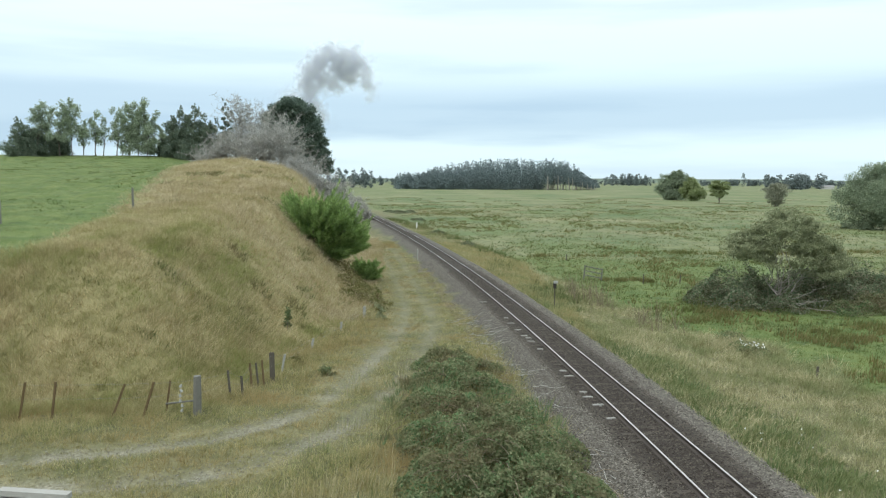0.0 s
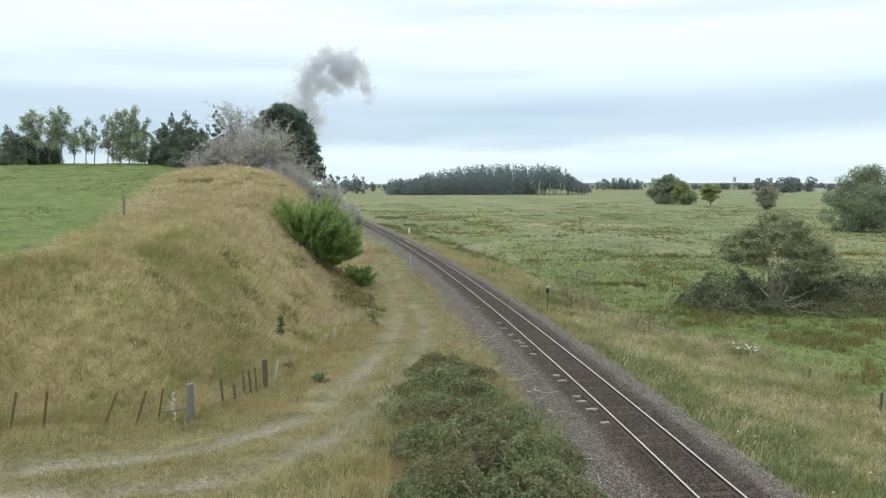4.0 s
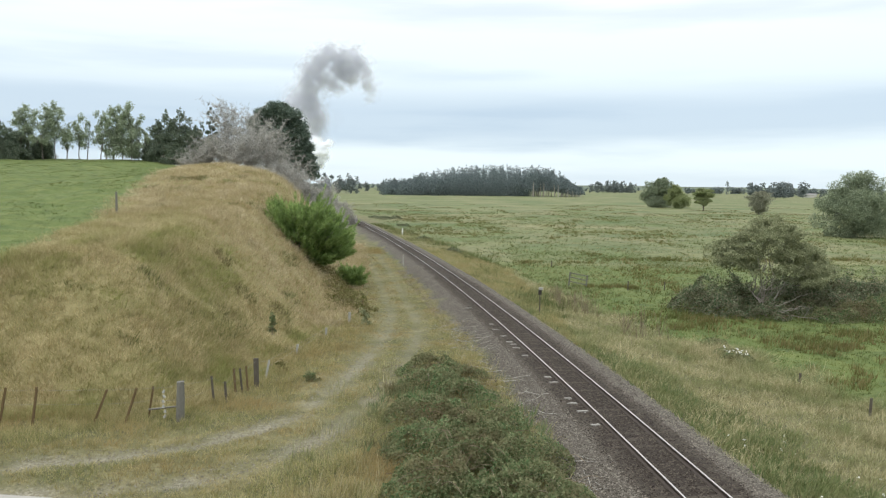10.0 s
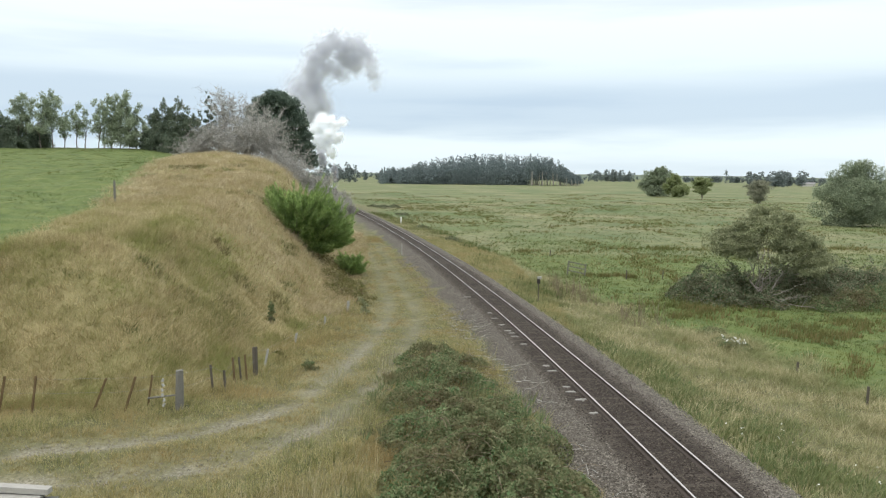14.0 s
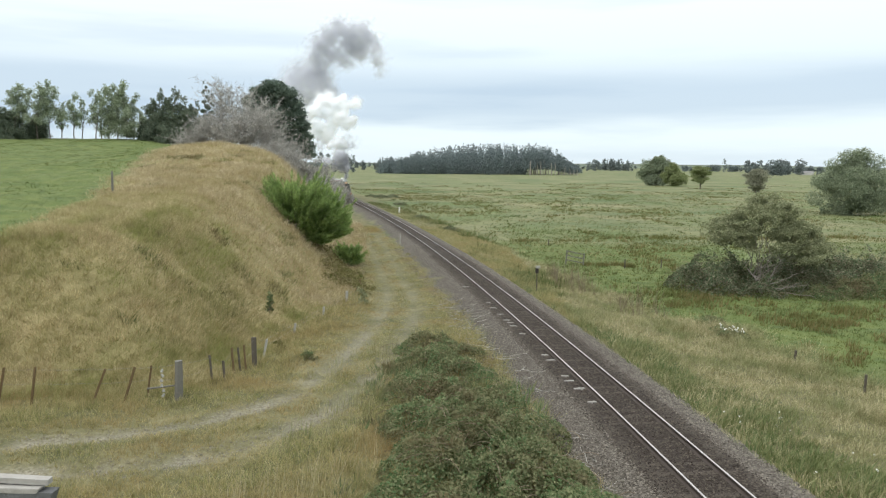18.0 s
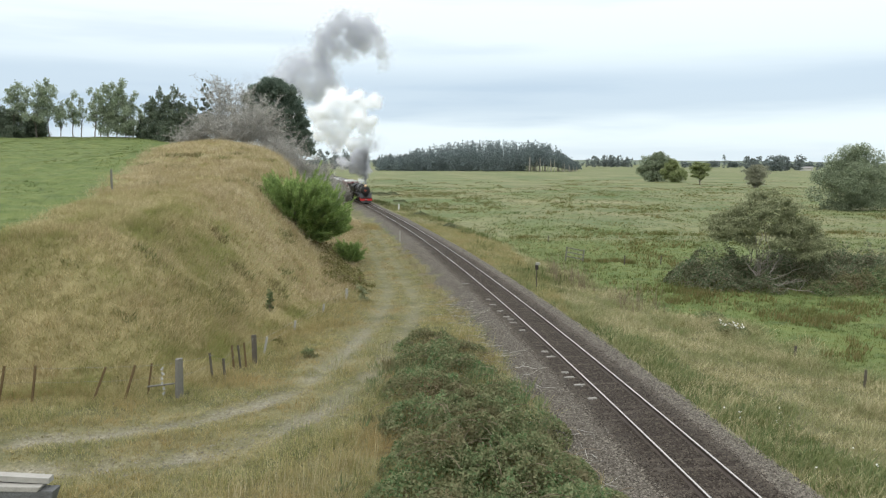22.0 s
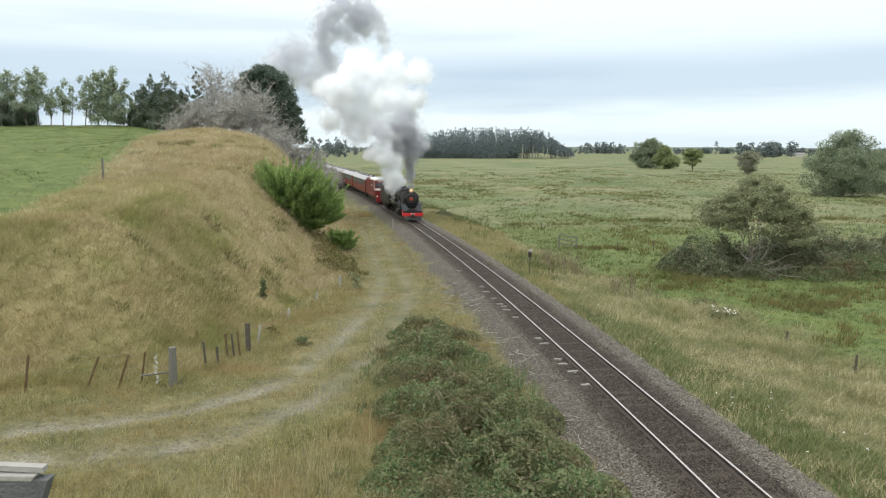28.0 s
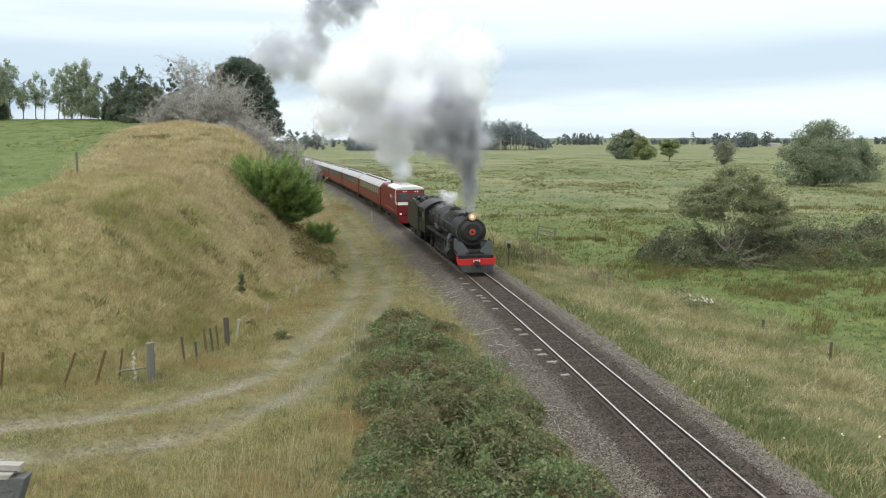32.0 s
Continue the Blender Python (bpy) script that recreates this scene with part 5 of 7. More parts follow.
tree("round_tree", "large rounded olive-green tree on the field edge", 78.6, 158, 13.0, lobes_round(0.6, 11.0, 8.6, 7.5, 40, 6, 0.27) + [(-3.2, 0, 9.8, 2.2, 2.2, 1.3), (-0.6, 0, 11.4, 2.4, 2.2, 1.3), (2.0, 0.5, 11.8, 2.2, 2.2, 1.3), (4.4, 0, 10.2, 2.2, 2.2, 1.4), (6.4, 0, 7.6, 1.8, 2.0, 1.4), (-6.0, 0, 6.6, 2.0, 2.0, 1.5), (-6.8, 0, 3.2, 1.8, 2.0, 1.5), (6.8, 0, 3.6, 1.8, 2.0, 1.5)], "willow", 62000, 0.27, trunk_r=0.35, fork=0.15, seed=13, hollow=0.4, up=1.4, clump=14)
tree("round_tree", "olive-green tree at the edge of the field", 94, 170, 9.0, lobes_round(0.8, 8.6, 5.0, 5, 18, 7, 0.40), "willow", 24000, 0.27, trunk_r=0.3, fork=0.15, seed=14, hollow=0.45, up=1.2)
tree("willow_tree", "broad dark willow in the far field", 103.6, 396, 14.0, lobes_round(0.4, 13.0, 11.0, 8, 34, 8, 0.34), "willow", 30000, 0.55, trunk_r=0.4, fork=0.15, seed=15, hollow=0.4)
tree("willow_tree", "yellow-green willow beside a darker one", 105.4, 378, 10.0, lobes_round(0.9, 9.8, 6.6, 5, 22, 9, 0.4), "willow_bright", 16000, 0.5, trunk_r=0.35, fork=0.15, seed=16, hollow=0.4)
tree("small_tree", "small round-headed tree on a bare trunk", 107, 342, 9.4, funnel_lobes(2.6, 9.2, 5.6, 30, 10), "willow_bright", 14000, 0.40, trunk_r=0.28, fork=0.42, seed=17, hollow=0.4)
tree("dusky_tree", "dusky purple-green tree with a funnel-shaped crown", 112.8, 296, 9.0, funnel_lobes(0.8, 8.4, 6.0, 34, 11), "dusky", 15000, 0.34, trunk_r=0.3, fork=0.3, seed=18, hollow=0.3)


# ---------------------------------------------------------------- far woods and horizon
def build_far():
    rng = np.random.default_rng(9)
    V, F = [], []
    k = 0
    trunks = []
    for i in range(380):
        t = rng.uniform(0, 1)
        y = rng.uniform(780, 900)
        x = px_x(672 + 352 * t, y)
        h = (16 + 15 * max(0.0, 1 - (1.9 * (t - 0.6)) ** 2)) * rng.uniform(0.87, 1.04) * min(1.0, max(0.45, (1.06 - t) / 0.2))
        g = ground_at(x, y)
        lob = [(rng.normal(0, 1.0), rng.normal(0, 1.0), h * q, 5.6 * min(1.0, 1.35 * (1.1 - q)), 5.0 * min(1.0, 1.35 * (1.1 - q)), h * 0.09) for q in np.linspace(0.28 if t > 0.72 else 0.08, 0.93, 8)]
        P = crown_points(lob, 480, rng, 0.45, 4) + np.array([x, y, g])
        v, f = leaf_cloud(P, 1.25, 0.0, 1.6)
        V.append(v), F.append(f + k)
        k += len(v)
        if t > 0.74 and rng.uniform() < 0.5:
            trunks.append([x, y - 6, g - 0.3, x + rng.normal(0, 0.5), y - 6, g + h * 0.45, 0.4, 0.25])
    tagged(sheet("pine_wood", np.concatenate(V), np.concatenate(F), M["wood"]), "pine plantation standing across the flat fields, coloured pale with distance haze", "wood", kind="stuff")
    v, f = tubes(trunks, 5)
    tagged(sheet("wood_trunks", v, f, M["bark_pale"]), "pale bare trunks at the edge of the pine wood", "tree trunks", kind="stuff")
    # shelter belts and copses close to the horizon
    V, F, k = [], [], 0
    for px, y, n, w, h in [(575, 1100, 7, 26, 15), (605, 900, 10, 50, 20), (640, 1300, 14, 90, 14), (1060, 1500, 12, 55, 20), (1092, 1500, 12, 50, 21), (1030, 2100, 20, 160, 12), (1262, 1600, 18, 130, 12), (1180, 1900, 26, 330, 11), (1345, 900, 12, 40, 16),
                           (1395, 1000, 8, 26, 21), (1372, 1000, 8, 40, 12), (1420, 1100, 12, 60, 10), (1300, 1500, 20, 240, 12), (900, 2600, 40, 900, 14), (1500, 1400, 26, 300, 13), (500, 2400, 30, 700, 14), (1282, 1350, 1, 3, 22), (1312, 1300, 1, 3, 22)]:
        for i in range(n):
            x, yy = px_x(px, y) + rng.uniform(-w, w) * 0.5, y + rng.uniform(-15, 15)
            hh = h * rng.uniform(0.7, 1.1)
            g = ground_at(x, yy)
            lob = [(rng.normal(0, 1.5), rng.normal(0, 1.5), hh * q, 4.8 * math.sqrt(max(0.1, 1 - ((q - 0.5) / 0.52) ** 2)), 4.8, hh * 0.14) for q in np.linspace(0.15, 0.92, 5)]
            P = crown_points(lob, 300, rng, 0.2, 5) + np.array([x, yy, g])
            v, f = leaf_cloud(P, 2.0, 0.0, 0.3)
            V.append(v), F.append(f + k)
            k += len(v)
    tagged(sheet("far_shelter_belts", np.concatenate(V), np.concatenate(F), M["horizon"]), "dim lines of shelter trees along the horizon, coloured pale with haze", "trees", kind="stuff")
    # low hills at the horizon
    xs = np.linspace(-3500, 3500, 120)
    for y, h, seed in ((3900, 22, 3), (4500, 34, 5)):
        top = h * (0.6 + 0.4 * wave(xs, np.full_like(xs, y), 900, seed))
        a = np.stack([xs, np.full_like(xs, y), np.full_like(xs, -3.0)], 1)
        b = np.stack([xs, np.full_like(xs, y + 300), top - 1.6], 1)
        c = np.stack([xs, np.full_like(xs, y + 700), np.full_like(xs, -3.0)], 1)
        n = len(xs)
        i = np.arange(n - 1)
        f = np.concatenate([np.stack([i, i + 1, i + n + 1, i + n], 1), np.stack([i + n, i + n + 1, i + 2 * n + 1, i + 2 * n], 1)])
        tagged(sheet("far_hills", np.concatenate([a, b, c]), f, M["macrocarpa"], smooth=True), "low hazy green hills along the horizon", "hills", kind="structure")


build_far()
# ---------------------------------------------------------------- fences and small trackside things
def post(name, label, x, y, h, r, material, lean_x=0.0, lean_y=0.0, square=False, seed=0, group="fence posts by the farm track", z=None):
    rng = random.Random(seed)
    bm = B()
    if square:
        box(bm, 0, 0, h / 2 - 0.15, r * 2, r * 2, h + 0.3, r * 0.18)
    else:
        rod(bm, (0, 0, -0.3), (0, 0, h * 0.55), r * 1.05, r, 9)
        rod(bm, (0, 0, h * 0.55), (0, 0, h), r, r * 0.93, 9)
        bmesh.ops.remove_doubles(bm, verts=bm.verts, dist=0.001)
    for v in bm.verts:
        v.co.x += rng.uniform(-0.1, 0.1) * r
        v.co.y += rng.uniform(-0.1, 0.1) * r
        v.co.z += rng.uniform(-0.2, 0.2) * r * (v.co.z > h * 0.8)
    ob = part(name, bm, M[material])
    ob.matrix_basis = pose(x, y, ground_at(x, y) if z is None else z, lean_y, lean_x) @ pose(0, 0, 0, 0, 0, rng.uniform(-15, 15))
    tagged(ob, label, "post", group)
    return ob


FENCE = [(-14.8, 26.5, 1.3, "r", 11), (-13.7, 26.5, 1.3, "r", 8), (-11.8, 26.8, 1.3, "r", 22), (-10.8, 27.0, 1.28, "r", 18), (-10.2, 27.5, 1.15, "r", 9), (-8.6, 29.8, 1.0, "d", -5), (-8.2, 30.0, 0.75, "d", -3), (-8.1, 31.0, 1.0, "g", -4), (-7.9, 31.2, 0.96, "d", -5),
         (-7.7, 31.3, 1.04, "g", -4), (-7.55, 32.1, 1.16, "D", -1), (-7.5, 33.5, 0.8, "w", 11), (-7.1, 38.2, 0.55, "w", 9), (-6.4, 43.0, 0.5, "w", 4), (-5.7, 47.5, 0.65, "W", 3), (-5.4, 51.8, 0.8, "g", 6), (-5.6, 51.2, 0.7, "g", 24)]


def build_fence():
    post("strainer_post", "stout weathered grey strainer post beside the farm track", -9.0, 27.2, 1.36, 0.14, "post", 1.0, 0, seed=1)
    for i, (x, y, h, kind, lean) in enumerate(FENCE):
        if kind == "r":
            post("fence_stake", "leaning rusty brown fence stake in long grass", x, y, h, 0.032, "post_rust", lean, 0, True, i)
        elif kind == "d":
            post("fence_stake", "thin dark wooden fence stake", x, y, h, 0.035, "post_dark", lean, 0, True, i)
        elif kind == "D":
            post("fence_post", "dark timber fence post", x, y, h, 0.075, "post_dark", lean, 0, True, i)
        elif kind == "g":
            post("fence_stake", "brown weathered fence stake", x, y, h, 0.036, "post_rust", lean, 0, True, i)
        else:
            post("fence_post", "faded white fence post in long grass", x, y, h, 0.045, "post_white", lean, 0, True, i) if kind == "w" else post("fence_post", "thick faded white fence post in long grass", x, y, h, 0.075, "post_white", lean, 0, True, i)
    # rail braced against the strainer, and a bundle of pale insulators
    bm = B()
    g = ground_at(-9.4, 27.2)
    rod(bm, (-10.15, 27.4, g + 0.32), (-9.1, 27.2, g + 0.5), 0.035, 0.03, 7)
    tagged(part("brace_rail", bm, M["post"]), "thin grey brace rail propped against the strainer post", "rail")
    string = tagged(new("insulator_string"), "string of pale insulators hanging by the strainer post", "insulators")
    for i in range(6):
        bm = B()
        z = g + 0.15 + i * 0.17
        rod(bm, (-9.5 + 0.04 * math.sin(i * 2), 27.05, z), (-9.5 + 0.05 * math.cos(i), 27.05, z + 0.1), 0.055, 0.03, 7)
        part("insulator", bm, M["post_white"], string)
    # sagging wires
    pts = [(x, y, h) for x, y, h, *_ in FENCE[:5]] + [(-9.0, 27.2, 1.34)] + [(x, y, h) for x, y, h, *_ in FENCE[5:16]]
    wires = tagged(new("fence_wires"), "sagging galvanised fence wires", "wire")
    for level in (0.55, 0.92):
        segs = []
        for (x, y, h), (x2, y2, h2) in zip(pts[:-1], pts[1:]):
            a, b = np.array([x, y, ground_at(x, y) + h * level]), np.array([x2, y2, ground_at(x2, y2) + h2 * level])
            m = (a + b) / 2 - np.array([0, 0, 0.03])
            segs += [[*a, *m, 0.004, 0.004], [*m, *b, 0.004, 0.004]]
        v, f = tubes(segs, 3)
        sheet("wire", v, f, M["wire"], wires)
    # paddock and field posts
    for i, (x, y, h, r, m) in enumerate([(-21.1, 52, 1.35, 0.07, "post"), (-25.2, 44.0, 1.3, 0.07, "post")]):
        post("paddock_post", "grey post on the brow of the paddock", x, y, h, r, m, 0, 0, False, i, "paddock posts")
    for i, (x, y, h) in enumerate([(16.5, 37.5, 0.55), (17.2, 32.5, 0.75), (16.1, 72.0, 0.85), (19.6, 73.0, 0.8), (11.9, 92.2, 0.7)]):
        post("field_post", "short dark post at the foot of the verge", x, y, h, 0.045, "post_dark", 2, 0, True, i, "field posts")
    # signal-like marker beside the line
    mk = tagged(new("track_marker"), "slim dark metal post with a small white and black marker head", "marker post")
    mk.location = (6.0, 51.9, ground_at(6.0, 51.9))
    bm = B()
    rod(bm, (0, 0, -0.2), (0, 0, 1.55), 0.035, 0.03, 8)
    part("pole", bm, M["post_dark"], mk)
    bm = B()
    box(bm, 0, 0, 1.45, 0.2, 0.14, 0.34, 0.02)
    part("box", bm, M["frame_dark"], mk)
    bm = B()
    box(bm, 0.05, -0.04, 1.68, 0.26, 0.2, 0.16, 0.03)
    part("cap", bm, M["post_white"], mk)
    # white marker far along the line, and small stake in the cess
    post("white_marker", "small white marker peg beside the railway", -7.6, 139, 1.1, 0.10, "white", 0, 0, True, 4, "lineside markers")
    post("white_marker", "small pale peg in the gravel beside the railway", -4.3, 80.5, 1.0, 0.04, "post_white", 0, 0, True, 5, "lineside markers")
    # pale field gate
    gate = tagged(new("field_gate"), "weathered pale timber field gate among rushes", "gate")
    gate.matrix_basis = pose(12.1, 75.0, ground_at(12.1, 75.0), 0, 6, -38)
    for i in range(2):
        bm = B()
        box(bm, -0.9 + 1.8 * i, 0, 0.55, 0.1, 0.1, 1.4, 0.01)
        part("gate_post", bm, M["post"], gate)
    for i in range(3):
        bm = B()
        box(bm, 0, 0, 0.35 + 0.4 * i, 1.8, 0.04, 0.09, 0.008)
        part("gate_rail", bm, M["post"], gate)


build_fence()


def build_near_rail():
    """End of the weathered bridge rail close to the camera."""
    rail = tagged(new("bridge_rail"), "weathered grey timber rail with a bleached splintered top", "rail")
    rail.location = (-1.08, 2.2, 0)
    bm = B()
    side_prism(bm, [(-0.02, 6.30), (0.025, 6.30), (0.025, 6.565), (-0.02, 6.565)], -2.6, 0.0)
    for v in bm.verts:
        if v.co.x > -0.1:
            v.co.x += (v.co.z - 6.565) * 0.35
    bmesh.ops.subdivide_edges(bm, edges=[e for e in bm.edges if abs(e.verts[0].co.x - e.verts[1].co.x) > 1], cuts=24)
    for v in bm.verts:
        v.co.z += 0.006 * noise.noise(Vector((v.co.x * 9, v.co.y * 30, 1)))
        v.co.y += 0.004 * noise.noise(Vector((v.co.x * 11, v.co.z * 30, 5)))
    part("beam", bm, M["post_grey"], rail)
    bm = B()
    box(bm, -1.32, 0.003, 6.572, 2.56, 0.05, 0.016, 0.003)
    bmesh.ops.subdivide_edges(bm, edges=[e for e in bm.edges if abs(e.verts[0].co.x - e.verts[1].co.x) > 1], cuts=30)
    for v in bm.verts:
        v.co.z += 0.007 * noise.noise(Vector((v.co.x * 14, v.co.y * 30, 3)))
        v.co.x += 0.03 * noise.noise(Vector((v.co.y * 40, v.co.z * 30, 3))) * (v.co.x > -0.2)
    bmesh.ops.create_cube(bm, size=1, matrix=Matrix.Translation((-0.12, 0.012, 6.592)) @ Matrix.Rotation(0.05, 4, "Y") @ Matrix.Diagonal((0.2, 0.03, 0.016, 1)))
    part("top_board", bm, M["bleached"], rail, "bleached splintered top board")
    for x in (-0.55, -2.2):
        bm = B()
        g = ground_at(-1.08 + x, 2.27)
        box(bm, x, 0.09, (g - 0.3 + 6.5) / 2, 0.14, 0.11, 6.5 - g + 0.3, 0.01)
        part("upright", bm, M["post"], rail)


build_near_rail()


# ---------------------------------------------------------------- small plants
def small_plants():
    rng = np.random.default_rng(19)
    for x, y, h, w, m, leaf, n in [(-8.7, 40.5, 1.25, 0.34, "bramble", 0.15, 420), (-4.7, 46.9, 1.1, 0.55, "scrub", 0.12, 420), (-5.0, 50.0, 1.0, 0.7, "rush", 0.12, 500), (-5.5, 33.2, 0.55, 0.6, "bramble", 0.10, 420), (-6.9, 35.2, 0.5, 0.5, "rush", 0.1, 260)]:
        lob = [(rng.normal(0, w * 0.3), rng.normal(0, w * 0.3), h * t, w * 0.6, w * 0.6, h * 0.2) for t in (0.3, 0.55, 0.8)]
        tree("sapling", "small leafy green sapling on the dry bank", x, y, h, lob, m, n, leaf, trunk_r=0.02, seed=int(n), hollow=0.1, category="shrub")
    bramble("bank_scrub", "brown and green scrub at the foot of the bank", [(-6.6, 53.5, 1.5, 1.1), (-7.2, 57, 1.6, 1.1), (-8.4, 60.5, 1.6, 1.2)], "rush", 2600, 0.14, 66, 120)
    bramble("daisy_bush", "green weed clump dotted with white flowers", [(15.4, 42.5, 0.9, 0.55), (15.3, 43.9, 0.8, 0.5), (15.4, 46.3, 0.8, 0.6)], "bramble", 2200, 0.10, 67, 6)
    # flowers: heads scattered in the clump and over the verge
    for spots, n, nm, lb in ((((14.9, 15.9, 42.0, 43.6),), 22, "white_daisies", "white daisies on the weed clump"), (((8.8, 12.6, 19.5, 26),), 14, "verge_flowers", "white wild carrot heads in the verge")):
        x0, x1, y0, y1 = spots[0]
        X, Y = rng.uniform(x0, x1, n), rng.uniform(y0, y1, n)
        z, _ = lie(X, Y)
        P = np.stack([X, Y, z + rng.uniform(0.35, 0.6, n)], 1)
        v, f = leaf_cloud(np.repeat(P, 3, 0) + rng.normal(0, 0.02, (n * 3, 3)), 0.09 if nm == "white_daisies" else 0.055, 0.8, aspect=0.9)
        tagged(sheet(nm, v, f, M["petal"]), lb, "flowers", kind="stuff")
    # tall bare weeds on the verge
    segs = []
    for i in range(70):
        x, y = (rng.uniform(7.8, 10.4), rng.uniform(54, 63)) if i < 45 else (rng.uniform(10.5, 13), rng.uniform(46, 52))
        g = ground_at(x, y)
        for k in range(3):
            h = rng.uniform(0.8, 1.7)
            segs.append([x, y, g, x + rng.normal(0, 0.25), y + rng.normal(0, 0.25), g + h, 0.012, 0.006])
    v, f = tubes(segs, 3)
    tagged(sheet("bare_weeds", v, f, M["cane"]), "tall bare brown weed stalks on the verge", "weeds", kind="stuff")
    # farm house far away
    for px, y, w in ((1421, 1010, 16), (1368, 1040, 9), (1372, 1060, 22)):
        x = px_x(px, y)
        g = ground_at(x, y)
        hs = tagged(new("farm_house"), "low pale farm building with an iron roof", "house")
        hs.location = (x, y, g)
        bm = B()
        box(bm, 0, 0, 1.5, w, 7, 3)
        part("wall", bm, M["house"], hs)
        bm = B()
        side_prism(bm, [(-4, 3), (4, 3), (0, 5)], -w / 2 - 0.4, w / 2 + 0.4)
        part("roof", bm, M["house_roof"], hs)


small_plants()


# ---------------------------------------------------------------- the train
def arc(cx, cz, r, a0, a1, n):
    return [(cx + r * math.cos(radians(a0 + (a1 - a0) * i / n)), cz + r * math.sin(radians(a0 + (a1 - a0) * i / n))) for i in range(n + 1)]


def wheelset(name, y, r, parent, spokes=True, gauge=1.067, width=0.12, crank=0.0):
    """Two wheels on an axle, as one turning part at (0, y, r)."""
    bm = B()
    rod(bm, (-gauge / 2, 0, 0), (gauge / 2, 0, 0), 0.07, None, 8)
    for s in (-1, 1):
        x0, x1 = s * gauge / 2, s * (gauge / 2 + width)
        rod(bm, (x0, 0, 0), (x1, 0, 0), r, r * 0.985, 28)
        rod(bm, (s * (gauge / 2 - 0.03), 0, 0), (x0, 0, 0), r + 0.025, None, 28)
        if spokes:
            rod(bm, (x1, 0, 0), (x1 + s * 0.05, 0, 0), r * 0.22, r * 0.2, 12)
            for k in range(10):
                a = k * math.pi / 5
                rod(bm, (x1 + s * 0.01, math.cos(a) * r * 0.2, math.sin(a) * r * 0.2), (x1 + s * 0.01, math.cos(a) * r * 0.85, math.sin(a) * r * 0.85), 0.035, None, 4)
            box(bm, x1 + s * 0.02, -0.38 * r, 0, 0.05, r * 0.5, r * 0.9)
    ob = part(name, bm, M["frame_dark"] if not spokes else M["black"], parent)
    ob.location = (0, y, r)
    return ob


def bogie(parent, y, wheelbase=2.0, r=0.40):
    bm = B()
    for s in (-1, 1):
        side_prism(bm, [(-wheelbase / 2 - 0.35, 0.42), (-wheelbase / 2 - 0.35, 0.62), (-0.5, 0.72), (0.5, 0.72), (wheelbase / 2 + 0.35, 0.62), (wheelbase / 2 + 0.35, 0.42), (0.4, 0.3), (-0.4, 0.3)], s * 0.86, s * 0.98)
        for k in (-1, 1):
            box(bm, s * 0.95, k * wheelbase / 2, 0.42, 0.14, 0.28, 0.3, 0.02)
    box(bm, 0, 0, 0.6, 1.7, 0.4, 0.25)
    bg = part("bogie_frame", bm, M["frame_dark"], parent)
    bg.location = (0, y, 0)
    for k in (-1, 1):
        w = wheelset("wheel_pair", k * wheelbase / 2, r, bg, False)
    return bg


LOCO_HALF, LOCO_SLIM, LOCO_LOW, DRIVER_R = 10.3, 0.955, 0.92, 0.63


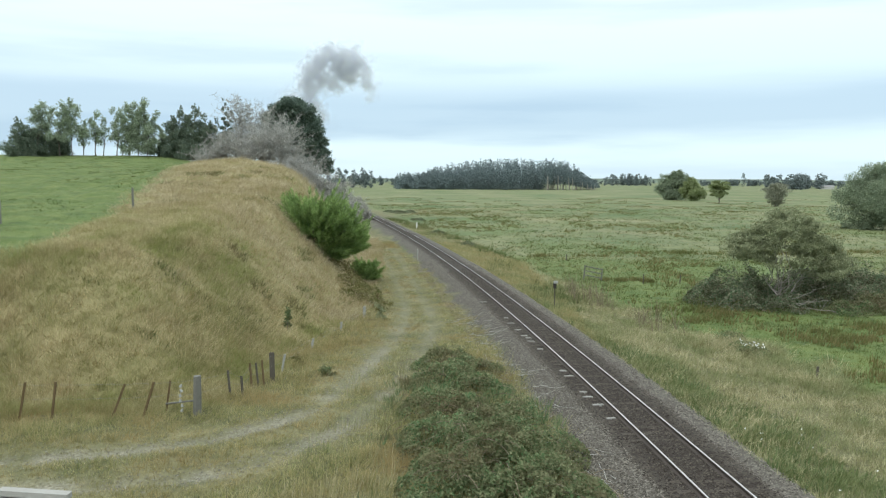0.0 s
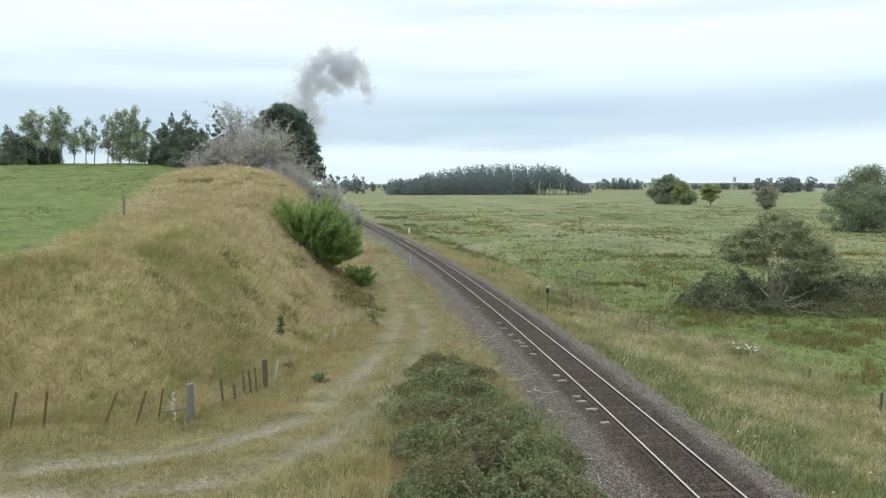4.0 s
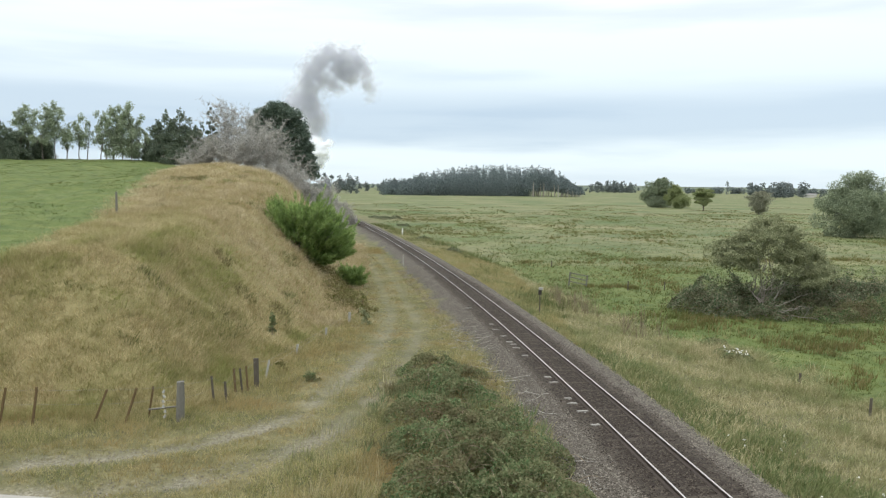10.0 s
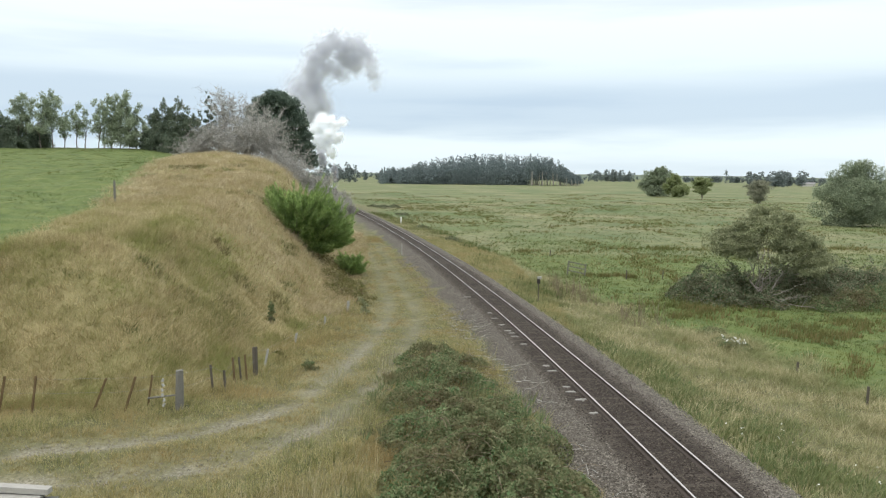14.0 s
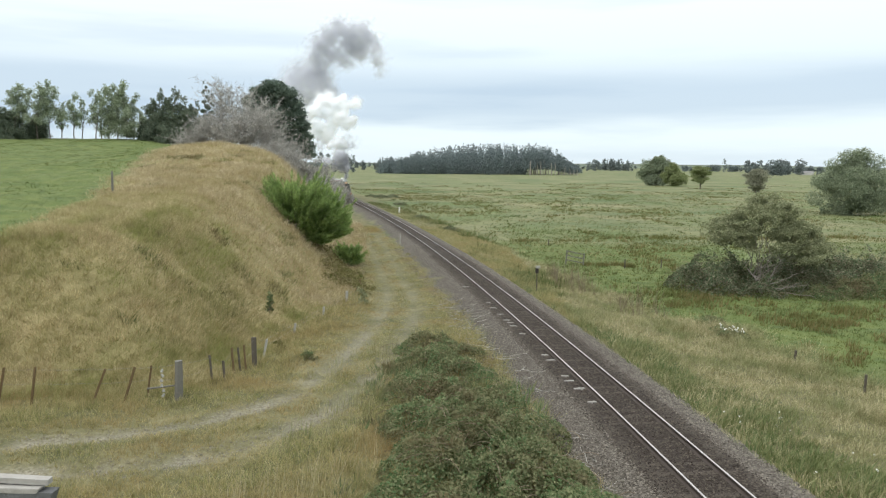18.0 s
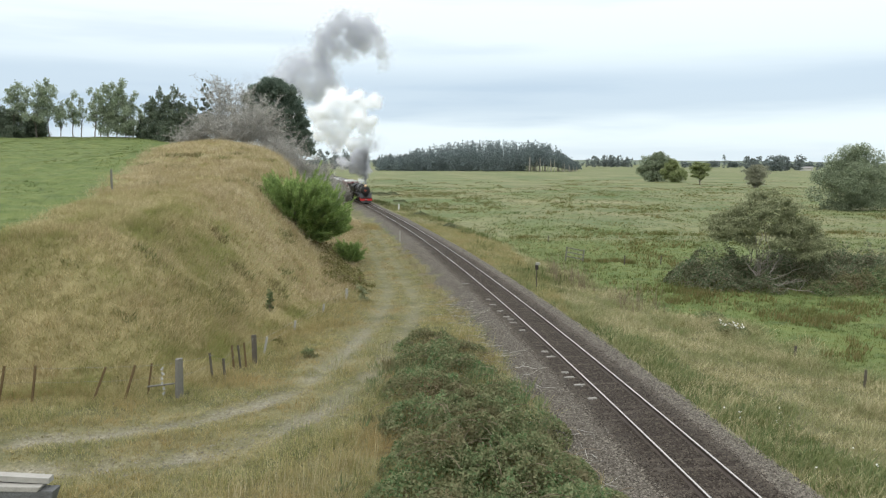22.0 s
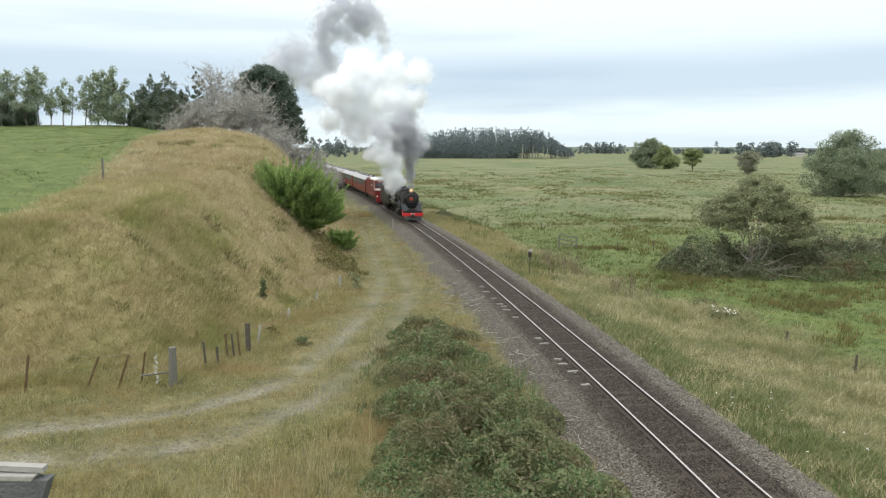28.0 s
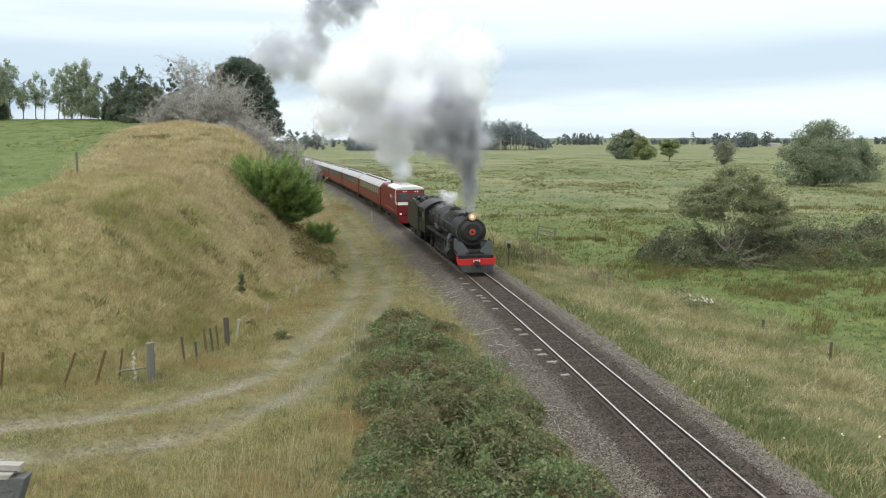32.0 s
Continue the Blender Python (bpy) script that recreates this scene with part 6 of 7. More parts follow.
def build_steam_locomotive():
    loco = tagged(new("steam_locomotive"), "black steam locomotive with red buffer beam, lit headlamp and olive tender", "steam locomotive")
    Y = lambda L: LOCO_HALF - L
    # frames and buffer beam
    bm = B()
    for s in (-1, 1):
        side_prism(bm, [(Y(0.2), 0.75), (Y(0.2), 1.25), (Y(2.5), 1.45), (Y(13.8), 1.45), (Y(13.8), 0.95), (Y(11), 0.8), (Y(4), 0.8), (Y(2), 0.95)], s * 0.42, s * 0.50)
    box(bm, 0, Y(7), 1.25, 0.8, 12, 0.15)
    part("main_frame", bm, M["frame_dark"], loco)
    bm = B()
    box(bm, 0, Y(0.12), 0.74, 2.2, 0.22, 0.38, 0.02)
    for s in (-1, 1):
        side_prism(bm, [(Y(0.0), 0.56), (Y(0.0), 0.94), (Y(0.5), 1.15), (Y(0.5), 0.75)], s * 1.08, s * 1.13)
    beam = part("buffer_beam", bm, M["red"], loco, "bright red buffer beam")
    bm = B()
    for i in range(4):
        box(bm, -0.17 + i * 0.115, Y(-0.005), 0.80, 0.06, 0.012, 0.14)
    part("number_bars", bm, M["white"], beam, "white number bars")
    bm = B()
    box(bm, 0, Y(-0.16), 0.72, 0.22, 0.4, 0.2, 0.04)
    rod(bm, (0.14, Y(0), 0.65), (0.14, Y(-0.12), 0.35), 0.03, None, 6)
    part("coupler", bm, M["frame_dark"], loco)
    bm = B()
    side_prism(bm, [(Y(0.05), 0.60), (Y(-0.28), 0.14), (Y(-0.22), 0.11), (Y(0.3), 0.4), (Y(0.3), 0.60)], -1.05, 1.05)
    for v in bm.verts:
        if v.co.z < 0.3:
            v.co.x *= 0.86
    cow = part("cowcatcher", bm, M["black"], loco, "dark grey slatted cowcatcher")
    for i in range(17):
        bm = B()
        x = -0.92 + i * 0.115
        rod(bm, (x, Y(0.0), 0.56), (x * 0.86, Y(-0.30), 0.14), 0.025, None, 5)
        part("slat", bm, M["black"], cow)
    # front deck with grey wing plates
    bm = B()
    box(bm, 0, Y(0.75), 1.10, 2.1, 1.3, 0.06, 0.01)
    box(bm, 0, Y(0.2), 1.0, 2.1, 0.16, 0.2, 0.01)
    side_prism(bm, [(Y(1.35), 1.09), (Y(1.35), 1.16), (Y(2.3), 1.82), (Y(2.3), 1.74)], -1.05, 1.05)
    part("front_deck", bm, M["black"], loco)
    for s in (-1, 1):
        bm = B()
        pts = [(s * 1.06, 1.10), (s * 1.02, 1.95), (s * 0.80, 1.95), (s * 0.36, 1.36), (s * 0.36, 1.10)]
        prism(bm, pts, Y(0.55), Y(0.60))
        side_prism(bm, [(Y(0.55), 1.28), (Y(0.55), 1.98), (Y(1.5), 2.05), (Y(1.5), 1.4)], s * 1.03, s * 1.07)
        part("wing_plate", bm, M["grey"], loco, "grey angled front plate")
        bm = B()
        rod(bm, (s * 1.09, Y(0.1), 1.2), (s * 1.09, Y(0.25), 2.15), 0.02, None, 6)
        rod(bm, (s * 1.09, Y(0.25), 2.15), (s * 1.0, Y(1.2), 2.6), 0.02, None, 6)
        part("handrail", bm, M["steel"], loco)
    # smokebox and boiler
    bm = B()
    rod(bm, (0, Y(1.35), 2.45), (0, Y(3.6), 2.45), 0.90, 0.90, 36)
    rod(bm, (0, Y(1.28), 2.45), (0, Y(1.36), 2.45), 0.86, 0.90, 36)
    box(bm, 0, Y(2.4), 1.6, 1.2, 1.6, 0.7)
    smokebox = part("smokebox", bm, M["black"], loco, smooth=False)
    bm = B()
    rod(bm, (0, Y(1.16), 2.45), (0, Y(1.28), 2.45), 0.52, 0.74, 32)
    door = part("smokebox_door", bm, M["black"], loco)
    bm = B()
    rod(bm, (0, Y(1.10), 2.45), (0, Y(1.16), 2.45), 0.19, 0.2, 24)
    part("red_disc", bm, M["disc"], door, "orange-red round plate")
    bm = B()
    rod(bm, (0, Y(1.07), 2.45), (0, Y(1.10), 2.45), 0.07, 0.08, 12)
    part("hub", bm, M["black"], door)
    for k in range(14):
        a = k * 2 * math.pi / 14
        bm = B()
        box(bm, math.cos(a) * 0.78, Y(1.25), 2.45 + math.sin(a) * 0.78, 0.07, 0.07, 0.07, 0.01)
        part("clamp", bm, M["black"], door)
    bm = B()
    rod(bm, (0, Y(3.6), 2.45), (0, Y(8.6), 2.5), 0.90, 0.98, 36)
    rod(bm, (0, Y(8.6), 2.5), (0, Y(11.6), 2.5), 0.98, 1.0, 36)
    part("boiler", bm, M["boiler"], loco, "grey-black boiler barrel", True)
    for L in (4.6, 6.0, 7.4, 8.8, 10.4):
        bm = B()
        rod(bm, (0, Y(L), 2.47), (0, Y(L + 0.07), 2.47), 0.93 + 0.016 * (L - 3.6), None, 36)
        part("boiler_band", bm, M["steel"], loco)
    bm = B()
    rod(bm, (0, Y(2.5), 3.25), (0, Y(2.5), 3.52), 0.26, 0.30, 20)
    rod(bm, (0, Y(2.5), 3.52), (0, Y(2.5), 3.56), 0.34, 0.34, 20)
    part("chimney", bm, M["black"], loco)
    bm = B()
    prism(bm, [(-0.5, 3.2), (-0.42, 3.44), (0.42, 3.44), (0.5, 3.2)], Y(3.1), Y(5.4))
    bmesh.ops.bevel(bm, geom=bm.edges[:], offset=0.06, segments=2, affect="EDGES")
    part("sandbox", bm, M["black"], loco)
    bm = B()
    rod(bm, (0, Y(6.3), 3.3), (0, Y(6.3), 3.55), 0.42, 0.34, 20)
    rod(bm, (0, Y(6.3), 3.55), (0, Y(6.3), 3.62), 0.34, 0.1, 20)
    part("steam_dome", bm, M["black"], loco, smooth=True)
    bm = B()
    rod(bm, (0, Y(9.2), 3.4), (0, Y(9.2), 3.68), 0.12, 0.1, 10)
    rod(bm, (0.25, Y(9.2), 3.4), (0.25, Y(9.2), 3.62), 0.08, 0.07, 10)
    part("safety_valve", bm, M["steel"], loco)
    # headlamp
    bm = B()
    rod(bm, (0, Y(1.15), 3.42), (0, Y(1.6), 3.42), 0.25, 0.2, 24)
    box(bm, 0, Y(1.45), 3.24, 0.2, 0.3, 0.2)
    lamp = part("headlamp", bm, M["steel"], loco, "round headlamp, lit warm yellow")
    bm = B()
    rod(bm, (0, Y(1.12), 3.42), (0, Y(1.15), 3.42), 0.22, 0.235, 24)
    part("lens", bm, M["lamp"], lamp, "glowing warm lens")
    bm = B()
    rod(bm, (0.02, Y(1.10), 3.43), (0.02, Y(1.12), 3.43), 0.10, 0.10, 16)
    part("bulb", bm, M["lamp_core"], lamp)
    # running boards, pipes, handrails
    for s in (-1, 1):
        bm = B()
        side_prism(bm, [(Y(2.2), 1.74), (Y(2.2), 1.80), (Y(11.6), 1.80), (Y(11.6), 1.70)], s * 0.72, s * 1.14)
        box(bm, s * 1.13, Y(6.9), 1.70, 0.03, 9.4, 0.16)
        part("running_board", bm, M["boiler"], loco, "grey running board")
        bm = B()
        rod(bm, (s * 0.98, Y(1.6), 2.75), (s * 1.03, Y(11.4), 2.95), 0.018, None, 6)
        part("boiler_handrail", bm, M["steel"], loco)
        bm = B()
        rod(bm, (s * 0.95, Y(3.2), 2.1), (s * 1.12, Y(3.05), 1.75), 0.13, 0.13, 10)
        rod(bm, (s * 1.12, Y(3.05), 1.75), (s * 1.02, Y(3.05), 1.2), 0.13, 0.15, 10)
        part("steam_pipe", bm, M["grey"], loco, "pale grey steam pipe elbow")
        bm = B()
        rod(bm, (s * 0.93, Y(4.2), 2.15), (s * 0.98, Y(9.0), 2.2), 0.04, None, 8)
        rod(bm, (s * 0.90, Y(5.0), 3.0), (s * 1.05, Y(5.0), 1.8), 0.03, None, 6)
        rod(bm, (s * 0.90, Y(7.4), 3.05), (s * 1.08, Y(7.4), 1.8), 0.03, None, 6)
        part("side_pipes", bm, M["steel"], loco)
        bm = B()
        rod(bm, (s * 1.0, Y(6.4), 2.05), (s * 1.0, Y(7.9), 2.05), 0.17, None, 14)
        part("air_tank", bm, M["black"], loco)
        bm = B()
        rod(bm, (s * 1.02, Y(2.35), 0.92), (s * 1.02, Y(3.55), 0.92), 0.34, None, 20)
        rod(bm, (s * 1.0, Y(2.3), 1.38), (s * 1.0, Y(3.6), 1.38), 0.16, None, 14)
        box(bm, s * 0.9, Y(2.95), 1.15, 0.4, 1.0, 0.5, 0.03)
        part("cylinder", bm, M["black"], loco)
        bm = B()
        box(bm, s * 1.02, Y(4.1), 1.06, 0.10, 1.1, 0.06)
        box(bm, s * 1.02, Y(4.1), 0.78, 0.10, 1.1, 0.06)
        box(bm, s * 1.02, Y(4.66), 1.15, 0.12, 0.10, 0.9)
        part("slide_bars", bm, M["steel"], loco)
    # wheels
    for L in (1.7, 3.4):
        wheelset("leading_wheels", Y(L), 0.38, loco)
    drivers = [wheelset("driving_wheels", Y(L), 0.685, loco) for L in (5.2, 6.7, 8.2, 9.7)]
    wheelset("trailing_wheels", Y(12.2), 0.43, loco)
    rods = []
    for s in (-1, 1):
        bm = B()
        box(bm, s * 0.76, Y(7.45), 0, 0.05, 4.7, 0.11, 0.015)
        for L in (5.2, 6.7, 8.2, 9.7):
            rod(bm, (s * 0.72, Y(L), 0), (s * 0.82, Y(L), 0), 0.10, None, 12)
        ob = part("coupling_rod", bm, M["steel"], loco, "oily steel coupling rod")
        rods.append((ob, s))
    # cab
    bm = B()
    roof = [(-1.27, 2.9)] + arc(0, 1.95, 1.66, 139, 41, 12) + [(1.27, 2.9)]
    inner = [(1.2, 2.88)] + arc(0, 1.93, 1.60, 41, 139, 12) + [(-1.2, 2.88)]
    prism(bm, roof + inner, Y(11.3), Y(14.6))
    part("cab_roof", bm, M["black"], loco)
    for s in (-1, 1):
        bm = B()
        for a, b, z0, z1 in ((11.5, 14.2, 1.2, 2.15), (11.5, 12.0, 2.15, 2.9), (13.0, 13.25, 2.15, 2.9), (14.0, 14.2, 2.15, 2.9), (11.5, 14.2, 2.72, 2.92)):
            box(bm, s * 1.235, Y((a + b) / 2), (z0 + z1) / 2, 0.04 + 0.004 * (z0 > 2.5), b - a, z1 - z0)
        side = part("cab_side", bm, M["olive"], loco, "dull olive cab side")
        bm = B()
        box(bm, s * 1.22, Y(12.5), 2.44, 0.02, 0.95, 0.54)
        part("window_pane", bm, M["glass"], side)
    bm = B()
    prism(bm, [(-1.24, 1.3), (-1.24, 2.9)] + arc(0, 1.93, 1.60, 139, 41, 10) + [(1.24, 2.9), (1.24, 1.3)], Y(11.5), Y(11.56))
    front = part("cab_front", bm, M["olive"], loco)
    for s in (-1, 1):
        bm = B()
        box(bm, s * 1.06, Y(11.48), 2.85, 0.22, 0.03, 0.5, 0.01)
        part("spectacle_window", bm, M["glass"], front)
    # tender
    bm = B()
    side_prism(bm, [(Y(15.0), 1.05), (Y(15.0), 3.1), (Y(16.0), 3.25), (Y(19.6), 3.25), (Y(20.5), 3.0), (Y(20.5), 1.05)], -1.24, 1.24)
    bmesh.ops.bevel(bm, geom=[e for e in bm.edges if abs(e.verts[0].co.x - e.verts[1].co.x) < 0.01 and e.verts[0].co.z > 2.9 and e.verts[1].co.z > 2.9], offset=0.2, segments=4, affect="EDGES")
    part("tender_body", bm, M["olive"], loco, "dull olive-black tender")
    bm = B()
    for i in range(90):
        box(bm, random.Random(i).uniform(-0.85, 0.85), Y(random.Random(i + 500).uniform(15.6, 18.6)), 3.24 + random.Random(i + 900).uniform(0, 0.16), 0.28, 0.26, 0.22, 0.04, Matrix.Rotation(i * 1.3, 4, (0.4, 0.7, 0.5)))
    part("coal", bm, M["black"], loco, "heap of black coal")
    bm = B()
    box(bm, 0, Y(17.7), 0.95, 2.2, 5.6, 0.2)
    part("tender_frame", bm, M["frame_dark"], loco)
    bogie(loco, Y(16.4), 1.6), bogie(loco, Y(19.3), 1.6)
    for s in (-1, 1):
        bm = B()
        for z in (1.5, 2.1, 2.7):
            box(bm, s * 1.27, Y(14.75), z, 0.03, 0.5, 0.03)
        rod(bm, (s * 1.27, Y(14.5), 1.2), (s * 1.27, Y(14.5), 2.8), 0.02, None, 6)
        part("grab_rail", bm, M["steel"], loco)
    bm = B()
    box(bm, 0, Y(23.4), 0.72, 0.24, 6.4, 0.16, 0.02)
    part("drawbar", bm, M["frame_dark"], loco)
    for ob in loco.children_recursive:
        ob.location = (ob.location.x * LOCO_SLIM, ob.location.y, ob.location.z * LOCO_LOW)
        round_part = LOCO_LOW if "wheel" in ob.name else 1.0
        for v in ob.data.vertices:
            v.co = (v.co.x * LOCO_SLIM, v.co.y * round_part, v.co.z * LOCO_LOW)
    return loco, drivers, rods


def build_diesel():
    """Red diesel locomotive coupled behind; origin at its middle, 11.7 m long."""
    d = tagged(new("diesel_locomotive"), "crimson diesel locomotive with white roof and white nose bands", "diesel locomotive")
    h = 5.85
    bm = B()
    side_prism(bm, [(-h, 0.95), (-h, 3.2), (h - 0.35, 3.3), (h - 0.12, 2.95), (h, 2.3), (h, 0.95)], -1.24, 1.24)
    bmesh.ops.bevel(bm, geom=bm.edges[:], offset=0.09, segments=2, affect="EDGES")
    part("body", bm, M["crimson"], d, "crimson painted body")
    bm = B()
    prism(bm, [(-1.26, 3.22), (-1.16, 3.40), (-0.6, 3.52), (0.6, 3.52), (1.16, 3.40), (1.26, 3.22)], -0.6, h - 0.2)
    bmesh.ops.bevel(bm, geom=bm.edges[:], offset=0.04, segments=2, affect="EDGES")
    part("cab_roof", bm, M["white"], d, "white cab roof")
    bm = B()
    prism(bm, [(-1.15, 3.18), (-1.0, 3.32), (1.0, 3.32), (1.15, 3.18)], -h + 0.1, -0.6)
    part("rear_roof", bm, M["crimson"], d)
    for y, w in ((0.6, 1.0), (2.2, 1.2), (3.7, 0.8)):
        bm = B()
        box(bm, 0, y, 3.54, 1.2, w, 0.07, 0.02)
        part("roof_hatch", bm, M["roof_grey"], d)
    for y in (-1.6, -3.2):
        bm = B()
        rod(bm, (0, y, 3.3), (0, y, 3.40), 0.55, 0.52, 20)
        part("radiator_fan", bm, M["black"], d)
    bm = B()
    rod(bm, (0.3, -4.6, 3.3), (0.3, -4.6, 3.6), 0.12, 0.11, 10)
    part("exhaust_stack", bm, M["black"], d)
    # white band across the nose, sweeping up behind the cab windows
    bm = B()
    box(bm, 0, h + 0.004, 2.02, 2.36, 0.03, 0.26)
    for s in (-1, 1):
        side_prism(bm, [(h - 0.75, 1.9), (h - 0.9, 2.15), (h + 0.01, 2.15), (h + 0.01, 1.9)], s * 1.235, s * 1.252)
        outline = [(h - 1.15, 2.0), (h - 1.3, 2.5), (h - 1.15, 3.0), (h - 0.7, 3.26), (h - 0.35, 3.26), (h - 0.75, 2.95), (h - 0.9, 2.5), (h - 0.75, 2.05)]
        side_prism(bm, outline, s * 1.235, s * 1.252)
    part("white_band", bm, M["white"], d, "white warning band")
    for s in (-1, 1):
        bm = B()
        box(bm, s * 0.60, h - 0.055, 2.60, 1.0, 0.04, 0.58, 0.01, Matrix.Rotation(radians(10), 4, "X"))
        part("windscreen", bm, M["glass"], d)
        bm = B()
        side_prism(bm, [(h - 0.72, 2.3), (h - 0.80, 2.6), (h - 0.62, 2.88), (h - 0.16, 2.86), (h - 0.06, 2.3)], s * 1.236, s * 1.25)
        part("side_window", bm, M["glass"], d)
        for k in range(5):
            bm = B()
            box(bm, s * 1.245, -4.9 + k * 1.15, 2.35, 0.02, 0.85, 0.8, 0.008)
            part("grille", bm, M["crimson"], d)
        for y in (2.5, 1.6):
            bm = B()
            box(bm, s * 1.25, y, 2.45, 0.02, 0.26, 0.30, 0.005)
            part("side_mark", bm, M["white"], d)
        bm = B()
        box(bm, s * 1.25, 1.0, 1.3, 0.02, 7.0, 0.07, 0.005)
        part("side_stripe", bm, M["disc"], d)
        bm = B()
        rod(bm, (s * 0.92, h, 1.12), (s * 0.92, h + 0.05, 1.12), 0.08, None, 14)
        part("marker_lamp", bm, M["marker"], d, "small white marker lamp")
        bm = B()
        rod(bm, (s * 1.3, h - 1.5, 1.1), (s * 1.3, h - 1.5, 2.5), 0.02, None, 6)
        part("grab_rail", bm, M["steel"], d)
    bm = B()
    for k in (-0.62, -0.40, 0.40, 0.62):
        box(bm, k, h - 0.185, 3.08, 0.14, 0.03, 0.12)
    part("number_bars", bm, M["white"], d)
    bm = B()
    box(bm, 0, 0, 0.85, 2.2, 2 * h - 0.4, 0.3)
    box(bm, 0, 0, 0.55, 1.9, 3.2, 0.5, 0.05)
    part("underframe", bm, M["frame_dark"], d)
    bm = B()
    box(bm, 0, h - 0.05, 0.62, 2.2, 0.2, 0.66, 0.03)
    part("front_skirt", bm, M["crimson"], d)
    bogie(d, 3.7, 2.2, 0.45), bogie(d, -3.7, 2.2, 0.45)
    return d


def build_carriage():
    """Passenger carriage, 20.6 m long, origin at its middle."""
    c = tagged(new("passenger_carriage"), "red-brown wooden passenger carriage with a grey arched roof", "carriage", "carriages of the train")
    h = 10.2
    for s in (-1, 1):
        bm = B()
        box(bm, s * 1.23, 0, 1.45, 0.06, 2 * h, 0.95)
        side = part("side_wall", bm, M["carriage"], c)
        bm = B()
        box(bm, s * 1.225, 0, 2.36, 0.05, 2 * h - 2.6, 0.88)
        part("window_strip", bm, M["window"], side, "dull grey-olive upper side")
        for k in range(11):
            y = -h + 1.7 + k * (2 * h - 3.4) / 10
            bm = B()
            box(bm, s * 1.252, y, 2.36, 0.02, 1.15, 0.66, 0.01)
            part("window", bm, M["glass"], side)
        for k in range(2):
            bm = B()
            box(bm, s * 1.245, (-1) ** k * (h - 0.66), 1.9, 0.05, 1.28, 1.84, 0.01)
            part("door", bm, M["carriage"], side)
        bm = B()
        box(bm, s * 1.25, 0, 2.84, 0.06, 2 * h, 0.08)
        part("cant_rail", bm, M["carriage"], side)
    for e in (-1, 1):
        bm = B()
        prism(bm, [(-1.22, 1.0), (-1.22, 2.86)] + arc(0, 1.45, 1.87, 131, 49, 8) + [(1.22, 2.86), (1.22, 1.0)], e * (h - 0.06), e * h)
        end = part("end_wall", bm, M["carriage"], c, "red end wall")
        bm = B()
        box(bm, 0, e * (h + 0.18), 2.0, 0.9, 0.36, 1.9, 0.05)
        part("gangway", bm, M["frame_dark"], end)
    bm = B()
    out = [(-1.33, 2.82)] + arc(0, 1.45, 1.93, 132, 48, 14) + [(1.33, 2.82)]
    inn = [(1.25, 2.84)] + arc(0, 1.45, 1.86, 48, 132, 14) + [(-1.25, 2.84)]
    prism(bm, out + inn, -h - 0.15, h + 0.15)
    roof = part("roof", bm, M["roof_grey"], c, "grey arched roof")
    for k in range(9):
        y = -h + 1.6 + k * (2 * h - 3.2) / 8
        for x in (-0.30, 0.42):
            bm = B()
            box(bm, x, y, 3.385, 0.26, 0.34, 0.13, 0.02)
            part("roof_vent", bm, M["frame_dark"], roof)
    bm = B()
    box(bm, 0, 0, 0.88, 2.3, 2 * h, 0.2)
    for s in (-1, 1):
        side_prism(bm, [(-5, 0.8), (-3.4, 0.45), (3.4, 0.45), (5, 0.8), (5, 0.74), (3.4, 0.38), (-3.4, 0.38), (-5, 0.74)], s * 0.98, s * 1.03)
    box(bm, 0.7, 1.2, 0.6, 0.6, 1.4, 0.45, 0.04)
    box(bm, -0.7, -1.4, 0.6, 0.6, 1.2, 0.45, 0.04)
    part("underframe", bm, M["frame_dark"], c)
    bogie(c, 7.1, 2.0), bogie(c, -7.1, 2.0)
    return c


LOCO, DRIVERS, RODS = build_steam_locomotive()
DIESEL = build_diesel()
CARRIAGES = [build_carriage()]
for _i in range(6):
    CARRIAGES.append(copy_thing(CARRIAGES[0], Matrix()))


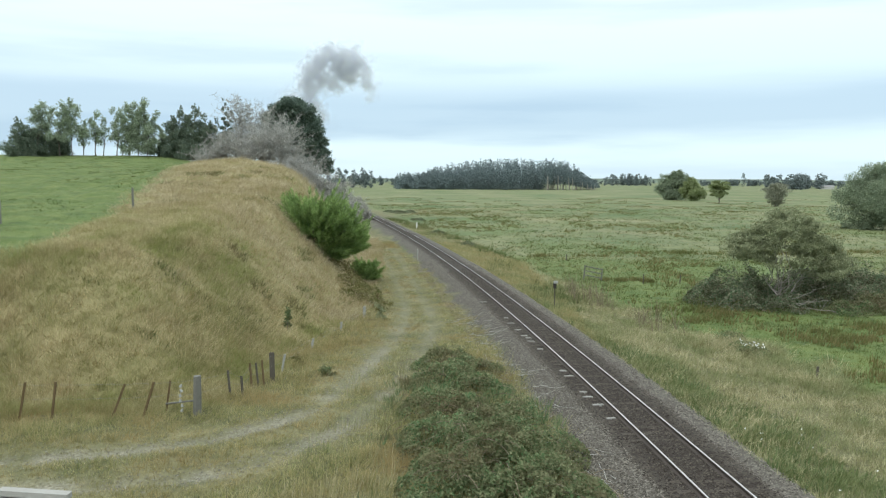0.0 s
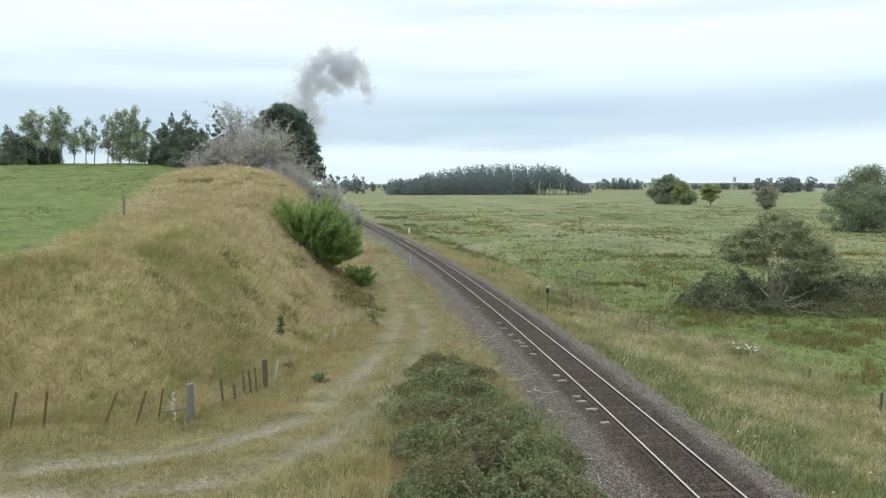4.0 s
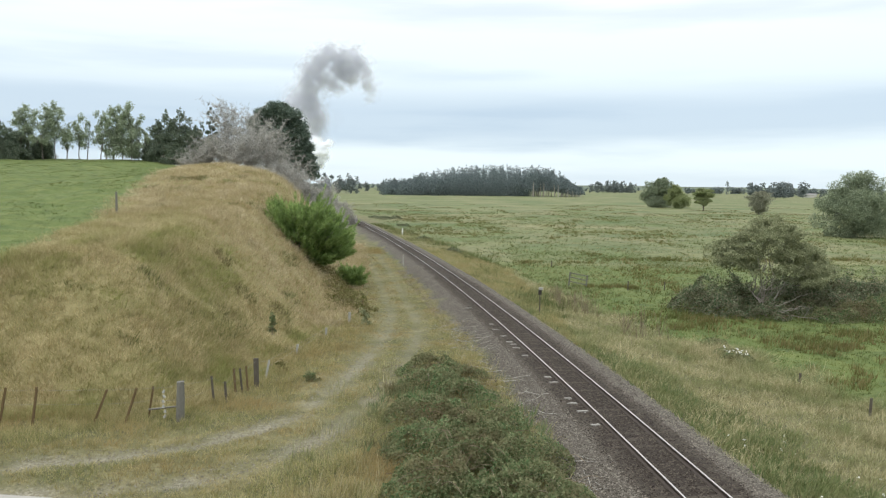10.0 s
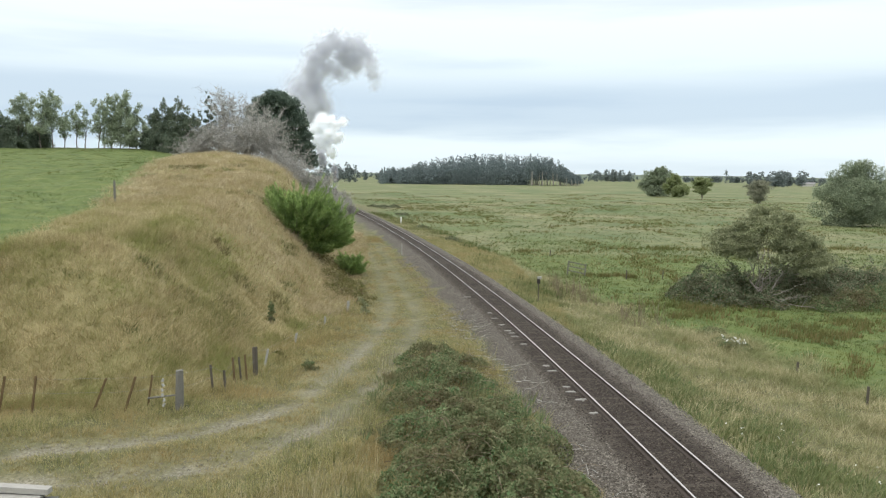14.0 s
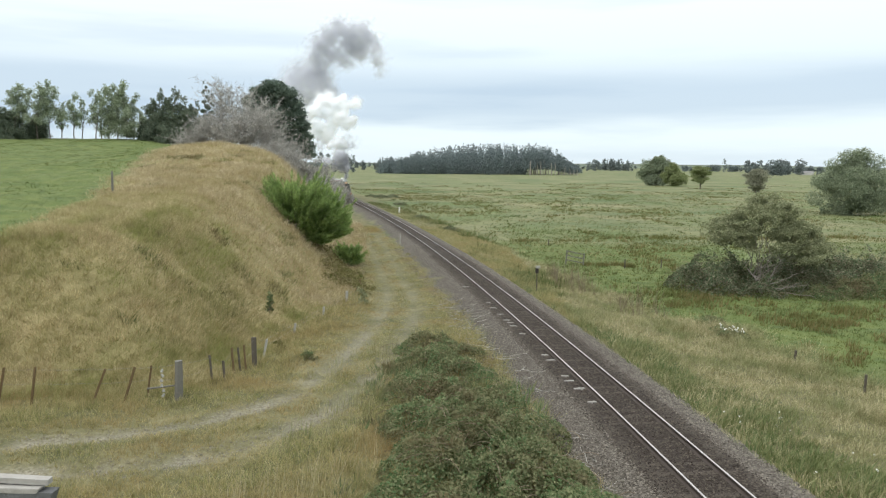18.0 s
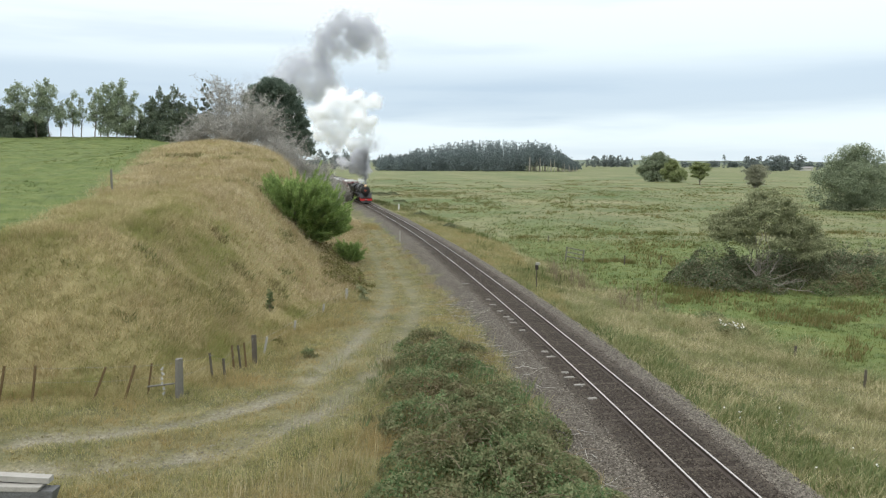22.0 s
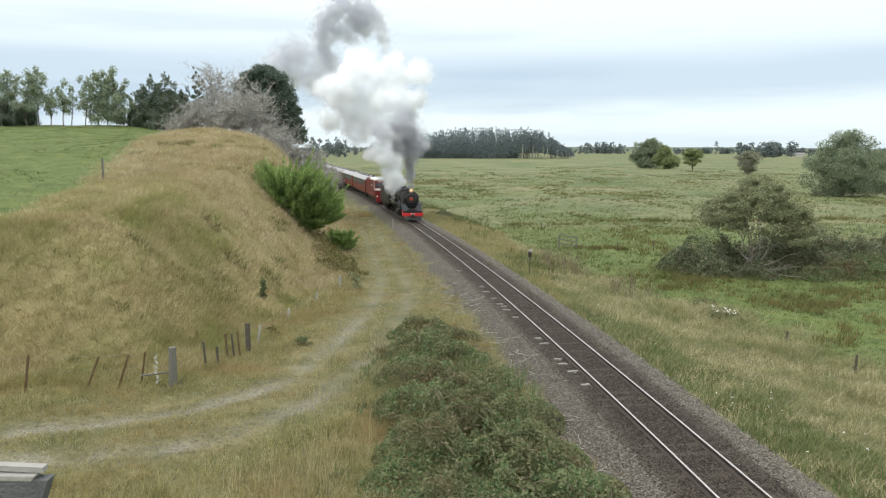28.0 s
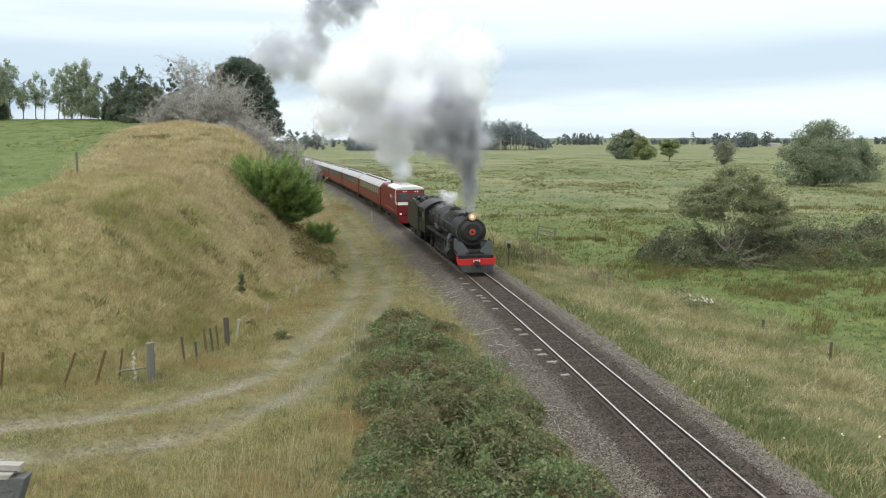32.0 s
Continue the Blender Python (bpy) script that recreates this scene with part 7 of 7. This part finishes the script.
# ---------------------------------------------------------------- smoke and steam
def puff(name, label, lobes, n, size, material, seed, group, soft=0.5):
    """A cloud of small flakes, thick in its lobes (x, y, z, radius) and thin at the rims."""
    rng = np.random.default_rng(seed)
    lb = np.array(lobes, float)
    w = lb[:, 3] ** 2.2
    idx = rng.choice(len(lb), n, p=w / w.sum())
    d = rng.normal(0, 1, (n, 3))
    d /= np.linalg.norm(d, axis=1)[:, None]
    r = rng.uniform(0, 1, n) ** 0.5 * (1 - soft) + np.abs(rng.normal(0, 0.55, n)) * soft
    P = lb[idx, :3] + d * (lb[idx, 3] * r)[:, None]
    # small curls: flakes gather in wisps
    for k, amp in ((1.1, 0.09), (2.7, 0.05)):
        q = P * k / lb[:, 3].mean()
        P = P + amp * lb[:, 3].mean() * np.stack([np.sin(q[:, 1] * 2.3 + seed) + np.sin(q[:, 2] * 3.1), np.sin(q[:, 2] * 2.7 + 1) + np.sin(q[:, 0] * 2.1), np.sin(q[:, 0] * 2.9 + 2) + np.sin(q[:, 1] * 3.3)], 1)
    a, b = rng.normal(0, 1, (n, 3)), rng.normal(0, 1, (n, 3))
    a /= np.linalg.norm(a, axis=1)[:, None]
    b -= a * (a * b).sum(1)[:, None]
    b /= np.linalg.norm(b, axis=1)[:, None]
    s = (size * rng.uniform(0.6, 1.4, n))[:, None]
    rim = [P + (a * math.cos(k * math.pi / 3.5) + b * math.sin(k * math.pi / 3.5)) * s * rng.uniform(0.75, 1.15, (n, 1)) for k in range(7)]
    v = np.stack([P + np.cross(a, b) * s * 0.25] + rim, 1).reshape(-1, 3)
    fan = np.array([(0, 1 + k, 1 + (k + 1) % 7) for k in range(7)])
    f = (fan[None] + (np.arange(n) * 8)[:, None, None]).reshape(-1, 3)
    core = np.tile([1.0] + [0.0] * 7, n)
    return tagged(sheet(name, v, f, M[material], attrs={"core": core}, smooth=True), label, "smoke", group)


def ball(r, k, seed, stretch=(1, 1, 1), fall=1.0):
    rng = np.random.default_rng(seed)
    return [(rng.normal(0, 0.5) * r * stretch[0], rng.normal(0, 0.5) * r * stretch[1], rng.normal(0, 0.5) * r * stretch[2], r * rng.uniform(0.35, 0.6)) for _ in range(k)]


STEAM, SMOKE = "white billowing steam puff above the locomotive", "dark grey coal smoke rising from the chimney"
ARCH = [(-11, -9, 5.0), (-12, -4, 6.0), (-11, 1, 6.5), (-7, 5, 6.5), (-2, 7, 6.0), (3, 7, 6.0), (8, 5, 5.0), (11, 1, 4.2), (12, -4, 3.0), (-6, -2, 6.0), (-9, -13, 4.0), (0, 2, 5.5), (5, 2, 4.0), (-8, -17, 3.4), (-4, 10, 3.4), (6, 9, 3.4), (3, 0, 5.0), (6, -1, 4.5), (-2, -4, 5.0)]
HOOK = [(0, 3, 3.5), (2.0, -1.0, 3.2), (1.0, -5.0, 2.6), (-3, 4, 3.0)]
PUFFS = {
    "W1": puff("steam_puff", STEAM, ball(2.8, 11, 1), 1500, 0.8, "steam", 1, "steam of the train", 0.35),
    "W2": puff("steam_puff", STEAM, ball(2.8, 11, 2), 1500, 0.8, "steam", 2, "steam of the train", 0.35),
    "W3": puff("steam_puff", STEAM, ball(3.0, 11, 3), 1500, 0.8, "steam", 3, "steam of the train", 0.35),
    "W4": puff("steam_puff", STEAM, ball(2.2, 8, 4), 1000, 0.65, "steam", 4, "steam of the train", 0.4),
    "W5": puff("steam_puff", STEAM, ball(1.9, 8, 5), 700, 0.65, "steam", 5, "steam of the train", 0.5),
    "W8": puff("steam_puff", STEAM, ball(2.8, 11, 21), 1300, 0.8, "steam", 21, "steam of the train", 0.4),
    "W9": puff("steam_puff", STEAM, ball(2.6, 10, 22), 1200, 0.75, "steam", 22, "steam of the train", 0.4),
    "W6": puff("steam_puff", STEAM, ball(1.75, 9, 6, (1.1, 1, 1.3)), 1900, 0.5, "steam", 6, "steam of the train", 0.35),
    "W7": puff("steam_puff", STEAM, ball(1.7, 8, 16, (1.2, 1, 1.1)), 900, 0.5, "steam", 16, "steam of the train", 0.6),
    "K4": puff("smoke_puff", "grey smoke trailing behind the dark column", ball(2.7, 12, 17, (1.5, 1, 0.8)), 340, 1.2, "smoke_pale", 17, "smoke of the train", 0.8),
    "K2": puff("smoke_puff", SMOKE, ball(1.7, 10, 7), 700, 0.55, "soot", 7, "smoke of the train", 0.5),
    "K3": puff("smoke_puff", SMOKE, ball(2.0, 12, 8, (1.3, 1, 1.0)), 620, 0.75, "smoke", 8, "smoke of the train", 0.7),
    "G1": puff("smoke_cloud", "dark grey smoke cloud hanging over the trees", [(x, 0, z, r) for x, z, r in ARCH], 1300, 3.0, "smoke", 9, "smoke of the train", 0.85),
    "G3": puff("smoke_cloud", "thin grey wisp of smoke beside the dark cloud", [(x, 0, z, r) for x, z, r in HOOK], 130, 3.0, "smoke_pale", 11, "smoke of the train", 0.9),
    "G4": puff("smoke_cloud", "thin pale grey smoke drifting above the trees", ball(13, 14, 12, (1.2, 1, 1.0)), 900, 5.2, "smoke_pale", 12, "smoke of the train", 0.9),
    "G2": puff("smoke_cloud", "grey leg of smoke under the dark cloud", ball(11, 14, 10, (0.8, 1, 1.3)), 560, 4.6, "smoke_pale", 10, "smoke of the train", 0.9),
    "K1": puff("smoke_column", "dark coal smoke column over the chimney", [(0.03 * k - 0.003 * k * k, 0.02 * k, 0.42 * k, 0.27 + 0.072 * k) for k in range(15)], 1800, 0.38, "soot", 13, "smoke of the train", 0.5),
    "S1": puff("valve_steam", "small white steam plume over the safety valve", [(-0.5, 0.3, -0.7, 0.3), (-0.35, 0.2, -0.25, 0.4), (0, 0, 0.2, 0.35), (-0.15, 0.1, 0.55, 0.5), (0.25, 0.1, 0.6, 0.4), (-0.4, 0.3, 0.85, 0.35)], 900, 0.17, "steam", 14, "steam of the train", 0.6),
}

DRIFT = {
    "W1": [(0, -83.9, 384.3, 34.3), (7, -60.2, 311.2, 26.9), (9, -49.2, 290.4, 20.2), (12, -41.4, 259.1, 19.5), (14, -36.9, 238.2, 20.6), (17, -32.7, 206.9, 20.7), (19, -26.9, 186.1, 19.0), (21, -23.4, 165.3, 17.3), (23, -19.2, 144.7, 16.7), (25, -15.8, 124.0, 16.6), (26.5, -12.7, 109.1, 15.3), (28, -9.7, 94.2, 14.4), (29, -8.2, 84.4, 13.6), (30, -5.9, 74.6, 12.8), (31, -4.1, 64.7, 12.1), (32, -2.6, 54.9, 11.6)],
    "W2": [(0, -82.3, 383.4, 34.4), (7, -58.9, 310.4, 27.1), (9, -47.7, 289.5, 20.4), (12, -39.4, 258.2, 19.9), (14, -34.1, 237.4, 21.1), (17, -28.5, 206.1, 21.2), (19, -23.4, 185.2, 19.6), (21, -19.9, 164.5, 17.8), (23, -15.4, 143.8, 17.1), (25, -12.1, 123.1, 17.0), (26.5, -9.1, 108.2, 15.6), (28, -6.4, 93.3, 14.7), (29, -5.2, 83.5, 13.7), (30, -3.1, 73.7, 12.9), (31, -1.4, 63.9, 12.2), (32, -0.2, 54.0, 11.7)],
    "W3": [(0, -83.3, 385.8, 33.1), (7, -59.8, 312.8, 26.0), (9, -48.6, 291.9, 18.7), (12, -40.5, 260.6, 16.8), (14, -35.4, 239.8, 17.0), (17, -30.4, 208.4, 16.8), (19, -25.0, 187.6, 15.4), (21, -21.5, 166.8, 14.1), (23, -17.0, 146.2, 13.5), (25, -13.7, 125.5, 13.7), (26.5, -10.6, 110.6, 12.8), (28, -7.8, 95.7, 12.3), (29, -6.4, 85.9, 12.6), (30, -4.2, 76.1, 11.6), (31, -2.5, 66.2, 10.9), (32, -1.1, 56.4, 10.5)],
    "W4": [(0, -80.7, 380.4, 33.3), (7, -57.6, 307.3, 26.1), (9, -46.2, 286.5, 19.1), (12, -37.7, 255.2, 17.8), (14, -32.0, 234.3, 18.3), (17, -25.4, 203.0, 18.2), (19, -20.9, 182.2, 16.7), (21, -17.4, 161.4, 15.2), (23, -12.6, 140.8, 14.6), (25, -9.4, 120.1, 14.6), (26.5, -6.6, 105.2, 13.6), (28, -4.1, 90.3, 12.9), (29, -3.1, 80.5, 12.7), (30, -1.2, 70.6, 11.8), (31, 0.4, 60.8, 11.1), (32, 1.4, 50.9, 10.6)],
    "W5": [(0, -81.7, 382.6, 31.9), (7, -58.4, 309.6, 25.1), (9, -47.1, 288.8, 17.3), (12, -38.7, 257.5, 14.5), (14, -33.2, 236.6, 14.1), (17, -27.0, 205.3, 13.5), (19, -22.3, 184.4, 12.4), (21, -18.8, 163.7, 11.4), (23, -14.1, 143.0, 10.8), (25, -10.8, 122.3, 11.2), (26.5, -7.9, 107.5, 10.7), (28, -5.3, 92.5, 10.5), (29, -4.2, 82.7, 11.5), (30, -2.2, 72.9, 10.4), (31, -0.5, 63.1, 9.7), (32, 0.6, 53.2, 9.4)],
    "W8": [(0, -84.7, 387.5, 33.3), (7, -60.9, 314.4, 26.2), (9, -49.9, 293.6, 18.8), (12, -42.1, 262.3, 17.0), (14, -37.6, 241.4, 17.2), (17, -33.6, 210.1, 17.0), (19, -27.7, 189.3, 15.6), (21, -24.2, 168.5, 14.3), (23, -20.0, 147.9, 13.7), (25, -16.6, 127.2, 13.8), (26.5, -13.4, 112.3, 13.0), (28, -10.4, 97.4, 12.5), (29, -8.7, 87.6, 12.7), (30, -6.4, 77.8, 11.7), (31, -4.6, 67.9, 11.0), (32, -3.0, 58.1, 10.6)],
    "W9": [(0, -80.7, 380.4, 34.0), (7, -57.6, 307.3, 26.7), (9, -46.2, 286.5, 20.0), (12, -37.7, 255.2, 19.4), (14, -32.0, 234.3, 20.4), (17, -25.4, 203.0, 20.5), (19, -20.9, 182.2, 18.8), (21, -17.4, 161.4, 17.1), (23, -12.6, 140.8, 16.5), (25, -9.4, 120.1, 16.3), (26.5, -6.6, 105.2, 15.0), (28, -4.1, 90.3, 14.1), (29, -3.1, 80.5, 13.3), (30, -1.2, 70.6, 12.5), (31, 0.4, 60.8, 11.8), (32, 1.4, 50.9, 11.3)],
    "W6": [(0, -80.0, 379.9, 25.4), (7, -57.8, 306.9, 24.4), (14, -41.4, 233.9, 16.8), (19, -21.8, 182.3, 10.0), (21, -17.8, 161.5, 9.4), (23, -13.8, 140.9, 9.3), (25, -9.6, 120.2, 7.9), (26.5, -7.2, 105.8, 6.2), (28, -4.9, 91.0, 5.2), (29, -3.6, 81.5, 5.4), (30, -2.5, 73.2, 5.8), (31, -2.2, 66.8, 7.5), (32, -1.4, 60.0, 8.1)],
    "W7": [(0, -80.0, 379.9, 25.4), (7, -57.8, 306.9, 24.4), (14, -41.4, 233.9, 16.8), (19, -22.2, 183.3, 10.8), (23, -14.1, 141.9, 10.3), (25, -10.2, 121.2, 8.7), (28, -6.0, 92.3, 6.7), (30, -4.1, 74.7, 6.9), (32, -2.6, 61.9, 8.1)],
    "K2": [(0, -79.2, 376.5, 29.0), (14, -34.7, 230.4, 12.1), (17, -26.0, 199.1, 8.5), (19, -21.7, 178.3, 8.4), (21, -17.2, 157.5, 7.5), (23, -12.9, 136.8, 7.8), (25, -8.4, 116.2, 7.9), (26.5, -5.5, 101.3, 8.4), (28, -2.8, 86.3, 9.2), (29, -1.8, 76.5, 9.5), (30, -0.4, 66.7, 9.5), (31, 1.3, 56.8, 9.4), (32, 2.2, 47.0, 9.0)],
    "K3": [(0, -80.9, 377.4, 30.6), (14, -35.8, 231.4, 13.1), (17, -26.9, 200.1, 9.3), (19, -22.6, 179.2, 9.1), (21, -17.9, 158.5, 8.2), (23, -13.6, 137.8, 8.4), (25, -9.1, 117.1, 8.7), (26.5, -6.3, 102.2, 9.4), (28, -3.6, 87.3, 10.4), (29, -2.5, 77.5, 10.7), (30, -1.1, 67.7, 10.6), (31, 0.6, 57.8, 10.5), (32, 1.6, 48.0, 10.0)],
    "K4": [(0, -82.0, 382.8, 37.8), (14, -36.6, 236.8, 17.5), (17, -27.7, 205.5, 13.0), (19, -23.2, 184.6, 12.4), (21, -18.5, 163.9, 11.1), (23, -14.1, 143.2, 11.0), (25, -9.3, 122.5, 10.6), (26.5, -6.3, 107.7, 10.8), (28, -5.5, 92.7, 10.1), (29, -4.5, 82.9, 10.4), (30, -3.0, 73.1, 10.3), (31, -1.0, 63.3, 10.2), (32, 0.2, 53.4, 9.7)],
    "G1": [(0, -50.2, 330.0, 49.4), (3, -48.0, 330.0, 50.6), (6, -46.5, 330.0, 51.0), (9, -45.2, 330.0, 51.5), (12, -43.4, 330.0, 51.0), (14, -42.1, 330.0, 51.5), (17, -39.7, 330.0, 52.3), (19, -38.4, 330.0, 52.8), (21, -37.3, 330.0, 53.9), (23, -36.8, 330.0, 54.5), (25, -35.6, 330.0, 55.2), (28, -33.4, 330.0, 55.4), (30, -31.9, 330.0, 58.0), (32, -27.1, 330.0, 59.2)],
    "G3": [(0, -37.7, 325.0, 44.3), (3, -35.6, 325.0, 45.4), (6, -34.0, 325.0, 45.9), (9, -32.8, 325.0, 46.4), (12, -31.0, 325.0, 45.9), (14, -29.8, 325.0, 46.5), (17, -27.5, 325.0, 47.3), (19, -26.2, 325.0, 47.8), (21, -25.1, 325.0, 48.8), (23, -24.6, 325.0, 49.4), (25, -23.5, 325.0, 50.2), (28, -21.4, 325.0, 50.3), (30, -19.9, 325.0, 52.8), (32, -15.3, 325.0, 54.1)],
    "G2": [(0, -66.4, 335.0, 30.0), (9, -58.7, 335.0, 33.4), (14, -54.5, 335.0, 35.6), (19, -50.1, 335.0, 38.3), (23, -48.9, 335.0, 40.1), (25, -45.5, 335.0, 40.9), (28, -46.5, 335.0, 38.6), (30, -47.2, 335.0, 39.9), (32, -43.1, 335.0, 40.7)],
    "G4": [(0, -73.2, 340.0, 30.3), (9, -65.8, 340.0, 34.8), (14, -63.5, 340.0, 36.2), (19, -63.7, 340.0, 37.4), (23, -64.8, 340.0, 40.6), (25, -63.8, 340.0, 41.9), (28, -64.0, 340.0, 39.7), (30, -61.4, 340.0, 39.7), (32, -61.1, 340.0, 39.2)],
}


# ---------------------------------------------------------------- movement
def front_at(t):
    """Metres along the track of the locomotive's front."""
    return float(np.interp(t, [0, 20, 23, 25, 28, 30, 32], [368, 153.5, 121.7, 100.8, 71.0, 51.3, 31.3]))


def vehicle_pose(s_mid, half_base):
    x1, y1, _ = on_track(s_mid - half_base)
    x2, y2, _ = on_track(s_mid + half_base)
    a = math.atan2(y1 - y2, x1 - x2) - math.pi / 2
    return pose((x1 + x2) / 2, (y1 + y2) / 2, 0, 0, 0, math.degrees(a))


def motions():
    times = [i * 0.5 for i in range(65)]
    walk(LOCO, [(t, vehicle_pose(front_at(t) + LOCO_HALF, 5.0)) for t in times])
    walk(DIESEL, [(t, vehicle_pose(front_at(t) + 32.4, 3.7)) for t in times])
    for i, c in enumerate(CARRIAGES):
        walk(c, [(t, vehicle_pose(front_at(t) + 49.3 + 21.4 * i, 7.1)) for t in times])
    # driving wheels and rods
    spin = [(i * 0.1, (front_at(0) - front_at(i * 0.1)) / DRIVER_R) for i in range(321)]
    for w in DRIVERS:
        base = w.location.copy()
        walk(w, [(t, Matrix.Translation(base) @ Matrix.Rotation(-a, 4, "X")) for t, a in spin])
    for ob, s in RODS:
        walk(ob, [(t, Matrix.Translation((0, 0.30 * math.cos(a + (s > 0) * math.pi / 2), DRIVER_R - 0.30 * math.sin(a + (s > 0) * math.pi / 2)))) for t, a in spin])
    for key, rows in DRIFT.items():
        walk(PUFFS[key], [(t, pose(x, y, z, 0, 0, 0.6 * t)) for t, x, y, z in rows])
    rows1, rows2 = [], []
    for t in times:
        x, y, _ = on_track(front_at(t) + 2.5)
        rows1.append((t, pose(x, y, 3.3)))
        x, y, _ = on_track(front_at(t) + 8.6)
        rows2.append((t, pose(x, y, 3.2)))
    walk(PUFFS["K1"], rows1)
    walk(PUFFS["S1"], rows2)


motions()
